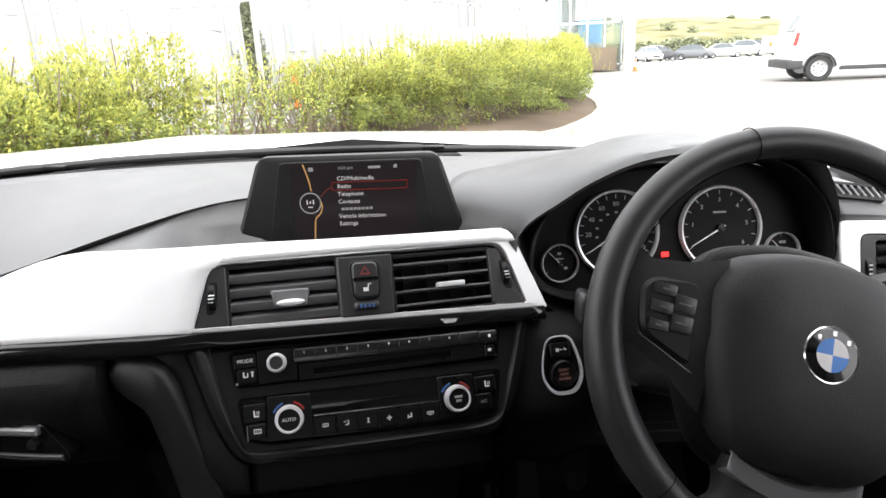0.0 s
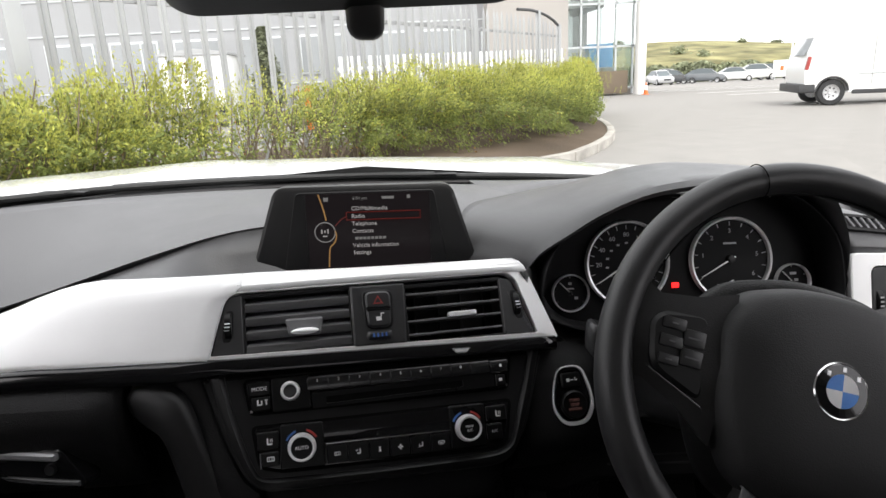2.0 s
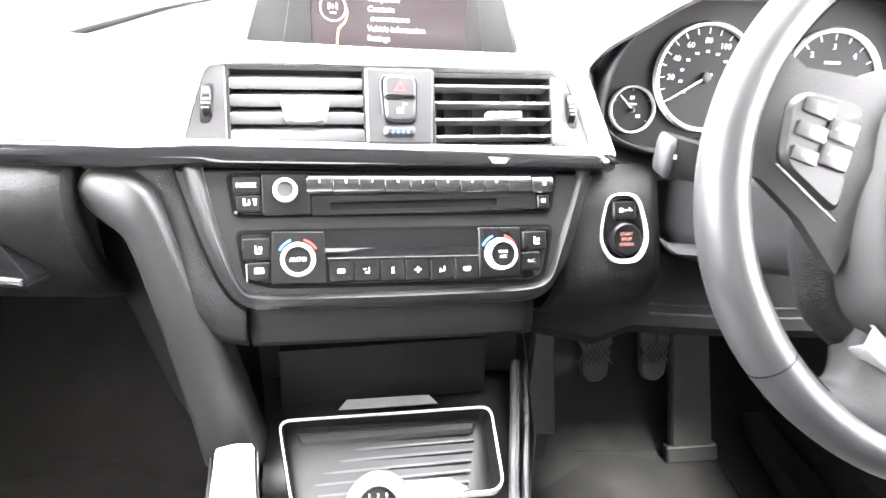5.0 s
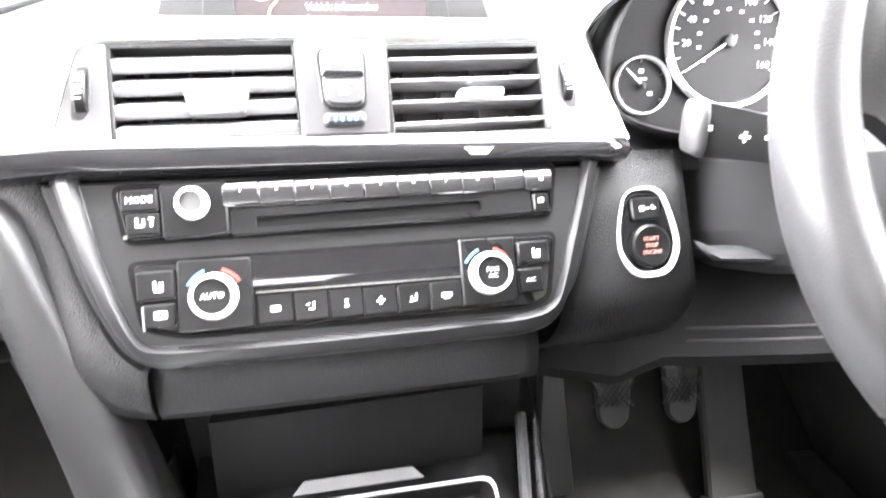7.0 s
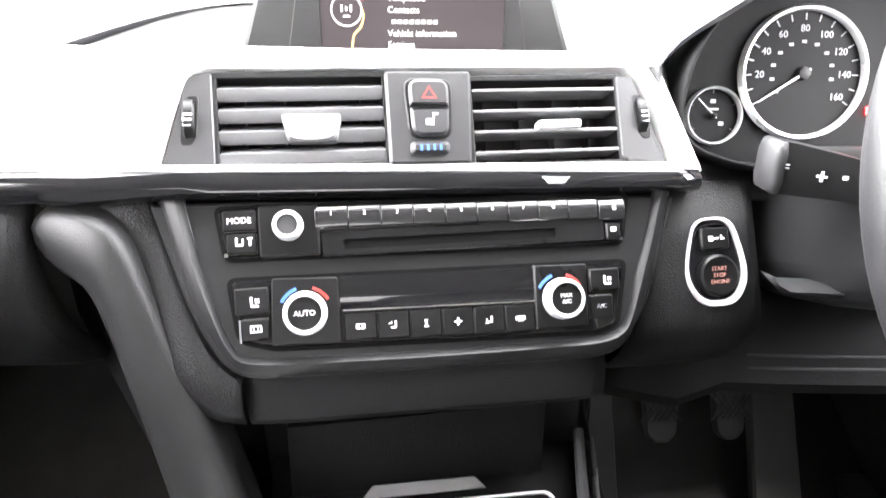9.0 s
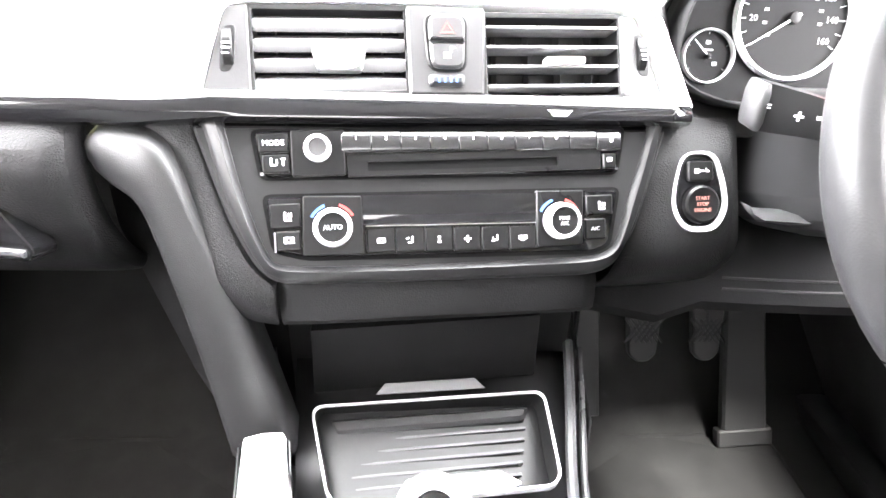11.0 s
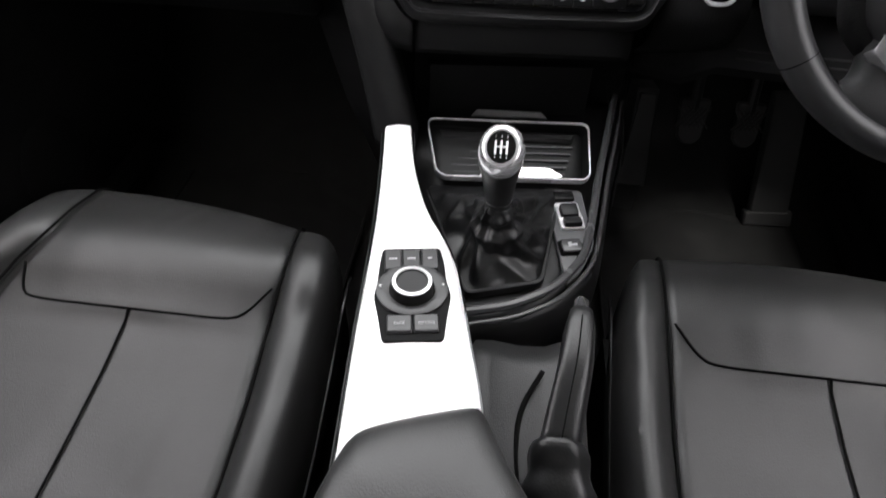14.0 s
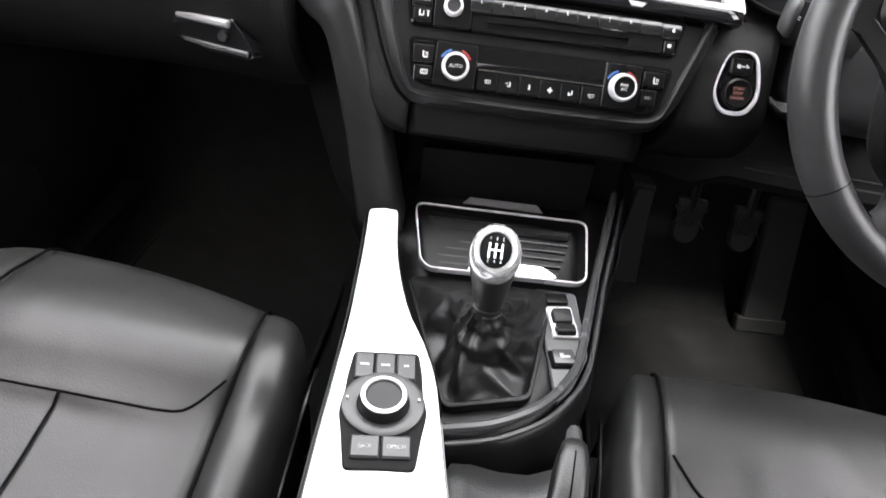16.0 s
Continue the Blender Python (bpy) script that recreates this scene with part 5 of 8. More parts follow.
for k in range(6):
    part("slat", box((0.0036, 0.015, 0.005), MG @ T((0.009 + 0.0095 * k, 0.009, 0.002)) @ Matrix.Rotation(radians(20), 4, "Z"), 0.001), LIPG, dg)

# ---------------------------------------------------------------- glovebox
gb = thing("glovebox", "closed black glovebox with a silver pull handle", "glovebox")
prof = [(0.205, 0.892), (0.178, 0.886), (0.165, 0.872), (0.163, 0.855), (0.167, 0.835), (0.174, 0.812), (0.188, 0.788), (0.207, 0.766), (0.230, 0.746), (0.262, 0.732)]
xs = [-0.70, -0.60, -0.50, -0.42, -0.36, -0.30, -0.26, -0.235, -0.224, -0.220]
rows = []
for y, z in prof:
    rows.append([(x, y + (0.0 if x < -0.23 else 0.004 if x < -0.222 else 0.022) + 0.06 * max(0, -0.45 - x), z - 0.10 * max(0, -0.40 - x) ** 1.3) for x in xs])
part("lid", sheet(rows), SOFT, gb, "grained black lid", solid=0.004, sub=1)
HX = mat3((-0.315, 0.166, 0.818), (0.985, -0.17, 0), (0.03, 0.22, 0.975), (-0.166, -0.96, 0.22))
part("handle_recess", prism(rounded([(-0.030, 0.003), (-0.022, 0.0155), (0.043, 0.0155), (0.068, -0.012), (0.066, -0.021), (0.020, -0.021), (-0.012, -0.013)], 0.005), -0.022, 0.001, HX, 0.001), GLOSS, gb)
part("handle", prism(rounded(rect(-0.019, 0.0055, 0.041, 0.0130), 0.0025), 0.001, 0.007, HX, 0.002), INSERT, gb, "silver pull handle")
part("handle_blade", prism(rounded([(-0.020, -0.0125), (0.029, -0.0130), (0.0625, -0.0130), (0.0625, -0.0180), (0.020, -0.0180), (-0.010, -0.0160)], 0.001), 0.0, 0.0035, HX, 0.001), RAILG, gb, "satin grey lower edge")
part("lock", revolve([(0, 0.004), (0.005, 0.004), (0.0055, 0)], HX @ T((0.034, -0.003, 0.001)), 16), SATIN, gb)

# ---------------------------------------------------------------- centre console
con = thing("centre_console", "black centre console with white-silver trim panel", "centre console")
zs = lambda y: 0.645 + 0.024 * max(0.0, min(1.0, (y + 0.02) / 0.14)) ** 1.4
L = spline([(-0.1135, 0.112), (-0.108, 0.07), (-0.0985, -0.020), (-0.092, -0.10), (-0.087, -0.17), (-0.078, -0.27), (-0.070, -0.36)], 30)
Rr = spline([(-0.088, 0.116), (-0.080, 0.075), (-0.068, 0.035), (-0.050, -0.008), (-0.030, -0.042), (-0.014, -0.080), (-0.004, -0.12), (0.006, -0.165), (0.022, -0.235), (0.036, -0.36)], 30)
rows = []
for l, r in zip(L, Rr):
    row = []
    for t, d in ((-0.012, -0.012), (0.0, -0.003), (0.03, 0.0), (0.5, 0.0015), (0.97, 0.0), (1.0, -0.003), (1.012, -0.012)):
        p = l * (1 - t) + r * t
        row.append((p[0], p[1], zs(p[1]) + d))
    rows.append(row)
front = [(x, y + 0.004, z - 0.012) for x, y, z in rows[0]]
part("trim_panel", sheet([front] + rows), SILVER, con, "matt silver trim panel", solid=0.003)
# Dark seam border of the trim.
for side, s in ((L, -1), (Rr, 1)):
    part("trim_border", tube([(p[0] + s * 0.003, p[1], zs(p[1]) - 0.006) for p in side], 0.0028, 6), GLOSS, con)
# Side walls of the console.
rows = [[(p[0] - 0.004, p[1], zs(p[1]) - 0.006) for p in L], [(p[0] - 0.010, p[1], 0.60) for p in L], [(p[0] - 0.014, p[1], 0.27) for p in L]]
front_wall = [[(-0.117, 0.14 + 0.1 * k / 3, z) for k in range(4)] for z in (0.66, 0.60, 0.27)]
part("left_wall", sheet(rows), SATIN, con, solid=0.003)
part("left_front_wall", sheet(front_wall), SOFT, con, solid=0.003)
# Deck under the lever, rising to the tray.
RO = spline([(0.170, 0.245, 0.650), (0.160, 0.18, 0.632), (0.151, 0.124, 0.612), (0.142, 0.06, 0.604), (0.131, 0.0, 0.601), (0.116, -0.033, 0.600), (0.093, -0.064, 0.600), (0.066, -0.085, 0.600), (0.040, -0.099, 0.600), (0.000, -0.112, 0.600)], 40)
deck_l = spline([(-0.095, 0.235, 0.668), (-0.088, 0.17, 0.648), (-0.080, 0.11, 0.622), (-0.074, 0.08, 0.612), (-0.058, 0.03, 0.606), (-0.040, 0.0, 0.603), (-0.022, -0.04, 0.602), (-0.012, -0.08, 0.602), (-0.006, -0.11, 0.602), (-0.004, -0.12, 0.600)], 40)
rows = [[l * (1 - t) + r * t - np.array([0, 0, 0.003]) for l, r in zip(deck_l, RO)] for t in np.linspace(0, 0.97, 6)]
part("deck", sheet(rows), HARD, con, solid=0.003)
for d, w, mat in ((-0.0095, 0.0050, RAILG), (0.002, 0.0026, RAILG)):
    pth = []
    for i, p in enumerate(RO):
        q = RO[min(i + 1, 39)] - RO[max(i - 1, 0)]
        nrm = np.array([-q[1], q[0], 0]) / (np.linalg.norm(q[:2]) + 1e-9)
        pth.append(p + nrm * d + np.array([0, 0, 0.003 - 0.5 * d]))
    part("rail", tube(pth, w, 8), mat, con, "satin dark rail")
rows = []
for dn, dz in ((0.001, 0.0), (0.006, -0.012), (0.012, -0.04), (0.016, -0.33)):
    row = []
    for i, p in enumerate(RO):
        q = RO[min(i + 1, 39)] - RO[max(i - 1, 0)]
        nrm = np.array([-q[1], q[0], 0]) / (np.linalg.norm(q[:2]) + 1e-9)
        row.append(p + nrm * dn + np.array([0, 0, dz]))
    rows.append(row)
part("right_wall", sheet(rows), HARD, con, solid=0.003)
part("carpet_side", sheet([[(0.178, 0.20, 0.60), (0.20, 0.42, 0.62)], [(0.186, 0.20, 0.44), (0.205, 0.42, 0.40)], [(0.19, 0.20, 0.27), (0.21, 0.42, 0.27)]]), SOFT, con, "grey side panel", solid=0.003)
# Storage cover and its bright lip.
part("storage_cover", loft([[(-0.0735, y0 + d, z) for y0, z, d in ((0.189, 0.712, 0), (0.187, 0.690, 0), (0.184, 0.652, 0), (0.186, 0.6485, 0), (0.194, 0.6485, 0), (0.199, 0.712, 0))],
                            [(0.1215, y0 + 0.0245, z) for y0, z in ((0.189, 0.712), (0.187, 0.690), (0.184, 0.652), (0.186, 0.6485), (0.194, 0.6485), (0.199, 0.712))]]), MATT, con, "satin black storage cover", smooth=40)
part("cover_lip", loft([[(x0, y0 - 0.001, z0), (x1, y1 - 0.006, z1), (x1, y1 - 0.004, z1 - 0.0022), (x0, y0 + 0.003, z0 - 0.003)] for (x0, y0, z0), (x1, y1, z1) in
                        (((-0.0133, 0.1885, 0.6573), (-0.0206, 0.1850, 0.6527)), ((0.0262, 0.1935, 0.6562), (0.0270, 0.1905, 0.6512)), ((0.0661, 0.1985, 0.6550), (0.0751, 0.1965, 0.6500)))]), INSERT, con, "satin silver pull lip", bevel=0.0005)
# Tray with a bright frame.
TC = Vector((0.033, 0.137, 0.637))
tu = Vector((0.990, 0.105, 0.0)).normalized()
tv = Vector((-0.10, 0.935, 0.34)).normalized()
tn = tu.cross(tv)
MT = mat3(TC, tu, tv, tn)
to = rounded([(-0.104, 0.042), (0.098, 0.040), (0.094, -0.036), (0.086, -0.044), (-0.082, -0.044), (-0.092, -0.034)], [0.012, 0.012, 0.01, 0.01, 0.01, 0.01], 5)
ti = rounded([(-0.1017, 0.0400), (0.0958, 0.0380), (0.0918, -0.0350), (0.0846, -0.0419), (-0.0809, -0.0419), (-0.0899, -0.0330)], [0.010, 0.010, 0.009, 0.009, 0.009, 0.009], 5)
part("tray_frame", frame_prism(to, ti, -0.006, 0.004, MT), BRIGHT, con, "bright tray frame", bevel=0.0012)
tray_w = [[MT @ Vector((p.x * k, p.y * k, n)) for p in ti] for k, n in ((1.0, 0.001), (0.99, -0.006), (0.95, -0.020), (0.92, -0.022))]
bm = sheet(tray_w, close=True)
bm.faces.new([v for v in list(bm.verts)[-len(ti):]])
part("tray_well", bm, MATT, con, "dark rubber tray")
part("tray_step", prism(rounded([(-0.090, 0.034), (0.084, 0.032), (0.078, 0.020), (-0.084, 0.020)], 0.004), -0.020, -0.008, MT, 0.003), RUBBER, con)
# Ribs paler than the tray floor, so the colour carries their highlights.
for k in range(5):
    part("tray_rib", box((0.160 - 0.006 * k, 0.0030, 0.009), MT @ T((-0.002, 0.014 - 0.010 * k, -0.0165)), 0.0013), RAILG, con, "rubber rib with its highlight in the colour")
part("tray_plate", prism(rounded([(-0.040, -0.040), (-0.030, -0.026), (0.045, -0.026), (0.062, -0.038), (0.055, -0.0405)], 0.004), -0.012, 0.0015, MT, 0.001), CHROME, con, "bright plate at the tray's edge")
# Switches on the deck.
MB = mat3((0.1095, 0.036, 0.6055), (0.975, 0.22, 0), (-0.22, 0.970, 0.05), (0, -0.05, 1))
part("switch_plate", prism(rounded([(-0.018, 0.072), (0.026, 0.064), (0.019, -0.024), (-0.006, -0.062), (-0.026, -0.080)], 0.006), -0.004, 0.0015, MB, 0.001), PLATEG, con, "satin grey switch plate")
part("mode_surround", frame_prism(rounded(rect(-0.0135, -0.002, 0.0140, 0.040), 0.004), rounded(rect(-0.0100, 0.0015, 0.0108, 0.0330), 0.003), 0.001, 0.0058, MB), BRIGHT, con, "bright switch surround", bevel=0.0008)
ms_ = part("mode_switch", box((0.0205, 0.018, 0.012), MB @ T((0.0005, 0.024, 0.0065)) @ Matrix.Rotation(radians(8), 4, "X"), 0.004), SATIN, con)
part("rocker_half", box((0.0205, 0.013, 0.010), MB @ T((0.0005, 0.006, 0.0065)) @ Matrix.Rotation(radians(-8), 4, "X"), 0.003), SATIN, ms_)
part("surround_tab", box((0.0285, 0.006, 0.004), MB @ T((0.0003, 0.013, 0.0045)), 0.0015), BRIGHT, con)
part("traction_switch", box((0.024, 0.014, 0.008), MB @ T((0.001, 0.052, 0.003)), 0.002), BUTTON, con)
part("parking_recess", prism(rounded(rect(-0.0225, -0.0400, 0.0045, -0.0170), 0.003), 0.0, 0.0022, MB, 0.0005), STITCH, con)
pk = part("parking_switch", box((0.0215, 0.018, 0.008), MB @ T((-0.009, -0.0285, 0.004)), 0.002), RAILG, con, "grey switch")
part("parking_mark", bars([(-0.011, -0.0285, 0.004, 0.006), (-0.006, -0.0295, 0.006, 0.003)], 0.0079, 0.0084, MB), GREYP, pk)

# Gear lever.
gear = thing("gear_lever", "six-speed gear lever with leather boot and silver shift plate", "gear lever")
base = rounded([(-0.068, 0.090), (0.098, 0.102), (0.077, -0.052), (-0.001, -0.080)], 0.010, 8)
ring_in = [Vector(q) for q in base + base[:1]]
reach_s = np.r_[0, np.cumsum([(b - a).length for a, b in zip(ring_in, ring_in[1:])])]
even = [Vector((np.interp(w, reach_s, [q.x for q in ring_in]), np.interp(w, reach_s, [q.y for q in ring_in]))) for w in np.linspace(0, reach_s[-1], 97)[:-1]]
top_c, bot_c = Vector((0.0225, -0.0125, 0.676)), Vector((0.026, 0.014, 0.606))
rings = []
for k in range(37):
    t = k / 36
    ring = []
    for p in even:
        a = math.atan2(p.y - 0.01, p.x - 0.02)
        ca, sa = math.cos(a), math.sin(a)
        f = (1 - t) ** 1.9
        c = bot_c.lerp(top_c, t)
        q = Vector((p.x, p.y, 0)) * f + Vector((c.x + 0.0142 * ca, c.y + 0.0142 * sa, 0)) * (1 - f)
        swirl = a + 0.9 * t
        cs, sn = math.cos(swirl), math.sin(swirl)
        pleat = 0.35 - abs(noise.noise(Vector((1.9 * cs + 3, 1.9 * sn + 1, 1.1 * t))))
        crumple = noise.noise(Vector((3.4 * cs + 7, 3.4 * sn, 4.0 * t + 2)))
        calm = min(1.0, 5 * t) * (1 if t < 0.9 else (1 - t) * 10)
        fold = (0.024 * pleat * (1 - 0.6 * t) + 0.0016 * crumple) * calm
        for at_t, size, wide_ in ((0.50, 0.0050, 0.075), (0.68, 0.0060, 0.065), (0.85, 0.0040, 0.05)):
            fold += size * math.exp(-((t - at_t - 0.07 * math.sin(a + 9 * at_t) - 0.05 * crumple) / wide_) ** 2) * calm
        q += Vector((ca, sa, 0)) * fold
        ring.append((q.x, q.y, 0.604 + 0.072 * t ** 1.25 + 0.007 * (p.y - 0.02) / 0.09 * (1 - t) + (0.014 * pleat + 0.003 * crumple) * math.sin(math.pi * t) * (1 - t) * calm))
    rings.append(ring)
part("boot", loft(rings), SUEDE, gear, "soft creased black leather boot", smooth=80, sub=1)
part("boot_frame", frame_prism(base, [((p.x - 0.02) * 0.94 + 0.02, (p.y - 0.01) * 0.94 + 0.01) for p in base], 0.600, 0.6085), HARD, gear, bevel=0.001)
ga = (Vector((0.020, -0.020, 0.742)) - Vector((0.026, 0.012, 0.655))).normalized()
gx = Vector((1, 0, 0)) - ga * ga.x
gx.normalize()
MK = mat3((0.020, -0.014, 0.742), gx, ga.cross(gx), ga)
part("stem", tube([(0.0200, -0.0110, 0.741), (0.0200, -0.0114, 0.735), (0.0203, -0.0118, 0.726), (0.0208, -0.0121, 0.714), (0.0214, -0.0123, 0.701), (0.0220, -0.0124, 0.688), (0.0224, -0.0125, 0.678), (0.0226, -0.0126, 0.668)], [0.0190, 0.0216, 0.0214, 0.0190, 0.0164, 0.0145, 0.0137, 0.0138], 28), SUEDE, gear, "leather-covered grip", smooth=70)
part("stem_seam", tube([(0.0200 - 0.0105, -0.0110 - 0.0170, 0.732), (0.0203 - 0.0085, -0.0118 - 0.0160, 0.720), (0.0212 - 0.0060, -0.0122 - 0.0153, 0.706)], 0.0005, 5), STITCH, gear)
part("stem_ring", tube([Vector((0.0224, -0.0125, 0.680)) + Vector((0.0140 * math.cos(j * math.pi / 14), 0.0140 * math.sin(j * math.pi / 14), 0.0)) for j in range(28)], 0.0008, 6, True), SUEDE, gear, "leather retaining cord")
tilt = MK @ T((0, -0.004, 0.0)) @ Matrix.Rotation(radians(18), 4, "X") @ Matrix.Diagonal((0.90, 1.05, 1, 1))
part("knob_collar", revolve([(0.0205, -0.0150), (0.0222, -0.0120), (0.0236, -0.0080), (0.0244, -0.002), (0.0238, 0.0040), (0.0218, 0.0090), (0.0190, 0.0120), (0.0162, 0.0132), (0.0148, 0.0130), (0.0142, 0.0108)], tilt, 44), KNOBS, gear, "satin silver knob cap", smooth=60)
part("shift_plate", revolve([(0, 0.0130), (0.008, 0.0125), (0.0142, 0.0112), (0.0146, 0.007)], tilt, 36), GLOSS, gear, "gloss black shift plate")
lines = bars([(x, -0.0005, 0.0021, 0.0120) for x in (-0.0058, 0.0, 0.0058)] + [(0, 0, 0.0116, 0.0012)], 0.0100, 0.0135, tilt)
part("shift_lines", lines, WHITE, gear, "white gate lines")
for i, (x, y) in enumerate(((-0.006, 0.009), (-0.006, -0.009), (0.0, 0.009), (0.0, -0.009), (0.006, 0.009), (0.006, -0.009))):
    lettering(str(i + 1), 0.0032, tilt @ T((x * 0.97, y * 1.02, 0.0128)), WHITE, gear, "numeral")

# Controller on the trim panel.
ctl = thing("menu_controller", "black rotary menu controller with keys round it", "controller")
MK2 = mat3((-0.0480, -0.1200, 0.6465), (0.985, 0.17, 0), (-0.17, 0.985, 0), (0, 0, 1)) @ Matrix.Diagonal((0.88, 0.88, 1.1, 1))
MI = mat3((-0.0480, -0.1200, 0.6465), (0.985, 0.17, 0), (-0.17, 0.985, 0), (0, 0, 1)) @ Matrix.Diagonal((0.86, 1.06, 1, 1))
part("baseplate", prism(rounded([(-0.032, 0.0525), (0.033, 0.0525), (0.0365, 0.030), (0.0370, 0.012), (0.0410, -0.006), (0.0360, -0.026), (0.0300, -0.055), (-0.0310, -0.055), (-0.0360, -0.026), (-0.0405, -0.006), (-0.0370, 0.012), (-0.0355, 0.030)], 0.005), -0.006, 0.0042, MI, 0.001), MATT, ctl)
for x, w in ((-0.0203, 0.0190), (0.0, 0.0198), (0.0205, 0.0190)):
    part("key", prism(rounded(rect(x - w / 2, 0.0225, x + w / 2, 0.0485), 0.002), 0.003, 0.0072, MI, 0.0015), KEYG, ctl)
    part("key_mark", bars([(x, 0.036, 0.009 if x < 0.01 else 0.005, 0.0020)], 0.0070, 0.0077, MI), GREYP, ctl)
for x in (-0.0138, 0.0134):
    part("key", prism(rounded(rect(x - 0.0130, -0.0470, x + 0.0130, -0.0285), 0.002), 0.003, 0.0072, MI, 0.0015), KEYG, ctl)
    lettering("BACK" if x < 0 else "OPTION", 0.0044, MI @ T((x, -0.0385, 0.0074)), GREYP, ctl)
part("skirt", revolve([(0.0375, 0.002), (0.0370, 0.0068), (0.0330, 0.0080), (0.0240, 0.0065), (0.0235, 0.002)], MI @ Matrix.Diagonal((1.03, 0.80, 1, 1)), 44), KEYG, ctl)
cone = part("rotary_knob", revolve([(0.0235, 0.003), (0.0228, 0.008), (0.0218, 0.0125), (0.0208, 0.0150), (0.0155, 0.0155), (0.0150, 0.0147), (0, 0.0143)], MK2, 44), HARD, ctl)
part("knob_ring", revolve([(0.0208, 0.0135), (0.0204, 0.0158), (0.0172, 0.0164), (0.0166, 0.0153)], MK2, 44), BRIGHT, cone, "bright ring")
for x in (-0.0335, 0.0330):
    part("side_dot", bars([(x, 0.002, 0.0022, 0.0016)], 0.008, 0.0096, MI), WHITE, ctl)

# Handbrake.
hbk = thing("handbrake", "leather handbrake lever with a soft boot", "handbrake")
pth = spline([(0.1045, -0.124, 0.650), (0.1030, -0.140, 0.653), (0.0985, -0.180, 0.648), (0.0925, -0.215, 0.636), (0.0870, -0.250, 0.620)], 18)
boxy = lambda q: math.copysign(abs(q) ** 0.55, q)
part("grip", loft([[tuple(Vector(p) + Vector((r * boxy(math.cos(a)) * (0.94 if math.sin(a) > 0 else 1.06), 0.35 * r * boxy(math.sin(a)), 0.9 * r * boxy(math.sin(a))))) for a in (2 * math.pi * j / 24 for j in range(24))] for p, r in zip(pth, np.interp(np.arange(18), [0, 1, 3, 9, 17], [0.0075, 0.0110, 0.0132, 0.0145, 0.0162]))]), SUEDE, hbk, "leather grip", smooth=60)
part("grip_seam", tube([(p[0], p[1], p[2] + r) for p, r in zip(pth[2:], np.interp(np.arange(2, 18), [2, 9, 17], [0.0122, 0.0138, 0.0155]))], 0.0006, 5), STITCH, hbk)
part("release_button", tube([(0.1062, -0.1080, 0.648), (0.1060, -0.1110, 0.649), (0.1045, -0.1260, 0.652)], [0.0050, 0.0064, 0.0070], 14), RAILG, hbk, "grey release button", smooth=60)
rings = []
for y, z, w, h in ((-0.236, 0.625, 0.0175, 0.0165), (-0.242, 0.619, 0.0225, 0.0220), (-0.250, 0.613, 0.0250, 0.0240), (-0.258, 0.606, 0.0225, 0.0210), (-0.268, 0.599, 0.0300, 0.0270), (-0.278, 0.593, 0.0335, 0.0280), (-0.288, 0.588, 0.0290, 0.0240), (-0.302, 0.582, 0.0390, 0.0300), (-0.318, 0.577, 0.0430, 0.0290), (-0.345, 0.570, 0.0440, 0.024)):
    ring = []
    for k in range(24):
        a = 2 * math.pi * k / 24
        g = 1 + 0.16 * noise.noise(Vector((2.2 * math.cos(a), 2.2 * math.sin(a), 38 * y))) + 0.07 * noise.noise(Vector((5 * math.cos(a), 5 * math.sin(a), 70 * y)))
        ring.append((0.088 + 0.012 * (-0.243 - y) / 0.1 + w * g * math.cos(a), y - 0.006 * math.sin(a), z + h * g * math.sin(a)))
    rings.append(ring)
part("boot", loft(rings), SUEDE, hbk, "creased black boot", smooth=75, sub=1)
# Well between the trim panel and the driver's seat, where the lever sits.
part("lever_well", sheet([[(0.006 + 0.02 * k / 5, -0.115 - 0.05 * k, 0.597) for k in range(6)], [(0.055, -0.115 - 0.05 * k, 0.575) for k in range(6)], [(0.112, -0.105 - 0.05 * k, 0.575) for k in range(6)], [(0.126, -0.06 - 0.055 * k, 0.590) for k in range(6)], [(0.134, -0.06 - 0.055 * k, 0.40) for k in range(6)]]), WELL, con, "dark grey lever well", solid=0.003, sub=1)
part("lever_slot", tube(spline([(0.080, -0.145, 0.584), (0.062, -0.185, 0.580), (0.058, -0.225, 0.578), (0.062, -0.27, 0.577)], 14), 0.0025, 6), STITCH, con)

# Armrest.
arm = thing("armrest", "padded black leather armrest on the console", "armrest")
rows = []
for y, xl, xr, zt in ((-0.2575, -0.050, 0.020, 0.664), (-0.2610, -0.063, 0.026, 0.680), (-0.276, -0.072, 0.032, 0.691), (-0.305, -0.078, 0.044, 0.697), (-0.337, -0.084, 0.078, 0.699), (-0.40, -0.092, 0.092, 0.700), (-0.60, -0.098, 0.092, 0.702), (-0.66, -0.095, 0.090, 0.690)):
    mid, half = (xl + xr) / 2, (xr - xl) / 2
    skew = 0.016 if y > -0.33 else 0.0
    rows.append([(mid + half * cx, y + skew * cx, 0.645 + (zt - 0.645) * cz if cz > 0 else 0.645 - 0.03 * (-cz)) for cx, cz in ((-0.96, -1), (-1.0, 0.0), (-0.985, 0.55), (-0.92, 0.86), (-0.7, 0.98), (0, 1.02), (0.7, 0.98), (0.92, 0.86), (0.985, 0.55), (1.0, 0.0), (0.96, -1))])
part("pad", loft(rows), LEATHER, arm, "padded leather top", smooth=70, sub=1)
part("box", loft([[(-0.085, y, 0.63), (0.06, y, 0.63), (0.07, y, 0.30), (-0.09, y, 0.30)] for y in (-0.30, -0.68)]), HARD, arm)

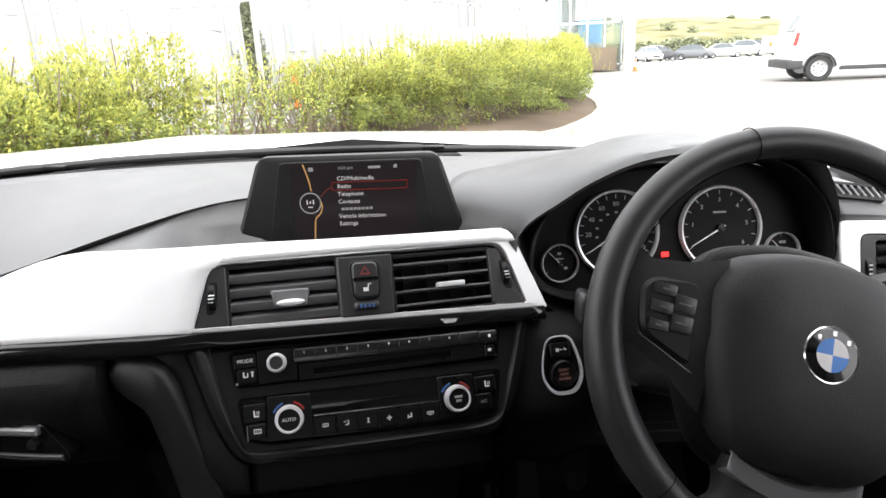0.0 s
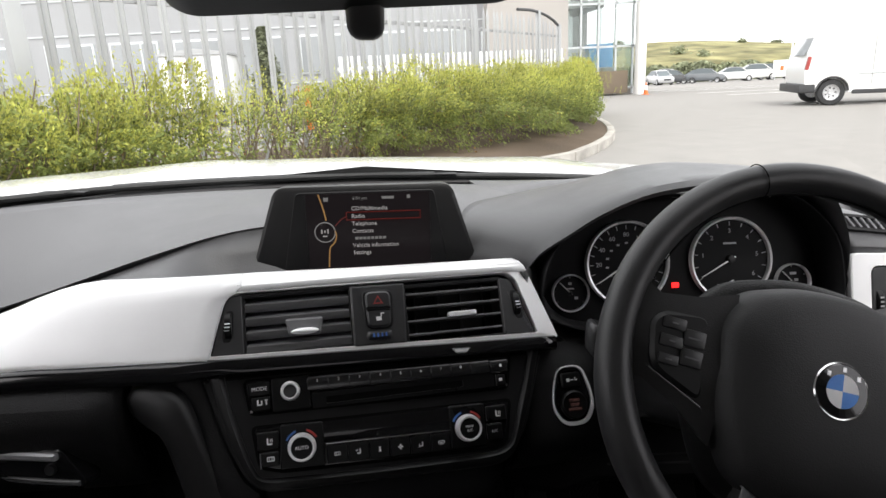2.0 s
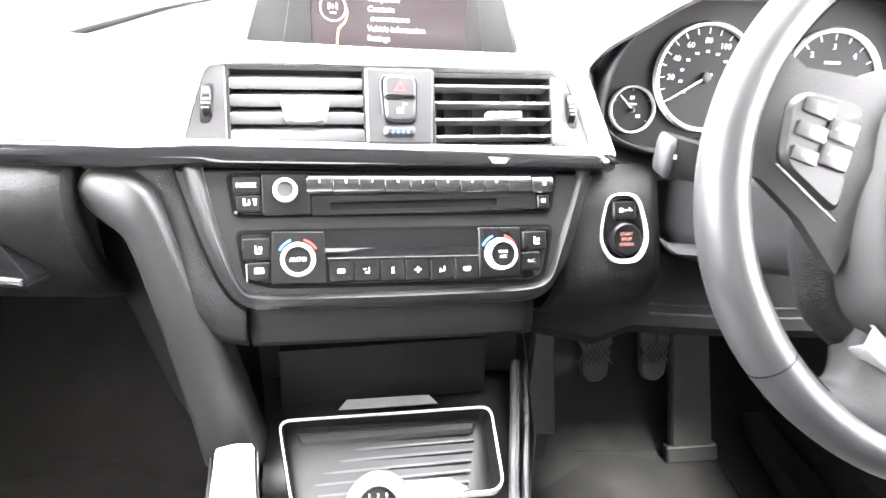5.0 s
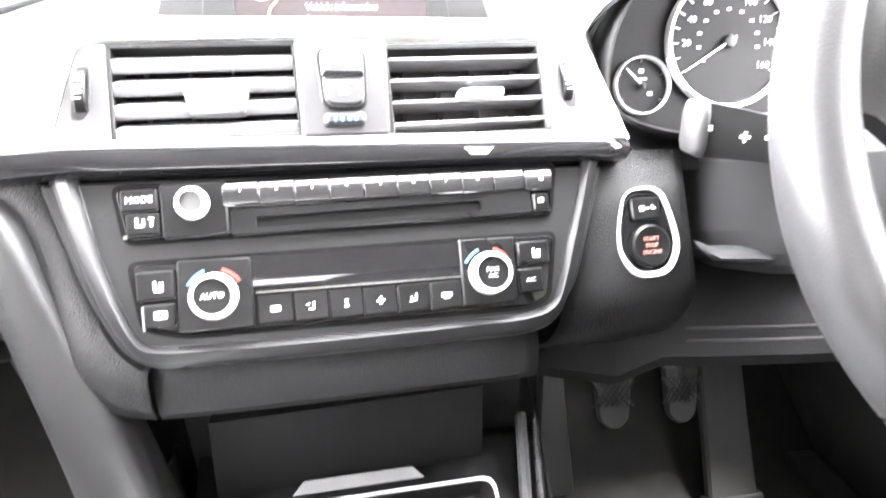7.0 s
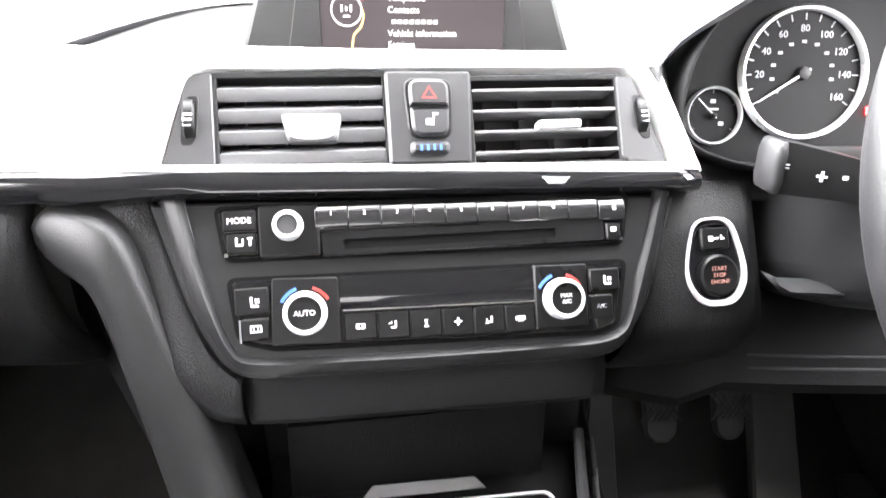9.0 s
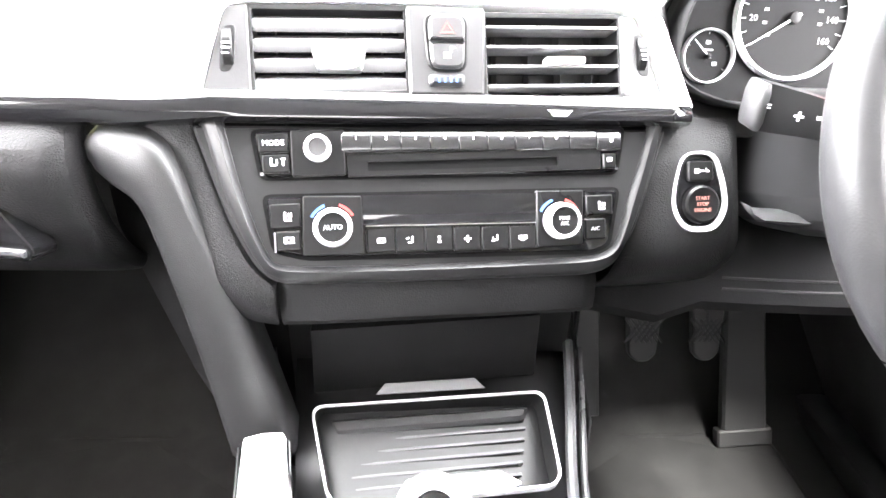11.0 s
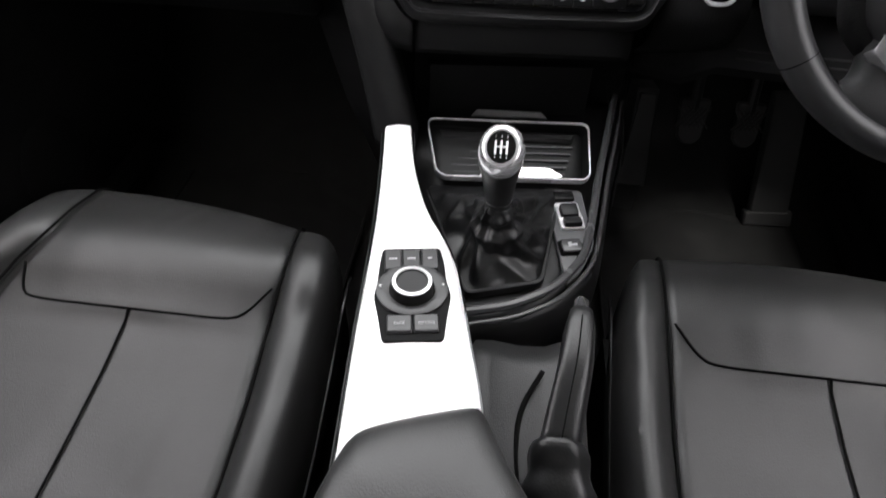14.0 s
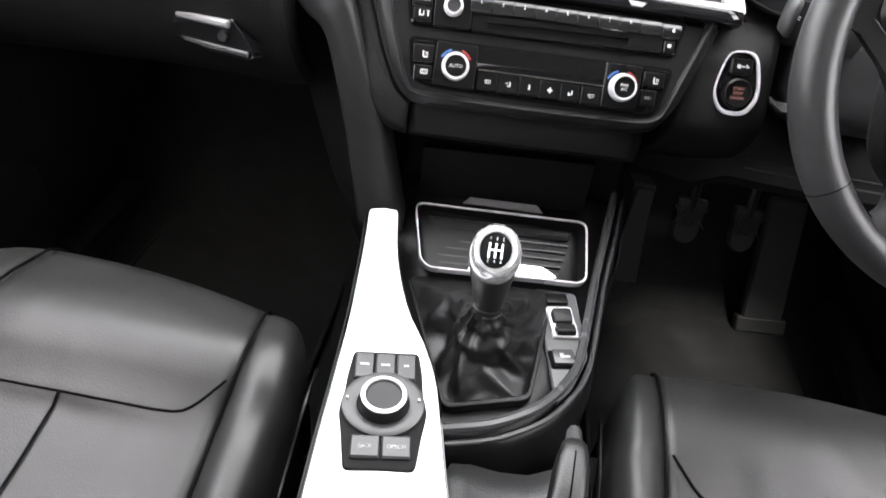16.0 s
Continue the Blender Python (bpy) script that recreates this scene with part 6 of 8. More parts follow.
# ---------------------------------------------------------------- seats
def seat(cx, s, dz, label):
    """A front seat; s is the side of the console, +1 for the driver's, which mirrors the shape."""
    e = thing("front_seat", label, "car seat", "front seats")
    X = lambda x: cx + s * x
    # Outline half widths of the centre panel at each y, front to back, and height along the middle.
    ys = [0.112, 0.104, 0.084, 0.04, -0.03, -0.095, -0.16, -0.24, -0.34, -0.46, -0.58]
    inner = [0.138, 0.141, 0.144, 0.149, 0.156, 0.161, 0.163, 0.164, 0.164, 0.164, 0.164]
    top = [0.470, 0.502, 0.522, 0.533, 0.538, 0.534, 0.520, 0.510, 0.500, 0.490, 0.485]
    fy = np.r_[np.linspace(0.112, -0.16, 24), np.linspace(-0.18, -0.58, 12)]
    inner, top = [list(np.interp(-fy, [-v for v in ys], q)) for q in (inner, top)]
    ys = list(fy)
    rows = []
    for y, w, z in zip(ys, inner, top):
        lead = max(0.0, min(1.0, (y + 0.03) / 0.11)) if s < 0 else 0.0
        rows.append([(X(w * t), y + lead * 0.019 * (t + 1) - 0.010 * t * t, z + dz - 0.006 * (1 - t * t) * (y < -0.1)) for t in np.linspace(-1, 1, 13)])
    turn = lambda rws: [r[::-1] for r in rws] if s > 0 else rws
    part("cushion_centre", sheet(turn([[(x, y + 0.002, z - 0.10) for x, y, z in rows[0]]] + rows)), LEATHER, e, "black leather centre panel", smooth=70, solid=0.01, sub=1)
    ahead = lambda y, side: max(0.0, min(1.0, (y + 0.03) / 0.11)) * 0.019 * (side + 1) if s < 0 else 0.0
    for side in (-1, 1):
        out = []
        for y, w, z in zip(ys, inner, top):
            k = min(1.0, (0.1 - y) / 0.12)
            h = 0.003 + 0.011 * k + 0.022 * min(1, max(0, (0.0 - y) / 0.25))
            ww = (0.056 if s < 0 else 0.040) + 0.014 * k
            yy = y - 0.012 + ahead(y, side)
            ww += 0.028 if s < 0 and side > 0 else 0.0
            out.append([(X(side * (w - 0.001)), yy + 0.002, z + dz - 0.004), (X(side * (w + 0.006)), yy, z + dz + 0.3 * h + 0.001), (X(side * (w + 0.026)), yy - 0.004, z + dz + h), (X(side * (w + ww * 0.74)), yy - 0.010, z + dz + h * 0.95),
                        (X(side * (w + ww * 0.97)), yy - 0.020, z + dz - 0.014), (X(side * (w + ww)), yy - 0.024, z + dz - 0.065), (X(side * (w + ww - 0.008)), yy - 0.024, z + dz - 0.13), (X(side * (w + ww - 0.03)), yy - 0.02, 0.36)])
        part("side_bolster", sheet(turn([[(x, y + 0.004, z - 0.07) for x, y, z in out[0]]] + out) if side > 0 else turn([[(x, y + 0.004, z - 0.07) for x, y, z in out[0]]] + out)), LEATHER, e, "black leather side bolster", smooth=70, sub=1)
        part("bolster_seam", tube([(X(side * (w + 0.002)), y - 0.011 + ahead(y, side), z + dz + 0.0030 + 0.0016 * min(1.0, max(0.0, (0.1 - y) / 0.12))) for y, w, z in zip(ys, inner, top)], 0.0017, 6), STITCH, e, "dark seam")
        pipe = [(X(side * (w + (0.069 if s < 0 else 0.053) + (0.028 if s < 0 and side > 0 else 0.0))), y - 0.034 + ahead(y, side), z + dz - 0.050 - 0.03 * max(0, -0.1 - y)) for y, w, z in list(zip(ys, inner, top))[2:]]
        part("bolster_piping", tube(spline(pipe, 24), 0.0022, 6), SUEDE, e, "piped edge")
    zf = lambda y: float(np.interp(-y, [-v for v in ys], top)) + dz
    seam = [(-0.149, -0.030), (-0.128, -0.072), (-0.105, -0.083), (-0.05, -0.0875), (0.0, -0.0885), (0.05, -0.0875), (0.105, -0.083), (0.128, -0.072), (0.149, -0.030)]
    part("cross_seam", tube([(X(x), y - 0.010 * (x / 0.15) ** 2, zf(y) + 0.0012) for x, y in spline(seam, 40)], 0.0014, 6), STITCH, e, "dark cross seam")
    part("middle_seam", tube([(X(0.0), y, zf(y) - 0.006 * (y < -0.1) + 0.0026) for y in np.linspace(-0.089, -0.56, 40)], 0.0014, 6), STITCH, e, "dark middle seam")
    # Backrest stays out of view; added to block light from the rear.
    rings = []
    for z, y, hw, th in ((0.46, -0.50, 0.235, 0.06), (0.56, -0.545, 0.255, 0.075), (0.75, -0.605, 0.260, 0.07), (0.95, -0.665, 0.245, 0.06), (1.06, -0.70, 0.20, 0.05), (1.10, -0.715, 0.15, 0.03)):
        rings.append([(X(hw * a), y + th * b + 0.03 * abs(a) ** 3, z) for a, b in ((-1, -0.5), (-0.8, -1), (0, -1), (0.8, -1), (1, -0.5), (1, 0.6), (0.85, 1.0), (0.62, 0.75), (0, 0.62), (-0.62, 0.75), (-0.85, 1.0), (-1, 0.6))])
    part("backrest", loft(rings), LEATHER, e, "unseen black leather backrest that blocks light from behind", smooth=70, sub=1)
    for ob in e.children:
        if "backrest" in ob.name:
            continue
        for v in ob.data.vertices:
            q = max(0.0, min(1.0, (v.co.y + 0.11) / 0.14))
            d = (0.036 if s < 0 else 0.022) * q * q * (3 - 2 * q)
            v.co.z += d * (1 if v.co.z > 0.42 else 0)
            v.co.y -= 0.94 * d
            v.co.x *= 1 - d / 0.53
    part("seat_base", loft([[(X(a), y, z) for a, z in ((-0.20, 0.30), (0.20, 0.30), (0.20, 0.44), (-0.20, 0.44))] for y in (0.02, -0.55)]), HARD, e)
    return e


seat(-0.372, -1, 0.0, "black leather passenger seat cushion with sewn seams")
seat(0.376, 1, 0.014, "black leather driver's seat cushion with sewn seams")

# ---------------------------------------------------------------- pedals
for nm, x0, x1, z0, z1, y in (("clutch", 0.327, 0.380, 0.440, 0.520, 0.50), ("brake", 0.424, 0.474, 0.442, 0.520, 0.50)):
    e = thing(nm + "_pedal", "black ribbed rubber " + nm + " pedal", "pedal", "foot pedals")
    MP = mat3(((x0 + x1) / 2, y, (z0 + z1) / 2), (1, 0, 0), (0, 0.35, 0.937), (0, -0.937, 0.35))
    w, h = (x1 - x0) / 2, (z1 - z0) / 2
    part("pad", prism(rounded([(-w, h), (w, h), (w * 0.8, -h * 0.7), (w * 0.35, -h), (-w * 0.35, -h), (-w * 0.8, -h * 0.7)], 0.006), -0.008, 0.004, MP, 0.003), RUBBER, e)
    for k in range(5):
        for s in (-1, 1):
            part("rib", box((0.003, h * 1.1, 0.003), MP @ T((-w * 0.6 + w * 0.3 * k, h * 0.2, 0.004)) @ Matrix.Rotation(radians(35 * s), 4, "Z"), 0.0005), SATIN, e)
    part("arm", tube([(sum((x0, x1)) / 2, y + 0.01, z1 - 0.02), (sum((x0, x1)) / 2, y + 0.05, z1 + 0.08), (sum((x0, x1)) / 2, y + 0.10, z1 + 0.22)], 0.009, 8), HARD, e)
e = thing("accelerator_pedal", "black floor-hinged accelerator pedal", "pedal", "foot pedals")
MP = mat3((0.535, 0.515, 0.40), (0.99, -0.02, 0.10), (-0.09, 0.33, 0.94), (0, -0.94, 0.33))
part("pad", prism(rounded([(-0.028, 0.13), (0.034, 0.13), (0.038, -0.10), (-0.034, -0.10)], 0.008), -0.012, 0.004, MP, 0.004), RUBBER, e)
part("hinge_plate", prism(rounded(rect(-0.042, -0.125, 0.046, -0.096), 0.004), -0.012, 0.006, MP, 0.003), RUBBER, e)

e = thing("footrest", "smooth dark grey footrest against the tunnel beside the clutch", "footrest")
MP = mat3((0.273, 0.495, 0.432), (1, 0, 0), (0, 0.30, 0.954), (0, -0.954, 0.30))
part("pad", prism(rounded([(-0.027, -0.085), (0.027, -0.085), (0.014, 0.088), (-0.014, 0.088)], 0.004), -0.012, 0.003, MP, 0.002), WELL, e, "grey rubber pad")
part("bracket", loft([[(x, 0.478, 0.345), (x, 0.53, 0.52), (x, 0.60, 0.50), (x, 0.60, 0.28), (x, 0.48, 0.28)] for x in (0.254, 0.292)]), RUBBER, e)

# ---------------------------------------------------------------- cabin shell
tagged(part("floor", sheet([[(-0.74, y, z), (-0.40, y, z - 0.01), (0, y, z + 0.02), (0.40, y, z - 0.01), (0.74, y, z)] for y, z in ((-1.30, 0.27), (-0.5, 0.265), (0.30, 0.265), (0.52, 0.29), (0.72, 0.43), (0.80, 0.62), (0.80, 0.985))]), CARPET, None, solid=0.01), "dark grey cabin carpet", "floor", kind="structure")
for cx in (-0.40, 0.42):
    mt = thing("floor_mat", "dark grey carpet floor mat with a bound edge", "floor mat", "floor mats")
    mp = rounded(rect(cx - 0.20, -0.02, cx + 0.18, 0.50), 0.04, 5)
    part("mat_top", prism(mp, 0.268, 0.278, None, 0.003), CARPET, mt)
    part("binding", tube([(p.x, p.y, 0.278) for p in mp], 0.004, 6, True), CARPET, mt)
for s, nm in ((-1, "door_1"), (1, "door_2")):
    d = thing(nm, "black door lining with a silver trim strip and pull handle", "car door", kind="structure")
    xx = lambda x: s * x
    rows = []
    for z, x in ((0.28, 0.735), (0.45, 0.725), (0.60, 0.72), (0.68, 0.685), (0.715, 0.68), (0.735, 0.71), (0.85, 0.725), (0.965, 0.73), (0.985, 0.745), (0.985, 0.785)):
        rows.append([(xx(x), y, z) for y in np.linspace(-1.30, 0.80 if z < 0.9 else 0.50, 14)])
    part("lining", sheet(rows), SOFT, d, solid=0.01, smooth=50)
    part("trim_strip", sheet([[(xx(0.722), y, 0.80) for y in (-0.9, 0.2)], [(xx(0.724), y, 0.83) for y in (-0.9, 0.2)]]), SILVER, d, "matt silver strip", solid=0.004)
    part("pull_handle", tube(spline([(xx(0.69), -0.28, 0.74), (xx(0.665), -0.24, 0.765), (xx(0.665), -0.12, 0.79), (xx(0.70), -0.06, 0.80)], 12), 0.011, 8), SATIN, d)
    part("speaker_grille", revolve([(0, 0.004), (0.07, 0.003), (0.078, 0)], mat3((xx(0.722), 0.28, 0.43), (0, 1, 0), (0, 0, 1), (-s, 0, 0)), 32), HARD, d)
    part("sill", box((0.06, 2.1, 0.05), T((xx(0.70), -0.25, 0.29)), 0.012), HARD, d)

# Roof, pillars and rear wall close the cabin.
tagged(part("ceiling", sheet([[(x, y, z - 0.10 * (abs(x) / 0.62) ** 3) for x in np.linspace(-0.68, 0.68, 9)] for y, z in ((0.05, 1.395), (-0.10, 1.42), (-0.6, 1.435), (-0.95, 1.42), (-1.18, 1.38), (-1.33, 1.30))]), LINER, None, solid=0.03), "light grey fabric roof lining", "ceiling", kind="structure")
pil = thing("wall_pillars", "light grey roof pillars", "pillar", kind="structure")
for s in (-1, 1):
    part("pillar", tube([(s * 0.93, 0.52, 0.955), (s * 0.83, 0.32, 1.16), (s * 0.68, 0.06, 1.335)], 0.032, 10), LINER, pil)
    part("pillar", tube([(s * 0.74, -0.50, 0.985), (s * 0.70, -0.53, 1.18), (s * 0.63, -0.58, 1.335)], 0.05, 8), LINER, pil)
    part("roof_rail", tube([(s * 0.62, 0.06, 1.315), (s * 0.63, -0.5, 1.34), (s * 0.62, -1.2, 1.30)], 0.03, 8), LINER, pil)
bm = box((1.60, 0.06, 0.80), T((0, -1.33, 0.66)), 0.02)
tagged(part("wall_rear", bm, WALLCLOTH, None), "grey cloth wall below the rear window", "wall", kind="structure")
# Rear window out of view; its dark tint is added to dim light inside.
rw = thing("window_2", "unseen rear window above the cloth wall, tinted to dim its light", "rear window", kind="structure")
rear = part("pane", sheet([[(x, -1.34 - 0.20 * (1.0 - abs(x) / 0.70) * 0.3, 1.055) for x in np.linspace(-0.70, 0.70, 9)], [(x, -1.335, 1.295 - 0.10 * (abs(x) / 0.62) ** 3) for x in np.linspace(-0.64, 0.64, 9)]]), DIMGLASS, rw, "pane tinted to dim the light")
rear.visible_shadow = False
# Plain side walls out of view, added to keep light out behind the doors.
for s, nm in ((-1, "wall_left"), (1, "wall_right")):
    tagged(part(nm, sheet([[(s * 0.76, -1.36, 0.97), (s * 0.76, -0.90, 0.97), (s * 0.755, -0.48, 0.97)], [(s * 0.66, -1.36, 1.38), (s * 0.66, -0.90, 1.40), (s * 0.66, -0.50, 1.38)]]), LINER, None, solid=0.02), "unseen light grey wall that closes off side light", "wall", kind="structure")
ws = thing("window_1", "curved clear windscreen", "windscreen", kind="structure")
lo, hi = spline([(-0.92, 0.51, 0.945), (-0.45, 0.70, 0.978), (0, 0.77, 0.984), (0.45, 0.70, 0.978), (0.92, 0.51, 0.945)], 24), spline([(-0.60, 0.05, 1.33), (-0.35, 0.10, 1.375), (0, 0.12, 1.39), (0.35, 0.10, 1.375), (0.60, 0.05, 1.33)], 24)
glass = part("pane", sheet([[p * (1 - t) + q * t + np.array([0, 0.02, 0.02]) * math.sin(math.pi * t) for p, q in zip(lo, hi)] for t in np.linspace(0, 1, 8)]), GLASS, ws)
glass.visible_shadow = False

# Mirror.
mir = thing("rear_view_mirror", "black interior mirror with a sensor pod on the windscreen", "mirror")
MM = mat3((0.029, 0.045, 1.256), (0.995, 0.06, 0.04), (0.0, 0.30, 0.954), (0.05, -0.95, 0.30))
ms = rounded([(-0.125, 0.034), (0.125, 0.034), (0.122, -0.026), (0.105, -0.037), (-0.105, -0.037), (-0.122, -0.026)], 0.014, 5)
part("mirror_shell", prism(ms, -0.030, 0.002, MM, 0.004), HARD, mir, "black shell")
part("mirror_face", prism([(p.x * 0.96, p.y * 0.90) for p in ms], 0.0, 0.0028, MM), MIRROR, mir, "mirror glass")
part("sensor_pod", loft([[(0.036 + 0.84 * w * cx, 0.075 + d * cy, z) for cx, cy in ((-1, -0.7), (-0.7, -1), (0.7, -1), (1, -0.7), (1, 0.7), (0.7, 1), (-0.7, 1), (-1, 0.7))] for z, w, d in ((1.193, 0.006, 0.006), (1.194, 0.0095, 0.009), (1.1965, 0.0130, 0.012), (1.2005, 0.0150, 0.014), (1.215, 0.0158, 0.018), (1.26, 0.020, 0.03), (1.33, 0.025, 0.04))]), PANELG, mir, "dark grey pod", smooth=60)
part("stem", tube([(0.032, 0.06, 1.26), (0.033, 0.10, 1.32), (0.034, 0.12, 1.37)], 0.013, 10), HARD, mir)

# Cowl, wipers and bonnet in front of the windscreen.
car = thing("bonnet", "white car bonnet beyond the windscreen", "car bonnet", kind="structure")
cw = spline([(-0.92, 0.53, 0.938), (-0.45, 0.72, 0.966), (0, 0.785, 0.972), (0.45, 0.72, 0.966), (0.92, 0.53, 0.938)], 30)
part("cowl", sheet([[p + np.array([0, 0.0, 0.004]) for p in cw], [p + np.array([0, 0.03, 0.010]) for p in cw], [p + np.array([0, 0.09, 0.000]) for p in cw], [p + np.array([0, 0.13, -0.02]) for p in cw]]), HARD, car, "black cowl", solid=0.004)
rows = []
for k in range(22):
    t = k / 21
    row = []
    for x in np.linspace(-0.84, 0.84, 33):
        y0 = 0.885 - 0.30 * (x / 0.84) ** 2
        y = y0 + (1.95 - 0.25 * (x / 0.84) ** 2 - y0) * t
        z = 0.984 - 0.026 * t - 0.14 * t ** 2.6 - 0.012 * abs(x / 0.84) ** 3 - 0.015 * x + 0.008 * math.exp(-((abs(x) - 0.42) / 0.08) ** 2) * (1 - 0.5 * t)
        if k == 0:
            z -= 0.008
        row.append((x, y, z))
    rows.append(row)
part("bonnet_skin", sheet(rows), PAINT, car, "white painted bonnet", solid=0.004, smooth=60)
for pts, nozzle in (([(-0.66, 0.69, 0.978), (-0.40, 0.765, 0.986), (-0.05, 0.80, 0.989), (0.13, 0.79, 0.988)], (0.13, 0.79, 0.992)), ([(0.02, 0.815, 0.982), (0.25, 0.775, 0.984), (0.50, 0.70, 0.980), (0.66, 0.65, 0.972)], (-0.52, 0.735, 0.987))):
    w = thing("windscreen_wiper", "black windscreen wiper lying on the cowl", "wiper", "windscreen wipers")
    part("blade", tube(spline(pts, 20), 0.006, 8), RUBBER, w)
    part("arm", tube([(p[0], p[1] + 0.02, p[2] - 0.002) for p in spline(pts, 12)[3:]], 0.007, 8), HARD, w)
    part("arm_joint", box((0.085, 0.020, 0.006), T(nozzle) @ T((0, 0.006, -0.004)) @ Matrix.Rotation(radians(-8), 4, "Z"), 0.004), HARD, w)

# ---------------------------------------------------------------- outside: the yard, whose ground falls a little across the car
W = Matrix.Rotation(radians(-1.7), 4, "Y")
ASPHALT = material("asphalt", (0.262, 0.250, 0.235), 0.9, bump=0.6, scale=90, vary=0.07, spec=0.2)
SOIL = material("soil", (0.105, 0.080, 0.060), 0.95, bump=1.0, scale=30, vary=0.3, spec=0.1)
KERB = material("concrete_kerb", (0.34, 0.32, 0.29), 0.85, bump=0.8, scale=220, vary=0.28, island=-0.15)
STEEL = material("galvanised_steel", (0.38, 0.385, 0.39), 0.55, metal=0.2, bump=0.1, scale=40, vary=0.12, island=-0.12)


def leaf_material(name, color, vary):
    """Thin leaf: half reflecting, half letting light through."""
    # Broad blotches of brightness paint light and shade of whole clumps onto leaves.
    m = material(name, color, 0.55, island=vary, scale=110, vary=0.34, spec=0.3)
    nt = m.node_tree
    b = nt.nodes["Principled BSDF"]
    tr, mix = nt.nodes.new("ShaderNodeBsdfTranslucent"), nt.nodes.new("ShaderNodeMixShader")
    nt.links.new(b.inputs["Base Color"].links[0].from_socket, tr.inputs["Color"])
    mix.inputs[0].default_value = 0.45
    nt.links.new(b.outputs[0], mix.inputs[1])
    nt.links.new(tr.outputs[0], mix.inputs[2])
    nt.links.new(mix.outputs[0], nt.nodes["Material Output"].inputs[0])
    return m


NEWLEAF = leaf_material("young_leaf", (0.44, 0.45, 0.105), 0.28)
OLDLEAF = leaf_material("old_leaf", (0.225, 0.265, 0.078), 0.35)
DEADLEAF = leaf_material("russet_leaf", (0.30, 0.16, 0.05), 0.3)
TWIG = material("twig_bark", (0.16, 0.125, 0.09), 0.9, vary=0.3, scale=20)
CLAD = material("pale_cladding", (0.37, 0.375, 0.385), 0.6, vary=0.05, scale=20, island=-0.05)
WALLB = material("beige_wall", (0.40, 0.375, 0.35), 0.8, bump=0.3, scale=30, vary=0.06)
BPANE = material("pale_window", (0.32, 0.335, 0.345), 0.1, vary=0.2, scale=8)
PANE = material("dark_window", (0.10, 0.12, 0.13), 0.08, vary=0.2, scale=8)
TEAL = clear_glass("showroom_glass")
BLUEC = material("blue_counter", (0.10, 0.30, 0.55), 0.4)
INNER = material("showroom_inside", (0.34, 0.35, 0.34), 0.8, vary=0.3, scale=14)
FRAME = material("window_frame_metal", (0.62, 0.65, 0.66), 0.4, metal=0.3, vary=0.04)
VANW = material("van_paint", (0.82, 0.82, 0.81), 0.3, coat=0.5, vary=0.02)
DARKP = material("dark_bumper", (0.04, 0.04, 0.042), 0.55, vary=0.1)
TYRE = material("tyre", (0.025, 0.025, 0.026), 0.8, bump=0.2, scale=60)
ALLOY = material("wheel_silver", (0.62, 0.62, 0.63), 0.35, metal=0.6)
LAMPR = material("tail_lamp", (0.36, 0.05, 0.045), 0.25)
CARPAINT = [material("car_" + n, c, 0.25, coat=0.7, vary=0.03) for n, c in (("silver", (0.5, 0.5, 0.51)), ("black", (0.03, 0.032, 0.036)), ("white", (0.75, 0.75, 0.74)), ("grey", (0.12, 0.13, 0.14)), ("blue", (0.05, 0.08, 0.15)))]
# Hill grass and bushes are lightened: distance haze put into their colours.
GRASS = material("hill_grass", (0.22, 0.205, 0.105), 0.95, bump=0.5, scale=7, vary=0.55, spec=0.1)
BUSH = material("haze_paled_bush", (0.22, 0.24, 0.15), 0.9, island=0.4, scale=1, vary=0.3, spec=0.1)
LINE = material("road_paint", (0.62, 0.62, 0.60), 0.8, vary=0.2, scale=80)
ORANGEP = material("orange_plastic", (0.70, 0.16, 0.03), 0.5)


def outside(ob):
    ob.matrix_world = W @ ob.matrix_world
    return ob


def leaves(name, places, normals, size, mat, parent, seed):
    """Many small bent leaves, one mesh of kind stuff."""
    rng = np.random.default_rng(seed)
    n = len(places)
    d = rng.normal(size=(n, 3))
    d /= np.linalg.norm(d, axis=1)[:, None]
    a = np.cross(d, normals + 0.01)
    a /= np.linalg.norm(a, axis=1)[:, None] + 1e-9
    b = np.cross(a, d)
    s = size * rng.uniform(0.6, 1.3, n)[:, None]
    v = np.stack([places - a * s * 0.24, places + b * s * 0.58 + d * s * 0.12, places + a * s * 0.24, places - b * s * 0.58], 1).reshape(-1, 3)
    me = bpy.data.meshes.new(name)
    me.from_pydata(v.tolist(), [], np.arange(4 * n).reshape(-1, 4).tolist())
    me.materials.append(mat)
    ob = new(name, me)
    ob.parent = parent
    ob["kind"] = "stuff"
    return ob


# Ground: one sheet out to the horizon.
gx = [-400, -120, -40, -15, -5, 0, 5, 15, 40, 120, 400]
gy = [-300, -60, -10, 0, 4, 8, 12, 20, 30, 40, 60, 80, 110, 200, 600]
fall = lambda y: -0.024 * max(0.0, min(y, 110.0) - 20.0)
bm = sheet([[(x, y, fall(y)) for x in gx] for y in gy])
outside(tagged(part("ground", bm, ASPHALT), "pale dry asphalt yard", "ground", kind="structure"))

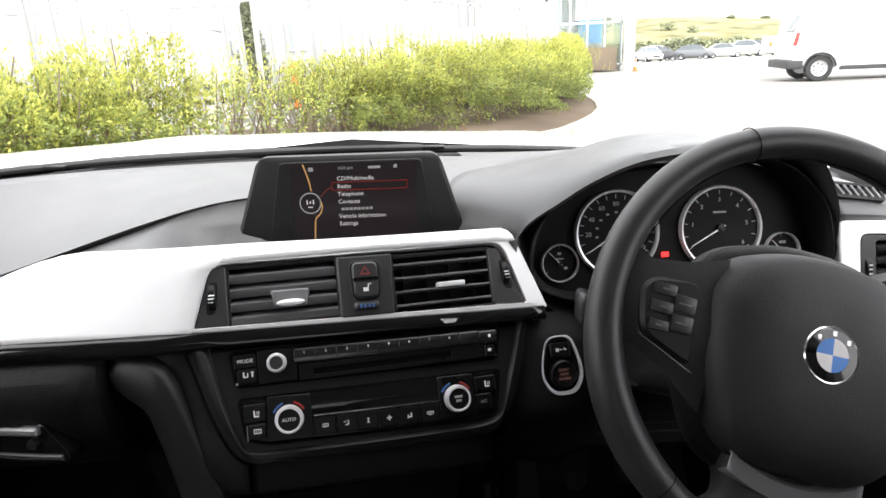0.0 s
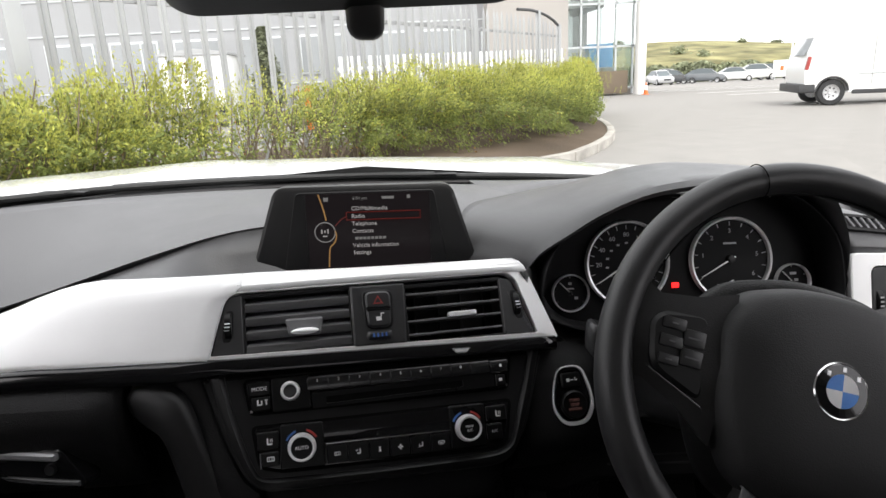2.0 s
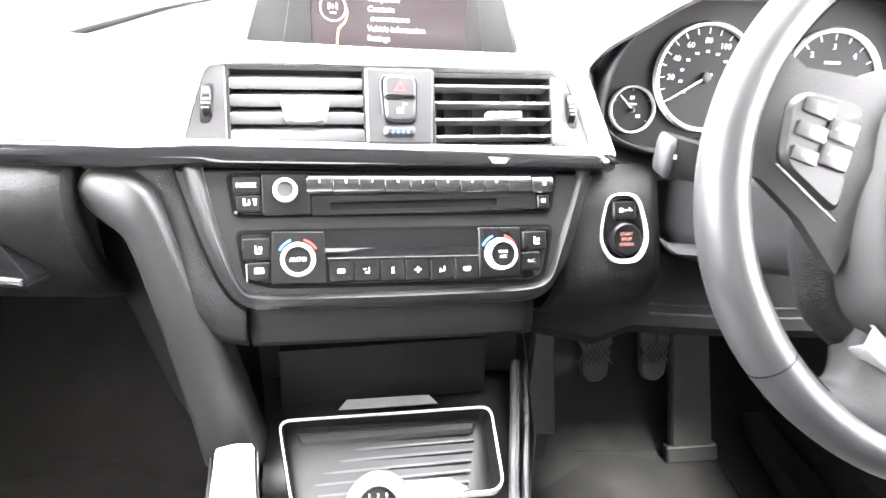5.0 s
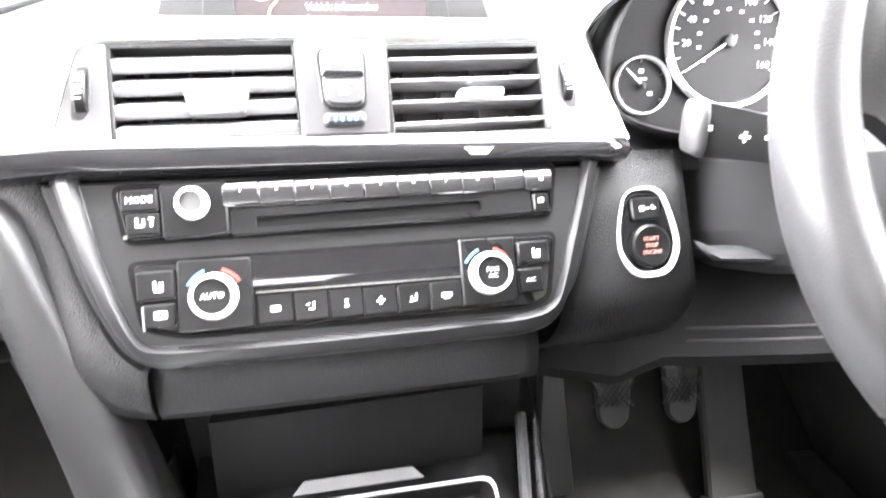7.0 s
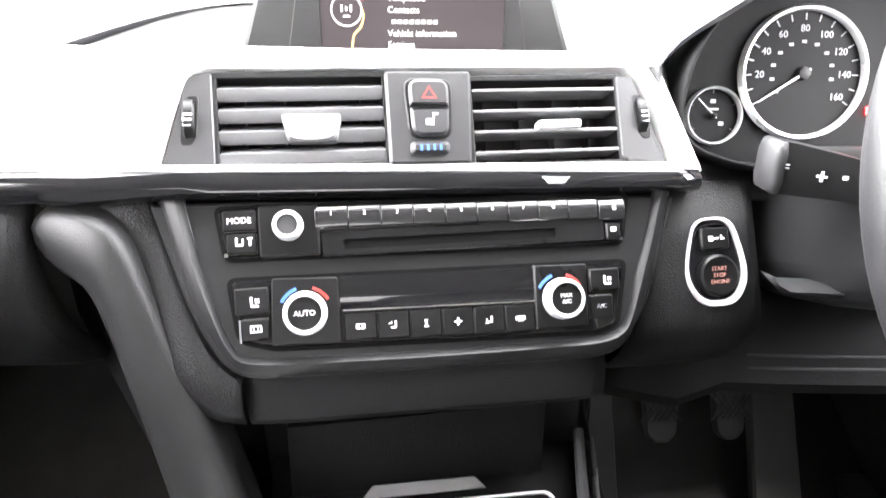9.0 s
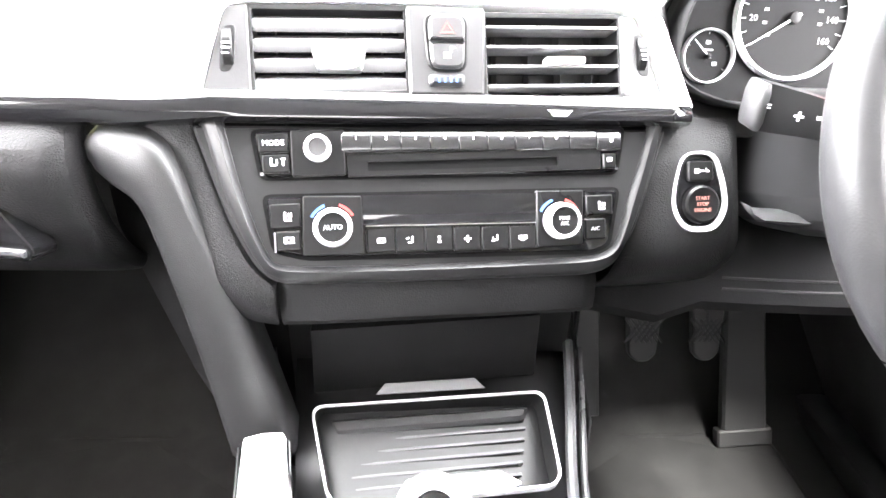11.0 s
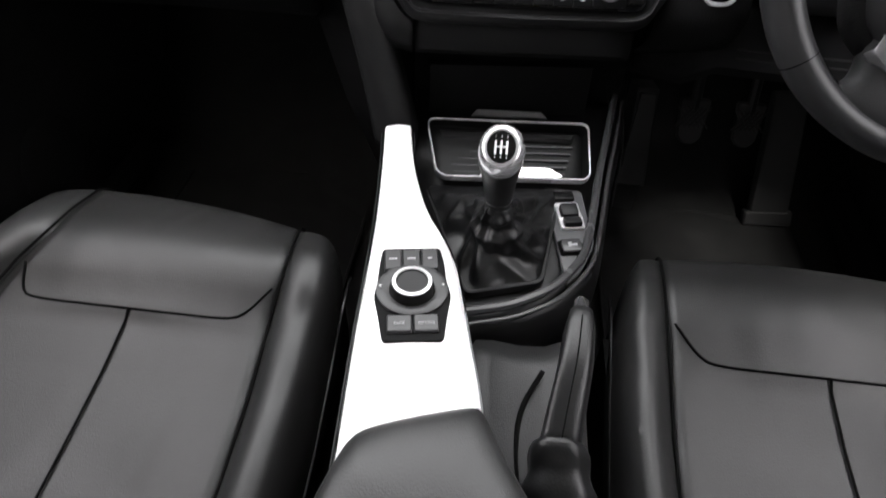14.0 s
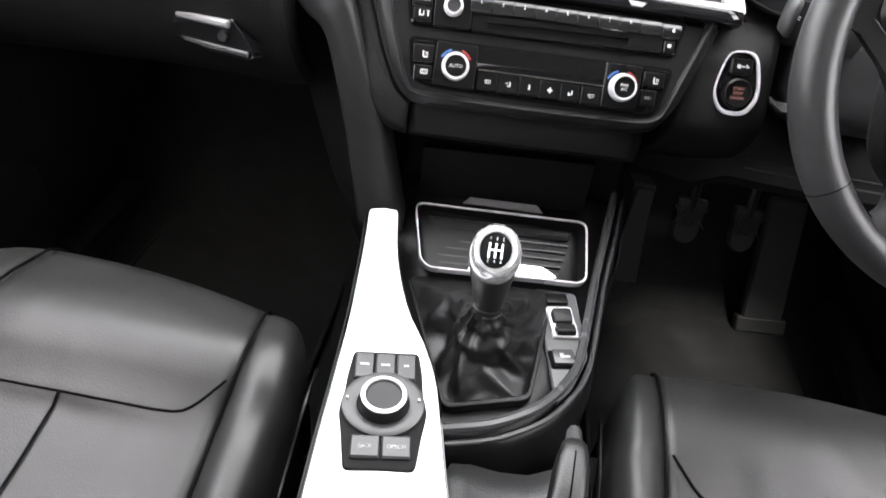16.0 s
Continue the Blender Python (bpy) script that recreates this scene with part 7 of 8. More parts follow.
kerb_line = spline([(-4.2, 1.4), (-2.0, 3.9), (0.0, 6.0), (1.2, 6.75), (1.88, 7.15), (2.43, 7.6), (3.0, 8.45), (3.44, 9.25), (3.86, 10.3), (4.3, 12.0), (4.6, 14.0), (5.0, 17.0)], 22)
bed = []
for p, q in zip(kerb_line, spline([(-7, 4), (-5.2, 6.4), (-3, 9.5), (-1.5, 11.5), (-0.5, 13), (0.5, 14.5), (1.5, 16), (2.2, 17), (2.8, 18), (3.4, 19), (4, 20), (4.6, 21)], 22)):
    bed.append([(p[0], p[1], 0.10), (p[0] * 0.9 + q[0] * 0.1, p[1] * 0.9 + q[1] * 0.1, 0.17), ((p[0] + q[0]) / 2, (p[1] + q[1]) / 2, 0.24), (q[0], q[1], 0.05)])
outside(tagged(part("planting_bed", sheet(bed), SOIL), "bare brown soil of the planting bed", "soil", kind="structure"))
kerb = thing("kerb", "pale concrete kerb stones round the planting bed", "kerb", kind="structure")
stone = box((0.86, 0.13, 0.26), None, 0.018, 2)
stone_ob = part("kerb_stone", stone, KERB, kerb)
for i in range(len(kerb_line) - 1):
    p, q = kerb_line[i], kerb_line[i + 1]
    ob = stone_ob if i == 0 else new("kerb_stone", stone_ob.data)
    ob.parent = kerb
    ln = float(np.hypot(*(q - p)))
    ob.matrix_basis = pose((p[0] + q[0]) / 2, (p[1] + q[1]) / 2, 0.0, 0, 0, math.degrees(math.atan2(q[1] - p[1], q[0] - p[0]))) @ Matrix.Diagonal((ln / 0.875, 1, 1, 1))
outside(kerb)

# Palisade fence.
FP, FD = np.array([-2.9, 5.6]), np.array([0.56, 0.83])
fp = lambda s: FP + FD * s
FA = math.degrees(math.atan2(FD[1], FD[0]))
fence = thing("palisade_fence", "grey galvanised steel palisade fence behind the hedge", "fence")
pale = bmesh.new()
prof = [(-0.050, 0.0), (-0.030, -0.020), (-0.009, -0.005), (0.009, -0.005), (0.030, -0.020), (0.050, 0.0)]
loft([[(x, y, z) for x, y in prof] + [(x, y + 0.004, z) for x, y in prof[::-1]] for z in (0.06, 2.28)], pale)
loft([[(x * k, y * k, z) for x, y in prof] + [(x * k, (y + 0.004) * k, z) for x, y in prof[::-1]] for z, k in ((2.28, 1.0), (2.42, 0.15))], pale)
pale_ob = part("pale", pale, STEEL, fence, smooth=0)
k = 0
for s in np.arange(-6.55, 13.5, 0.245):
    ob = pale_ob if k == 0 else new("pale", pale_ob.data)
    ob.parent = fence
    p = fp(s)
    ob.matrix_basis = pose(p[0], p[1], -0.16 * max(0.0, min(1.0, s - 12.3)), random.uniform(-0.5, 0.5), random.uniform(-0.5, 0.5), FA)
    k += 1
for z in (0.45, 2.0):
    part("rail", loft([[(*(fp(s) + np.array([-FD[1], FD[0]]) * dn), z + dz) for dn, dz in ((0.01, -0.025), (0.01, 0.025), (0.05, 0.025), (0.05, -0.025))] for s in (-6.6, 13.5)]), STEEL, fence)
for s, hgt in ((-6.4, 2.5), (-3.2, 2.5), (-0.2, 2.5), (3.9, 2.5), (8.45, 2.5), (12.0, 2.55), (13.5, 2.3)):
    p = fp(s)
    part("post", box((0.15, 0.09, hgt), pose(p[0], p[1], hgt / 2, 0, 0, FA), 0.006), STEEL, fence)
part("top_rail", tube([(*fp(s), z) for s, z in ((10.7, 2.50), (11.4, 2.53), (12.0, 2.52), (12.6, 2.46), (13.1, 2.37), (13.5, 2.25))], 0.035, 8), DARKP, fence, "dark curved top rail")
outside(fence)

# Hedge.
hedge = thing("hedge", "straggly yellow-green hedge along the fence", "hedge", kind="stuff")
rng = np.random.default_rng(5)
HP = FP + np.array([FD[1], -FD[0]]) * 1.15
dens = lambda s: np.where((s > 0.3) & (s < 2.4), 0.13, 1.0) * np.where(s < -4.5, 0.9, 1.0)
htop = lambda s: 1.30 - 0.11 * np.clip((s + 1) / 3, 0, 1) + 0.10 * np.sin(s * 1.7) + 0.07 * np.sin(s * 4.3 + 1) - np.where((s > 0.2) & (s < 2.3), 0.18, 0.0)


def hedge_points(n, shell):
    s = rng.uniform(-6.5, 13.0, n * 2)
    s = s[rng.uniform(size=len(s)) < dens(s)][:n]
    m = len(s)
    ang = rng.uniform(-1.2, math.pi + 0.85, m)
    clump = 0.76 + 0.44 * np.sin(s * 6.1 + 4 * ang) * np.sin(s * 3.3 - 2 * ang) + 0.24 * np.sin(s * 15 + ang * 7) * np.sin(s * 11 - ang * 9)
    rad = (1 - rng.exponential(0.10 if shell else 0.30, m).clip(0, 0.9)) * clump.clip(0.45, 1.12)
    endk = np.clip((13.0 - s) / 0.9, 0.05, 1) ** 0.5
    shift = 0.40 * np.clip((s - 3) / 2, 0, 1) * np.clip((13.0 - s) / 3, 0, 1)
    off = shift + np.sign(np.cos(ang)) * np.abs(np.cos(ang)) ** 0.42 * (0.70 + np.where(np.cos(ang) > 0, 0.62, 0.1) * np.clip((s - 3) / 2.5, 0, 1) * np.clip((12.6 - s) / 3.2, 0.1, 1)) * rad * endk
    off = np.where(off > 0, off * np.clip(3.60 - 0.268 * s, 0.42, 1.72) / 1.72, off)
    h = 0.66 + np.sin(ang) * np.where(np.sin(ang) > 0, htop(s) - 0.66, 0.60) * rad * endk
    p = HP[None] + FD[None] * s[:, None] + np.array([FD[1], -FD[0]])[None] * off[:, None]
    nrm = np.stack([FD[1] * np.cos(ang), -FD[0] * np.cos(ang), np.sin(ang)], 1)
    return np.column_stack([p, h]), nrm, ang


pts, nrm, ang = hedge_points(330000, True)
along = (pts[:, :2] - HP) @ FD
lowcut = rng.uniform(size=len(pts)) < np.clip((pts[:, 2] - 0.22) / 0.52 + np.clip((along - 5.5) / 2, 0, 1), 0.10, 1.0)
pts, nrm = pts[lowcut], nrm[lowcut]
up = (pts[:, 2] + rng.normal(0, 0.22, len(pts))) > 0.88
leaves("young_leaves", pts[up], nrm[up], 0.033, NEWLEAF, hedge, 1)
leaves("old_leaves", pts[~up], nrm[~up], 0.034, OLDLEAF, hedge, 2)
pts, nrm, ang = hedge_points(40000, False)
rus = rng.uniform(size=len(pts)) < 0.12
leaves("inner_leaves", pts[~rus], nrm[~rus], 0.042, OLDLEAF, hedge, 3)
leaves("russet_leaves", pts[rus], nrm[rus], 0.034, DEADLEAF, hedge, 4)
# Young shoots that stand out of the top.
sh_p, sh_n = [], []
for k in range(1200):
    s = rng.uniform(-6.4, 12.4)
    o = rng.normal(0, 0.36)
    p0 = HP + FD * s + np.array([FD[1], -FD[0]]) * o
    z0 = float(htop(np.array(s))) * (0.96 - 0.5 * min(1, abs(o) / 0.8) ** 2)
    ln = rng.uniform(0.10, 0.36)
    lean = rng.normal(0, 0.3, 2)
    for q in np.linspace(0, 1, 9):
        sh_p.append((p0[0] + lean[0] * ln * q, p0[1] + lean[1] * ln * q, z0 - 0.08 + ln * q))
        sh_n.append((lean[0], lean[1], 1.0))
sh_p = np.array(sh_p) + rng.normal(0, 0.010, (len(sh_p), 3))
leaves("shoot_leaves", sh_p, np.array(sh_n), 0.030, NEWLEAF, hedge, 6)
# Feathery sprays that rise out of the hedge's face.
base, out, ang = hedge_points(6500, True)
keep = base[:, 2] > 0.35
base, out = base[keep], out[keep]
ln = rng.uniform(0.12, 0.34, len(base))
lean = out * np.array([0.30, 0.30, 0.0]) + rng.normal(0, 0.16, base.shape)
steps = np.linspace(0, 1, 12)
spray = base[:, None] + (lean[:, None] * (steps ** 1.4)[None, :, None] + np.array([0, 0, 1.0]) * (steps - 0.3)[None, :, None]) * ln[:, None, None]
spray = spray + rng.normal(0, 0.009, spray.shape)
aim = np.repeat(lean * 0.5 + np.array([0, 0, 1.0]), 12, axis=0)
spray = spray.reshape(-1, 3)
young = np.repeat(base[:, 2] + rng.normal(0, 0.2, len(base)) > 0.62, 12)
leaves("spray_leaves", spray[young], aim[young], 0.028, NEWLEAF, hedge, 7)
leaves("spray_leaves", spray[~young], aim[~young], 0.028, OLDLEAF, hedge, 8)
bm = bmesh.new()
for k in range(620):
    s = rng.uniform(-6.5, 12.6)
    p0 = HP + FD * s + rng.normal(0, 0.10, 2)
    h = float(htop(np.array(s))) * rng.uniform(0.6, 1.05)
    lean = rng.normal(0, 0.22, 2)
    tube([(p0[0], p0[1], 0.12), (p0[0] + lean[0] * 0.4, p0[1] + lean[1] * 0.4, h * 0.5), (p0[0] + lean[0], p0[1] + lean[1], h)], [0.016, 0.010, 0.004], 5, bm=bm)
tw = part("twigs", bm, TWIG, hedge, "bare brown stems")
tw["kind"] = "stuff"
outside(hedge)

# Two-storey building behind the fence.
bld = thing("office_building", "long pale clad two-storey office building", "building")
part("wall", box((36, 9, 8.5), T((-11, 31.5, 4.25))), CLAD, bld, "pale panelled wall")
part("roof", box((36.6, 9.6, 0.35), T((-11, 31.5, 8.65)), 0.05), FRAME, bld, "flat roof edge")
for z in (1.1, 3.3, 4.6, 6.9):
    part("cladding_joint", box((36, 0.05, 0.05), T((-11, 26.99, z))), FRAME, bld)
for i in range(14):
    for z in (2.2, 5.75):
        x = -27.5 + 2.5 * i
        w = part("window", box((1.9, 0.16, 1.55), T((x, 26.97, z)), 0.02), FRAME, bld, "framed window")
        part("pane", box((1.74, 0.06, 1.39), T((x, 26.88, z))), BPANE, w)
        part("glazing_bar", box((0.06, 0.08, 1.39), T((x + 0.3, 26.86, z))), FRAME, w)
outside(bld)
wallb = thing("gable_building", "beige rendered building with a plain gable wall", "building")
part("wall", box((3.3, 14, 9), T((5.85, 33, 4.5))), WALLB, wallb)
part("roof", box((3.5, 14.2, 0.3), T((5.85, 33, 9.1)), 0.04), FRAME, wallb)
outside(wallb)

# Glass showroom.
show = thing("glass_showroom", "tall glass showroom with white steel columns", "building")
part("roof", box((6.0, 16, 0.6), T((11.2, 39.5, 8.6)), 0.05), FRAME, show, "flat white roof")
part("floor_plate", box((3.5, 15, 0.3), T((10.4, 39.5, 0.15))), KERB, show)
part("back_wall", box((3.6, 0.2, 8.4), T((10.4, 40.0, 4.2))), INNER, show)
part("upper_floor", box((2.1, 7.6, 0.35), T((9.6, 36.0, 4.45)), 0.02), INNER, show, "upper floor slab")
for x, y in ((9.2, 33.6), (11.2, 34.6), (10.3, 37.0)):
    part("inner_column", revolve([(0.13, 0.3), (0.13, 8.3)], T((x, y, 0)), 14), FRAME, show, "slim steel column")
for z in (2.35, 6.5):
    part("inner_beam", box((3.4, 0.12, 0.22), T((10.3, 35.2, z))), FRAME, show)
part("counter", box((1.3, 0.8, 1.2), T((11.0, 34.0, 2.0)), 0.03), BLUEC, show, "blue display counter")
part("counter_plinth", box((1.4, 0.9, 1.1), T((11.0, 34.0, 0.85)), 0.03), INNER, show)
part("stair_panel", box((0.12, 3.0, 1.0), T((9.9, 35.0, 5.2)) @ Matrix.Rotation(radians(20), 4, "X"), 0.02), PANE, show)
for i in range(4):
    for j in range(4):
        part("pane", box((0.84, 0.05, 1.95), T((8.95 + 0.90 * i, 32.0, 1.35 + 2.05 * j))), TEAL, show, "tinted glass pane")
for i in range(6):
    for j in range(4):
        part("pane", box((0.05, 1.2, 1.95), T((12.15, 32.7 + 1.25 * i, 1.35 + 2.05 * j))), TEAL, show, "tinted glass pane")
for i in range(5):
    part("mullion", box((0.09, 0.14, 8.3), T((8.50 + 0.90 * i, 31.98, 4.2))), FRAME, show)
for j in range(5):
    part("transom", box((3.7, 0.12, 0.10), T((10.35, 31.97, 0.34 + 2.05 * j))), FRAME, show)
part("column", revolve([(0.28, 0), (0.28, 8.6)], T((12.25, 31.3, 0)), 20), VANW, show, "white round column")
part("hoarding", box((3.0, 0.08, 1.1), T((10.2, 31.5, 0.65))), TWIG, show, "brown timber screen")
show.matrix_world = W @ pose(0.42, 0, -0.27)


def wheel_of(parent, m, r, w):
    t = part("wheel", revolve([(r * 0.6, -w / 2), (r * 0.93, -w / 2), (r, -w * 0.36), (r, w * 0.36), (r * 0.93, w / 2), (r * 0.6, w / 2)], m, 28), TYRE, parent, "black tyre")
    part("rim", revolve([(0, w * 0.30), (r * 0.16, w * 0.32), (r * 0.22, w * 0.2), (r * 0.48, w * 0.24), (r * 0.62, w * 0.46), (r * 0.64, -w * 0.4), (0, -w * 0.4)], m, 28), ALLOY, t, "silver rim")
    for k in range(7):
        a = 2 * math.pi * k / 7
        part("rim_slot", box((r * 0.14, r * 0.10, 0.02), m @ Matrix.Rotation(a, 4, "Z") @ T((r * 0.36, 0, w * 0.235)), 0.004), DARKP, t)


# White van, side on.
van = thing("white_van", "white panel van parked side on", "van")
VB = [(-0.70, 0.62), (-0.73, 0.95), (-0.62, 1.50), (-0.46, 1.93), (-0.30, 2.00), (2.6, 2.03), (3.1, 1.95), (3.75, 1.35), (4.25, 1.18), (4.35, 0.75), (4.30, 0.42), (0.40, 0.36), (0.36, 0.62), (0.20, 0.76), (-0.20, 0.76), (-0.36, 0.62), (-0.40, 0.40), (-0.68, 0.42)]
side = lambda y, k: [(x, y, 0.36 + (z - 0.36) * k) for x, z in VB]
part("body", loft([side(0.0, 0.97), side(0.05, 1.0), side(1.85, 1.0), side(1.90, 0.97)]), VANW, van, "white body", smooth=40)
part("rear_bumper", box((0.44, 1.93, 0.24), T((-0.64, 0.95, 0.48)), 0.05), DARKP, van, "dark bumper")
part("side_strip", box((2.7, 0.03, 0.07), T((1.95, -0.005, 0.86)), 0.01), FRAME, van)
part("sill", box((3.2, 0.06, 0.12), T((2.1, 0.02, 0.36)), 0.02), DARKP, van)
part("tail_lamp", box((0.09, 0.10, 0.36), T((-0.655, 0.03, 1.16)) @ Matrix.Rotation(radians(10), 4, "Y"), 0.02), LAMPR, van, "red tail lamp")
# Pale pane colour stands in for the reflection in this window.
part("rear_window", box((0.03, 1.3, 0.55), T((-0.575, 0.95, 1.62)) @ Matrix.Rotation(radians(24), 4, "Y"), 0.01), BPANE, van)
part("cab_window", box((0.85, 0.03, 0.50), T((2.95, 0.005, 1.55)), 0.05), PANE, van)
part("door_seam", box((0.008, 0.02, 1.35), T((0.95, 0.0, 1.2))), DARKP, van)
for x in (0.0, 3.35):
    part("arch_lip", tube([(x + 0.41 * math.cos(a), 0.0, 0.36 + 0.41 * math.sin(a)) for a in np.linspace(0.1, math.pi - 0.1, 15)], 0.028, 6), DARKP, van, "dark plastic arch lip")
    wheel_of(van, mat3((x, 0.14, 0.355), (1, 0, 0), (0, 0, 1), (0, -1, 0)), 0.355, 0.22)
    wheel_of(van, mat3((x, 1.76, 0.355), (1, 0, 0), (0, 0, -1), (0, 1, 0)), 0.355, 0.22)
van.matrix_world = W @ pose(10.72, 14.35, 0.0, 0, 0, -18) @ Matrix.Scale(0.87, 4)


def parked_car(paint, label):
    e = thing("parked_car", label, "car", "parked cars in the yard")
    sec = []
    for y, w, z0, z1 in ((-2.1, 0.70, 0.40, 0.66), (-2.0, 0.82, 0.28, 0.80), (-1.2, 0.88, 0.24, 0.95), (-0.6, 0.89, 0.24, 0.98), (0.9, 0.89, 0.24, 0.98), (1.7, 0.87, 0.24, 0.98), (2.05, 0.82, 0.30, 0.92), (2.15, 0.74, 0.40, 0.80)):
        sec.append([(-w, y, z0 + 0.1), (-w * 0.9, y, z0), (w * 0.9, y, z0), (w, y, z0 + 0.1), (w, y, z1 - 0.12), (w * 0.9, y, z1), (-w * 0.9, y, z1), (-w, y, z1 - 0.12)])
    part("body", loft(sec), paint, e, smooth=40)
    sec = []
    for y, w, z1 in ((-1.25, 0.72, 0.96), (-0.45, 0.66, 1.42), (0.2, 0.64, 1.47), (0.9, 0.63, 1.44), (1.75, 0.70, 0.98)):
        sec.append([(-0.80, y, 0.93), (0.80, y, 0.93), (w, y, z1), (-w, y, z1)])
    part("cabin_glass", loft(sec), PANE, e, "dark windows", smooth=0)
    sec = [[(-w, y, z), (w, y, z), (w, y, z + 0.03), (-w, y, z + 0.03)] for y, w, z in ((-0.50, 0.655, 1.41), (0.2, 0.65, 1.46), (0.95, 0.64, 1.43))]
    part("roof", loft(sec), paint, e)
    for s in (-1, 1):
        part("pillar", tube([(s * 0.74, -1.20, 0.97), (s * 0.66, -0.48, 1.41)], 0.035, 6), paint, e)
        part("headlight", box((0.30, 0.08, 0.12), T((s * 0.62, -2.03, 0.68)), 0.02), FRAME, e, "clear headlight")
        part("mirror", box((0.16, 0.09, 0.11), T((s * 0.98, -0.75, 1.02)), 0.03), paint, e)
        for y in (-1.30, 1.30):
            wheel_of(e, mat3((s * 0.80, y, 0.31), (0, 1, 0), (0, 0, 1), (s, 0, 0)), 0.31, 0.20)
    part("grille", box((0.80, 0.05, 0.16), T((0, -2.10, 0.56)), 0.02), DARKP, e)
    return e


labels = ["silver small car parked in the yard", "black car parked in a row", "white car parked in a row", "dark grey car parked in a row", "dark blue car parked in a row"]
kinds = [parked_car(m, l) for m, l in zip(CARPAINT, labels)]
spots = [(32.5, 75.0, 0, 0), (35.0, 77.0, 1, 62), (38.2, 75.0, 3, 58), (42.2, 75.5, 2, 72), (45.6, 76.5, 2, 70), (48.6, 78.0, 1, 65), (42.0, 84.0, 4, 60), (50.0, 71.0, 2, 40), (53.0, 70.0, 0, 30), (37.0, 83.0, 2, 60)]
used = set()
for x, y, i, a in spots:
    m = W @ pose(x, y, fall(y), 0, 0, a) @ Matrix.Diagonal((1.06, 1.06, 1.16, 1))
    if i in used:
        copy_thing(kinds[i], m)
    else:
        kinds[i].matrix_world = m
        used.add(i)

# Box lorry, conifer and white fence beyond the palisade.
lor = thing("box_lorry", "white box lorry seen from behind", "lorry")
part("body", box((1.80, 2.9, 1.42), T((0, 1.45, 1.27)), 0.03), VANW, lor, "white box body")
part("roof_cap", loft([[(-0.94, y, 1.98), (0.94, y, 1.98), (0.94, y, 2.04), (0.0, y, 2.16), (-0.94, y, 2.04)] for y in (-0.06, 2.96)]), STEEL, lor, "grey pitched roof")
part("chassis", box((1.6, 4.6, 0.2), T((0, 2.3, 0.50)), 0.02), DARKP, lor)
part("cab", loft([[(-0.85, y, 0.55), (0.85, y, 0.55), (w, y, z), (-w, y, z)] for y, w, z in ((2.95, 0.8, 1.9), (3.7, 0.78, 1.9), (4.3, 0.76, 1.25), (4.6, 0.76, 1.1))]), VANW, lor)
for s in (-1, 1):
    part("side_window", box((0.02, 0.6, 0.45), T((s * 0.83, 3.4, 1.55)), 0.005), PANE, lor)
    part("door_hinge", box((0.05, 0.04, 1.2), T((s * 0.86, -0.01, 1.27))), FRAME, lor)
    for y in (0.7, 3.7):
        wheel_of(lor, mat3((s * 0.78, y, 0.36), (0, 1, 0), (0, 0, 1), (s, 0, 0)), 0.36, 0.22)
lor.matrix_world = W @ pose(-5.2, 18.0, 0.0, 0, 0, 3)
con_tree = thing("conifer", "slim dark green conifer behind the fence", "tree")
part("trunk", tube([(0, 0, 0), (0.02, 0, 1.5), (0, 0, 3.6)], [0.10, 0.07, 0.02], 8), TWIG, con_tree)
for k in range(26):
    z = 0.6 + 0.11 * k
    a = k * 2.4
    part("limb", tube([(0, 0, z), (0.35 * (1 - k / 30) * math.cos(a), 0.35 * (1 - k / 30) * math.sin(a), z + 0.12)], [0.02, 0.006], 5), TWIG, con_tree)
z = rng.uniform(0.4, 3.9, 9000)
a = rng.uniform(0, 2 * math.pi, 9000)
r = (0.52 * (1 - z / 4.2) ** 0.6) * rng.uniform(0.25, 1.0, 9000) ** 0.5 * (0.85 + 0.25 * np.sin(5 * a + z * 6))
leaves("crown", np.column_stack([r * np.cos(a), r * np.sin(a), z]), np.column_stack([np.cos(a), np.sin(a), 0.3 + 0 * a]), 0.10, BUSH, con_tree, 9)
con_tree.matrix_world = W @ pose(-4.0, 22.0, 0.0) @ Matrix.Diagonal((1.25, 1.25, 0.76, 1))
wf = thing("white_fence", "white upright boards of a fence in the yard behind", "fence")
wp = part("board", box((0.12, 0.03, 1.9), None, 0.01), VANW, wf)
for k in range(44):
    ob = wp if k == 0 else new("board", wp.data)
    ob.parent = wf
    ob.matrix_basis = pose(-1.9 + 0.20 * k, 22.0 + 0.05 * k, 0.95)
part("rail", box((9.2, 0.05, 0.1), pose(2.4, 23.2, 1.5, 0, 0, 14)), VANW, wf)
outside(wf)
bar = thing("orange_barrier", "orange plastic barrier in the yard behind", "barrier")
part("panel", box((0.42, 0.12, 0.50), T((0, 0, 0.80)), 0.03), ORANGEP, bar)
part("foot", box((0.3, 0.5, 0.56), T((0, 0, 0.28)), 0.03), ORANGEP, bar)
bar.matrix_world = W @ pose(-1.9, 15.5, 0.0)

# Traffic cone at the showroom's corner.
cone = thing("traffic_cone", "orange and white traffic cone beside the showroom column", "traffic cone")
part("foot", box((0.36, 0.36, 0.04), T((0, 0, 0.02)), 0.01), ORANGEP, cone)
part("body", revolve([(0.14, 0.04), (0.105, 0.28), (0.055, 0.62), (0.03, 0.72), (0, 0.72)], None, 20), ORANGEP, cone)
part("sleeve", revolve([(0.1095, 0.27), (0.111, 0.28), (0.069, 0.55), (0.066, 0.55)], None, 20), VANW, cone, "white reflective sleeve")
cone.matrix_world = W @ pose(12.32, 29.6, fall(29.6)) @ Matrix.Scale(0.8, 4)

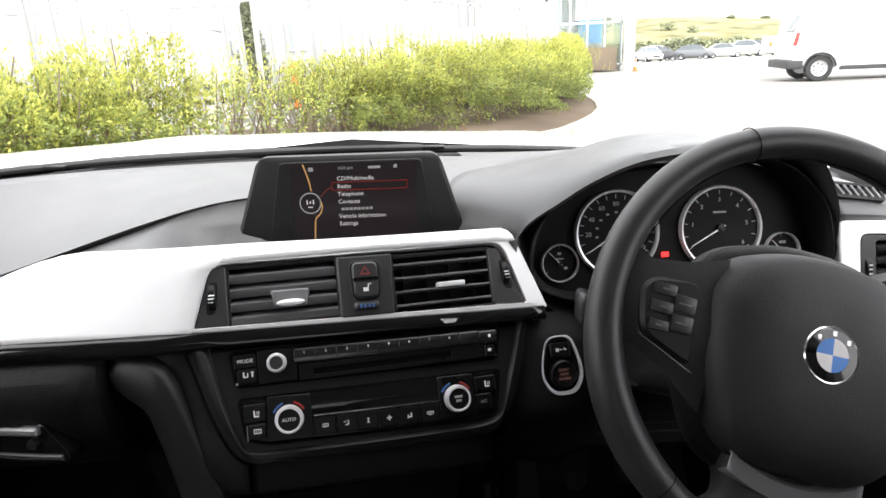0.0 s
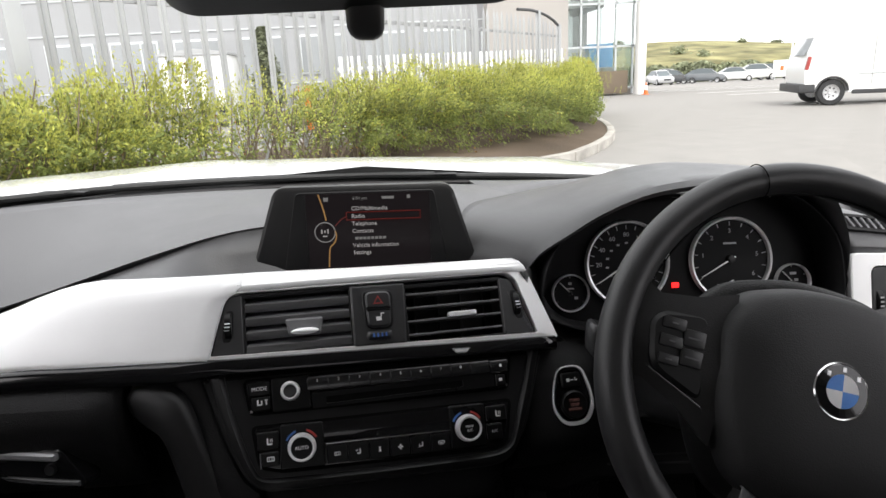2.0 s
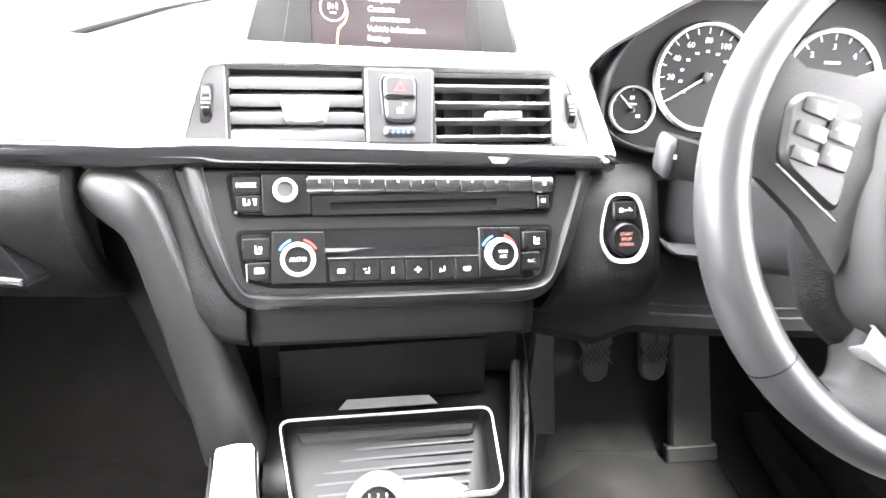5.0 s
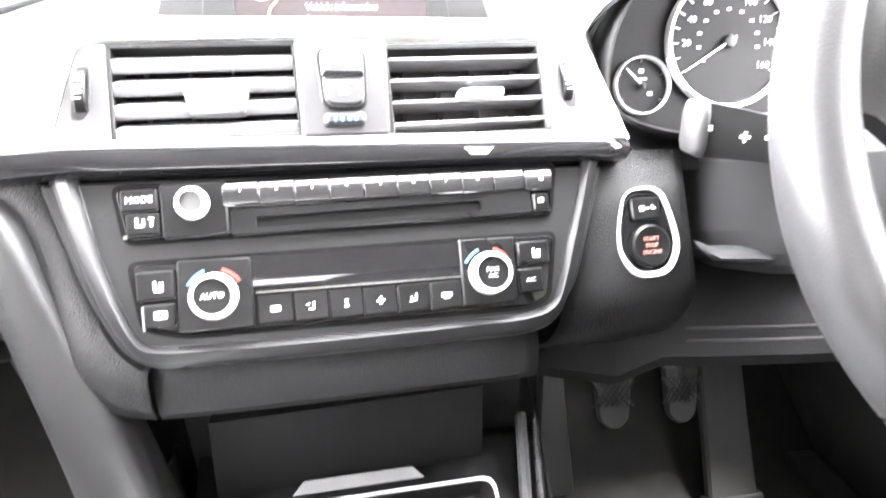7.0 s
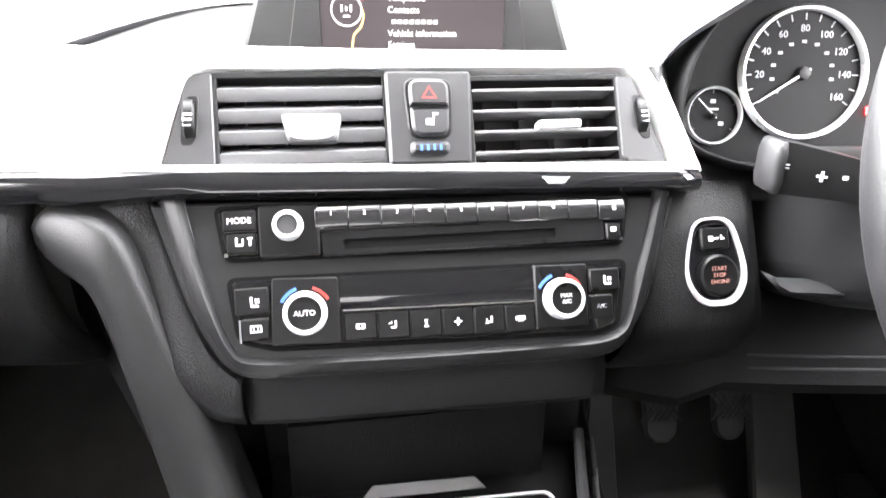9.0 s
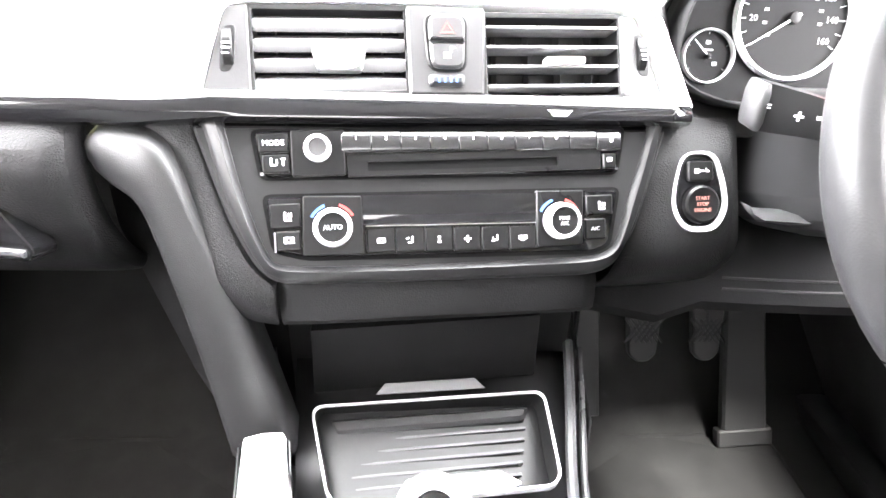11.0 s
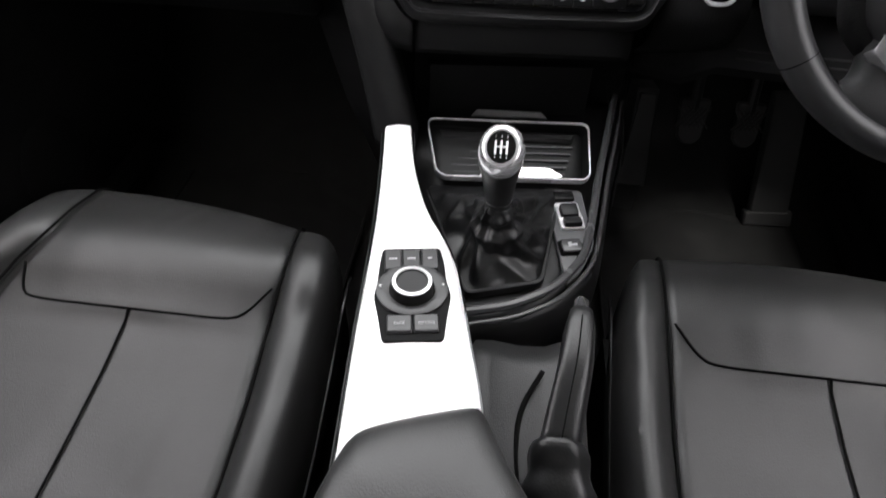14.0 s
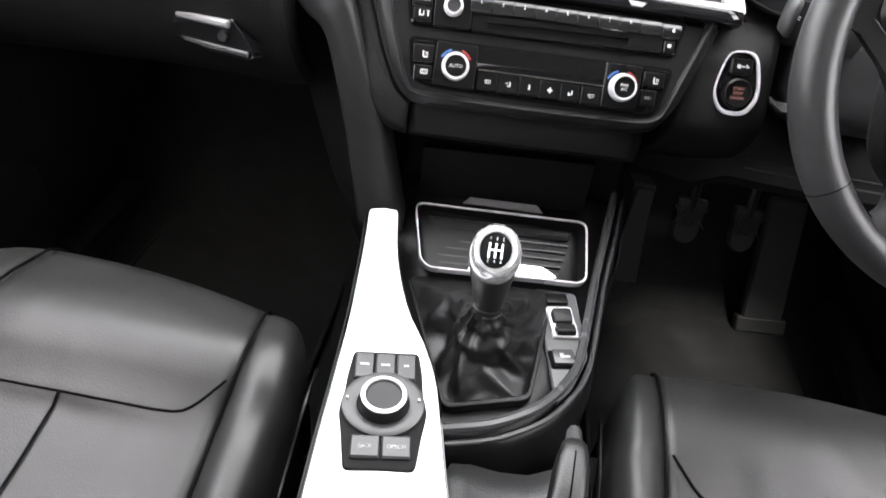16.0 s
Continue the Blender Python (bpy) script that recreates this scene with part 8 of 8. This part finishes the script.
# Bay lines.
for x0, y0, x1, y1 in ((10.4, 15.7, 12.4, 13.7), (10.9, 14.9, 18.0, 10.6), (12.0, 21.5, 20.0, 20.6), (13.2, 26.2, 22.0, 25.4), (15.0, 33.5, 24.0, 32.5), (14.4, 38.0, 24.5, 37.0)):
    ln = math.hypot(x1 - x0, y1 - y0)
    ob = part("bay_line", box((ln, 0.10, 0.006), None), LINE)
    ob.matrix_world = W @ pose((x0 + x1) / 2, (y0 + y1) / 2, 0.006 + fall((y0 + y1) / 2) + 0.015 * (y0 > 20), 0, 0, math.degrees(math.atan2(y1 - y0, x1 - x0)))
    tagged(ob, "white painted bay line on asphalt", "road marking", kind="structure")
for x, y, h in ((49.5, 76.0, 5.6), (53.0, 74.0, 5.4)):
    e = thing("banner_post", "slim white banner post in the car park", "post", "banner posts")
    part("pole", revolve([(0.12, 0), (0.10, h), (0, h + 0.05)], None, 12), VANW, e)
    part("base", revolve([(0.25, 0), (0.25, 0.12), (0.1, 0.16)], None, 12), KERB, e)
    e.matrix_world = W @ pose(x, y, fall(y))
sgn = thing("notice_board", "white notice board among the cars", "sign")
part("board", box((1.9, 0.1, 1.9), T((0, 0, 1.25)), 0.02), VANW, sgn)
part("emblem", box((0.35, 0.04, 0.5), T((0, -0.06, 1.3)), 0.01), ORANGEP, sgn)
part("leg", box((0.08, 0.08, 0.5), T((-0.7, 0, 0.2))), FRAME, sgn)
part("leg", box((0.08, 0.08, 0.5), T((0.7, 0, 0.2))), FRAME, sgn)
sgn.matrix_world = W @ pose(46.5, 73.0, fall(73), 0, 0, -20)

# Hill and bushes in the distance.
rows = []
for j in range(14):
    t = j / 13
    rows.append([(x, 100 + 90 * t, (-3.5 if j == 0 else -0.3) + (6.2 + 1.2 * math.sin(x * 0.03) + 0.6 * math.sin(x * 0.11)) * min(1, t * 1.7) ** 0.8 * (1 - 0.25 * t)) for x in np.linspace(-60, 260, 60)])
outside(tagged(part("hill", sheet(rows), GRASS), "low yellow-green hill behind the car park", "hill", kind="structure"))
fb = thing("hedgerow", "green hedgerow below the hill, paled for haze", "hedgerow", kind="stuff")
n = 70000
x = rng.uniform(10, 200, n)
z = rng.uniform(0, 1, n) ** 0.8 * (3.1 + 0.5 * np.sin(x * 0.5) * np.sin(x * 0.23) + 0.35 * np.sin(x * 1.7))
leaves("crowns", np.column_stack([x, 97 + rng.uniform(-1.5, 1.5, n), z * 0.85 - 1.9]), np.tile([0.0, -1.0, 0.3], (n, 1)), 0.6, BUSH, fb, 11)
tr = rng.uniform(20, 230, 34)
pts = []
for q in tr:
    y = rng.uniform(108, 150)
    t = (y - 100) / 90
    hh = rng.uniform(0.4, 1.0)
    p = rng.normal(size=(500, 3)) * np.array([hh * 0.5, 0.6, hh * 0.4]) + rng.normal(size=(5, 3))[rng.integers(0, 5, 500)] * np.array([hh * 0.8, 0.3, hh * 0.35])
    pts.append(p + np.array([q, y, -0.3 + (6.2 + 1.2 * math.sin(q * 0.03) + 0.6 * math.sin(q * 0.11)) * min(1, t * 1.7) ** 0.8 * (1 - 0.25 * t) + hh * 0.4]))
pts = np.concatenate(pts)
leaves("far_crowns", pts, np.tile([0.0, -1.0, 0.3], (len(pts), 1)), 0.4, BUSH, fb, 12)
bm = bmesh.new()
for q in np.arange(12, 200, 4.0):
    tube([(q, 97.2, -2.0), (q + 0.2, 97.2, 0.8)], [0.15, 0.06], 5, bm=bm)
st = part("stems", bm, TWIG, fb)
st["kind"] = "stuff"
outside(fb)
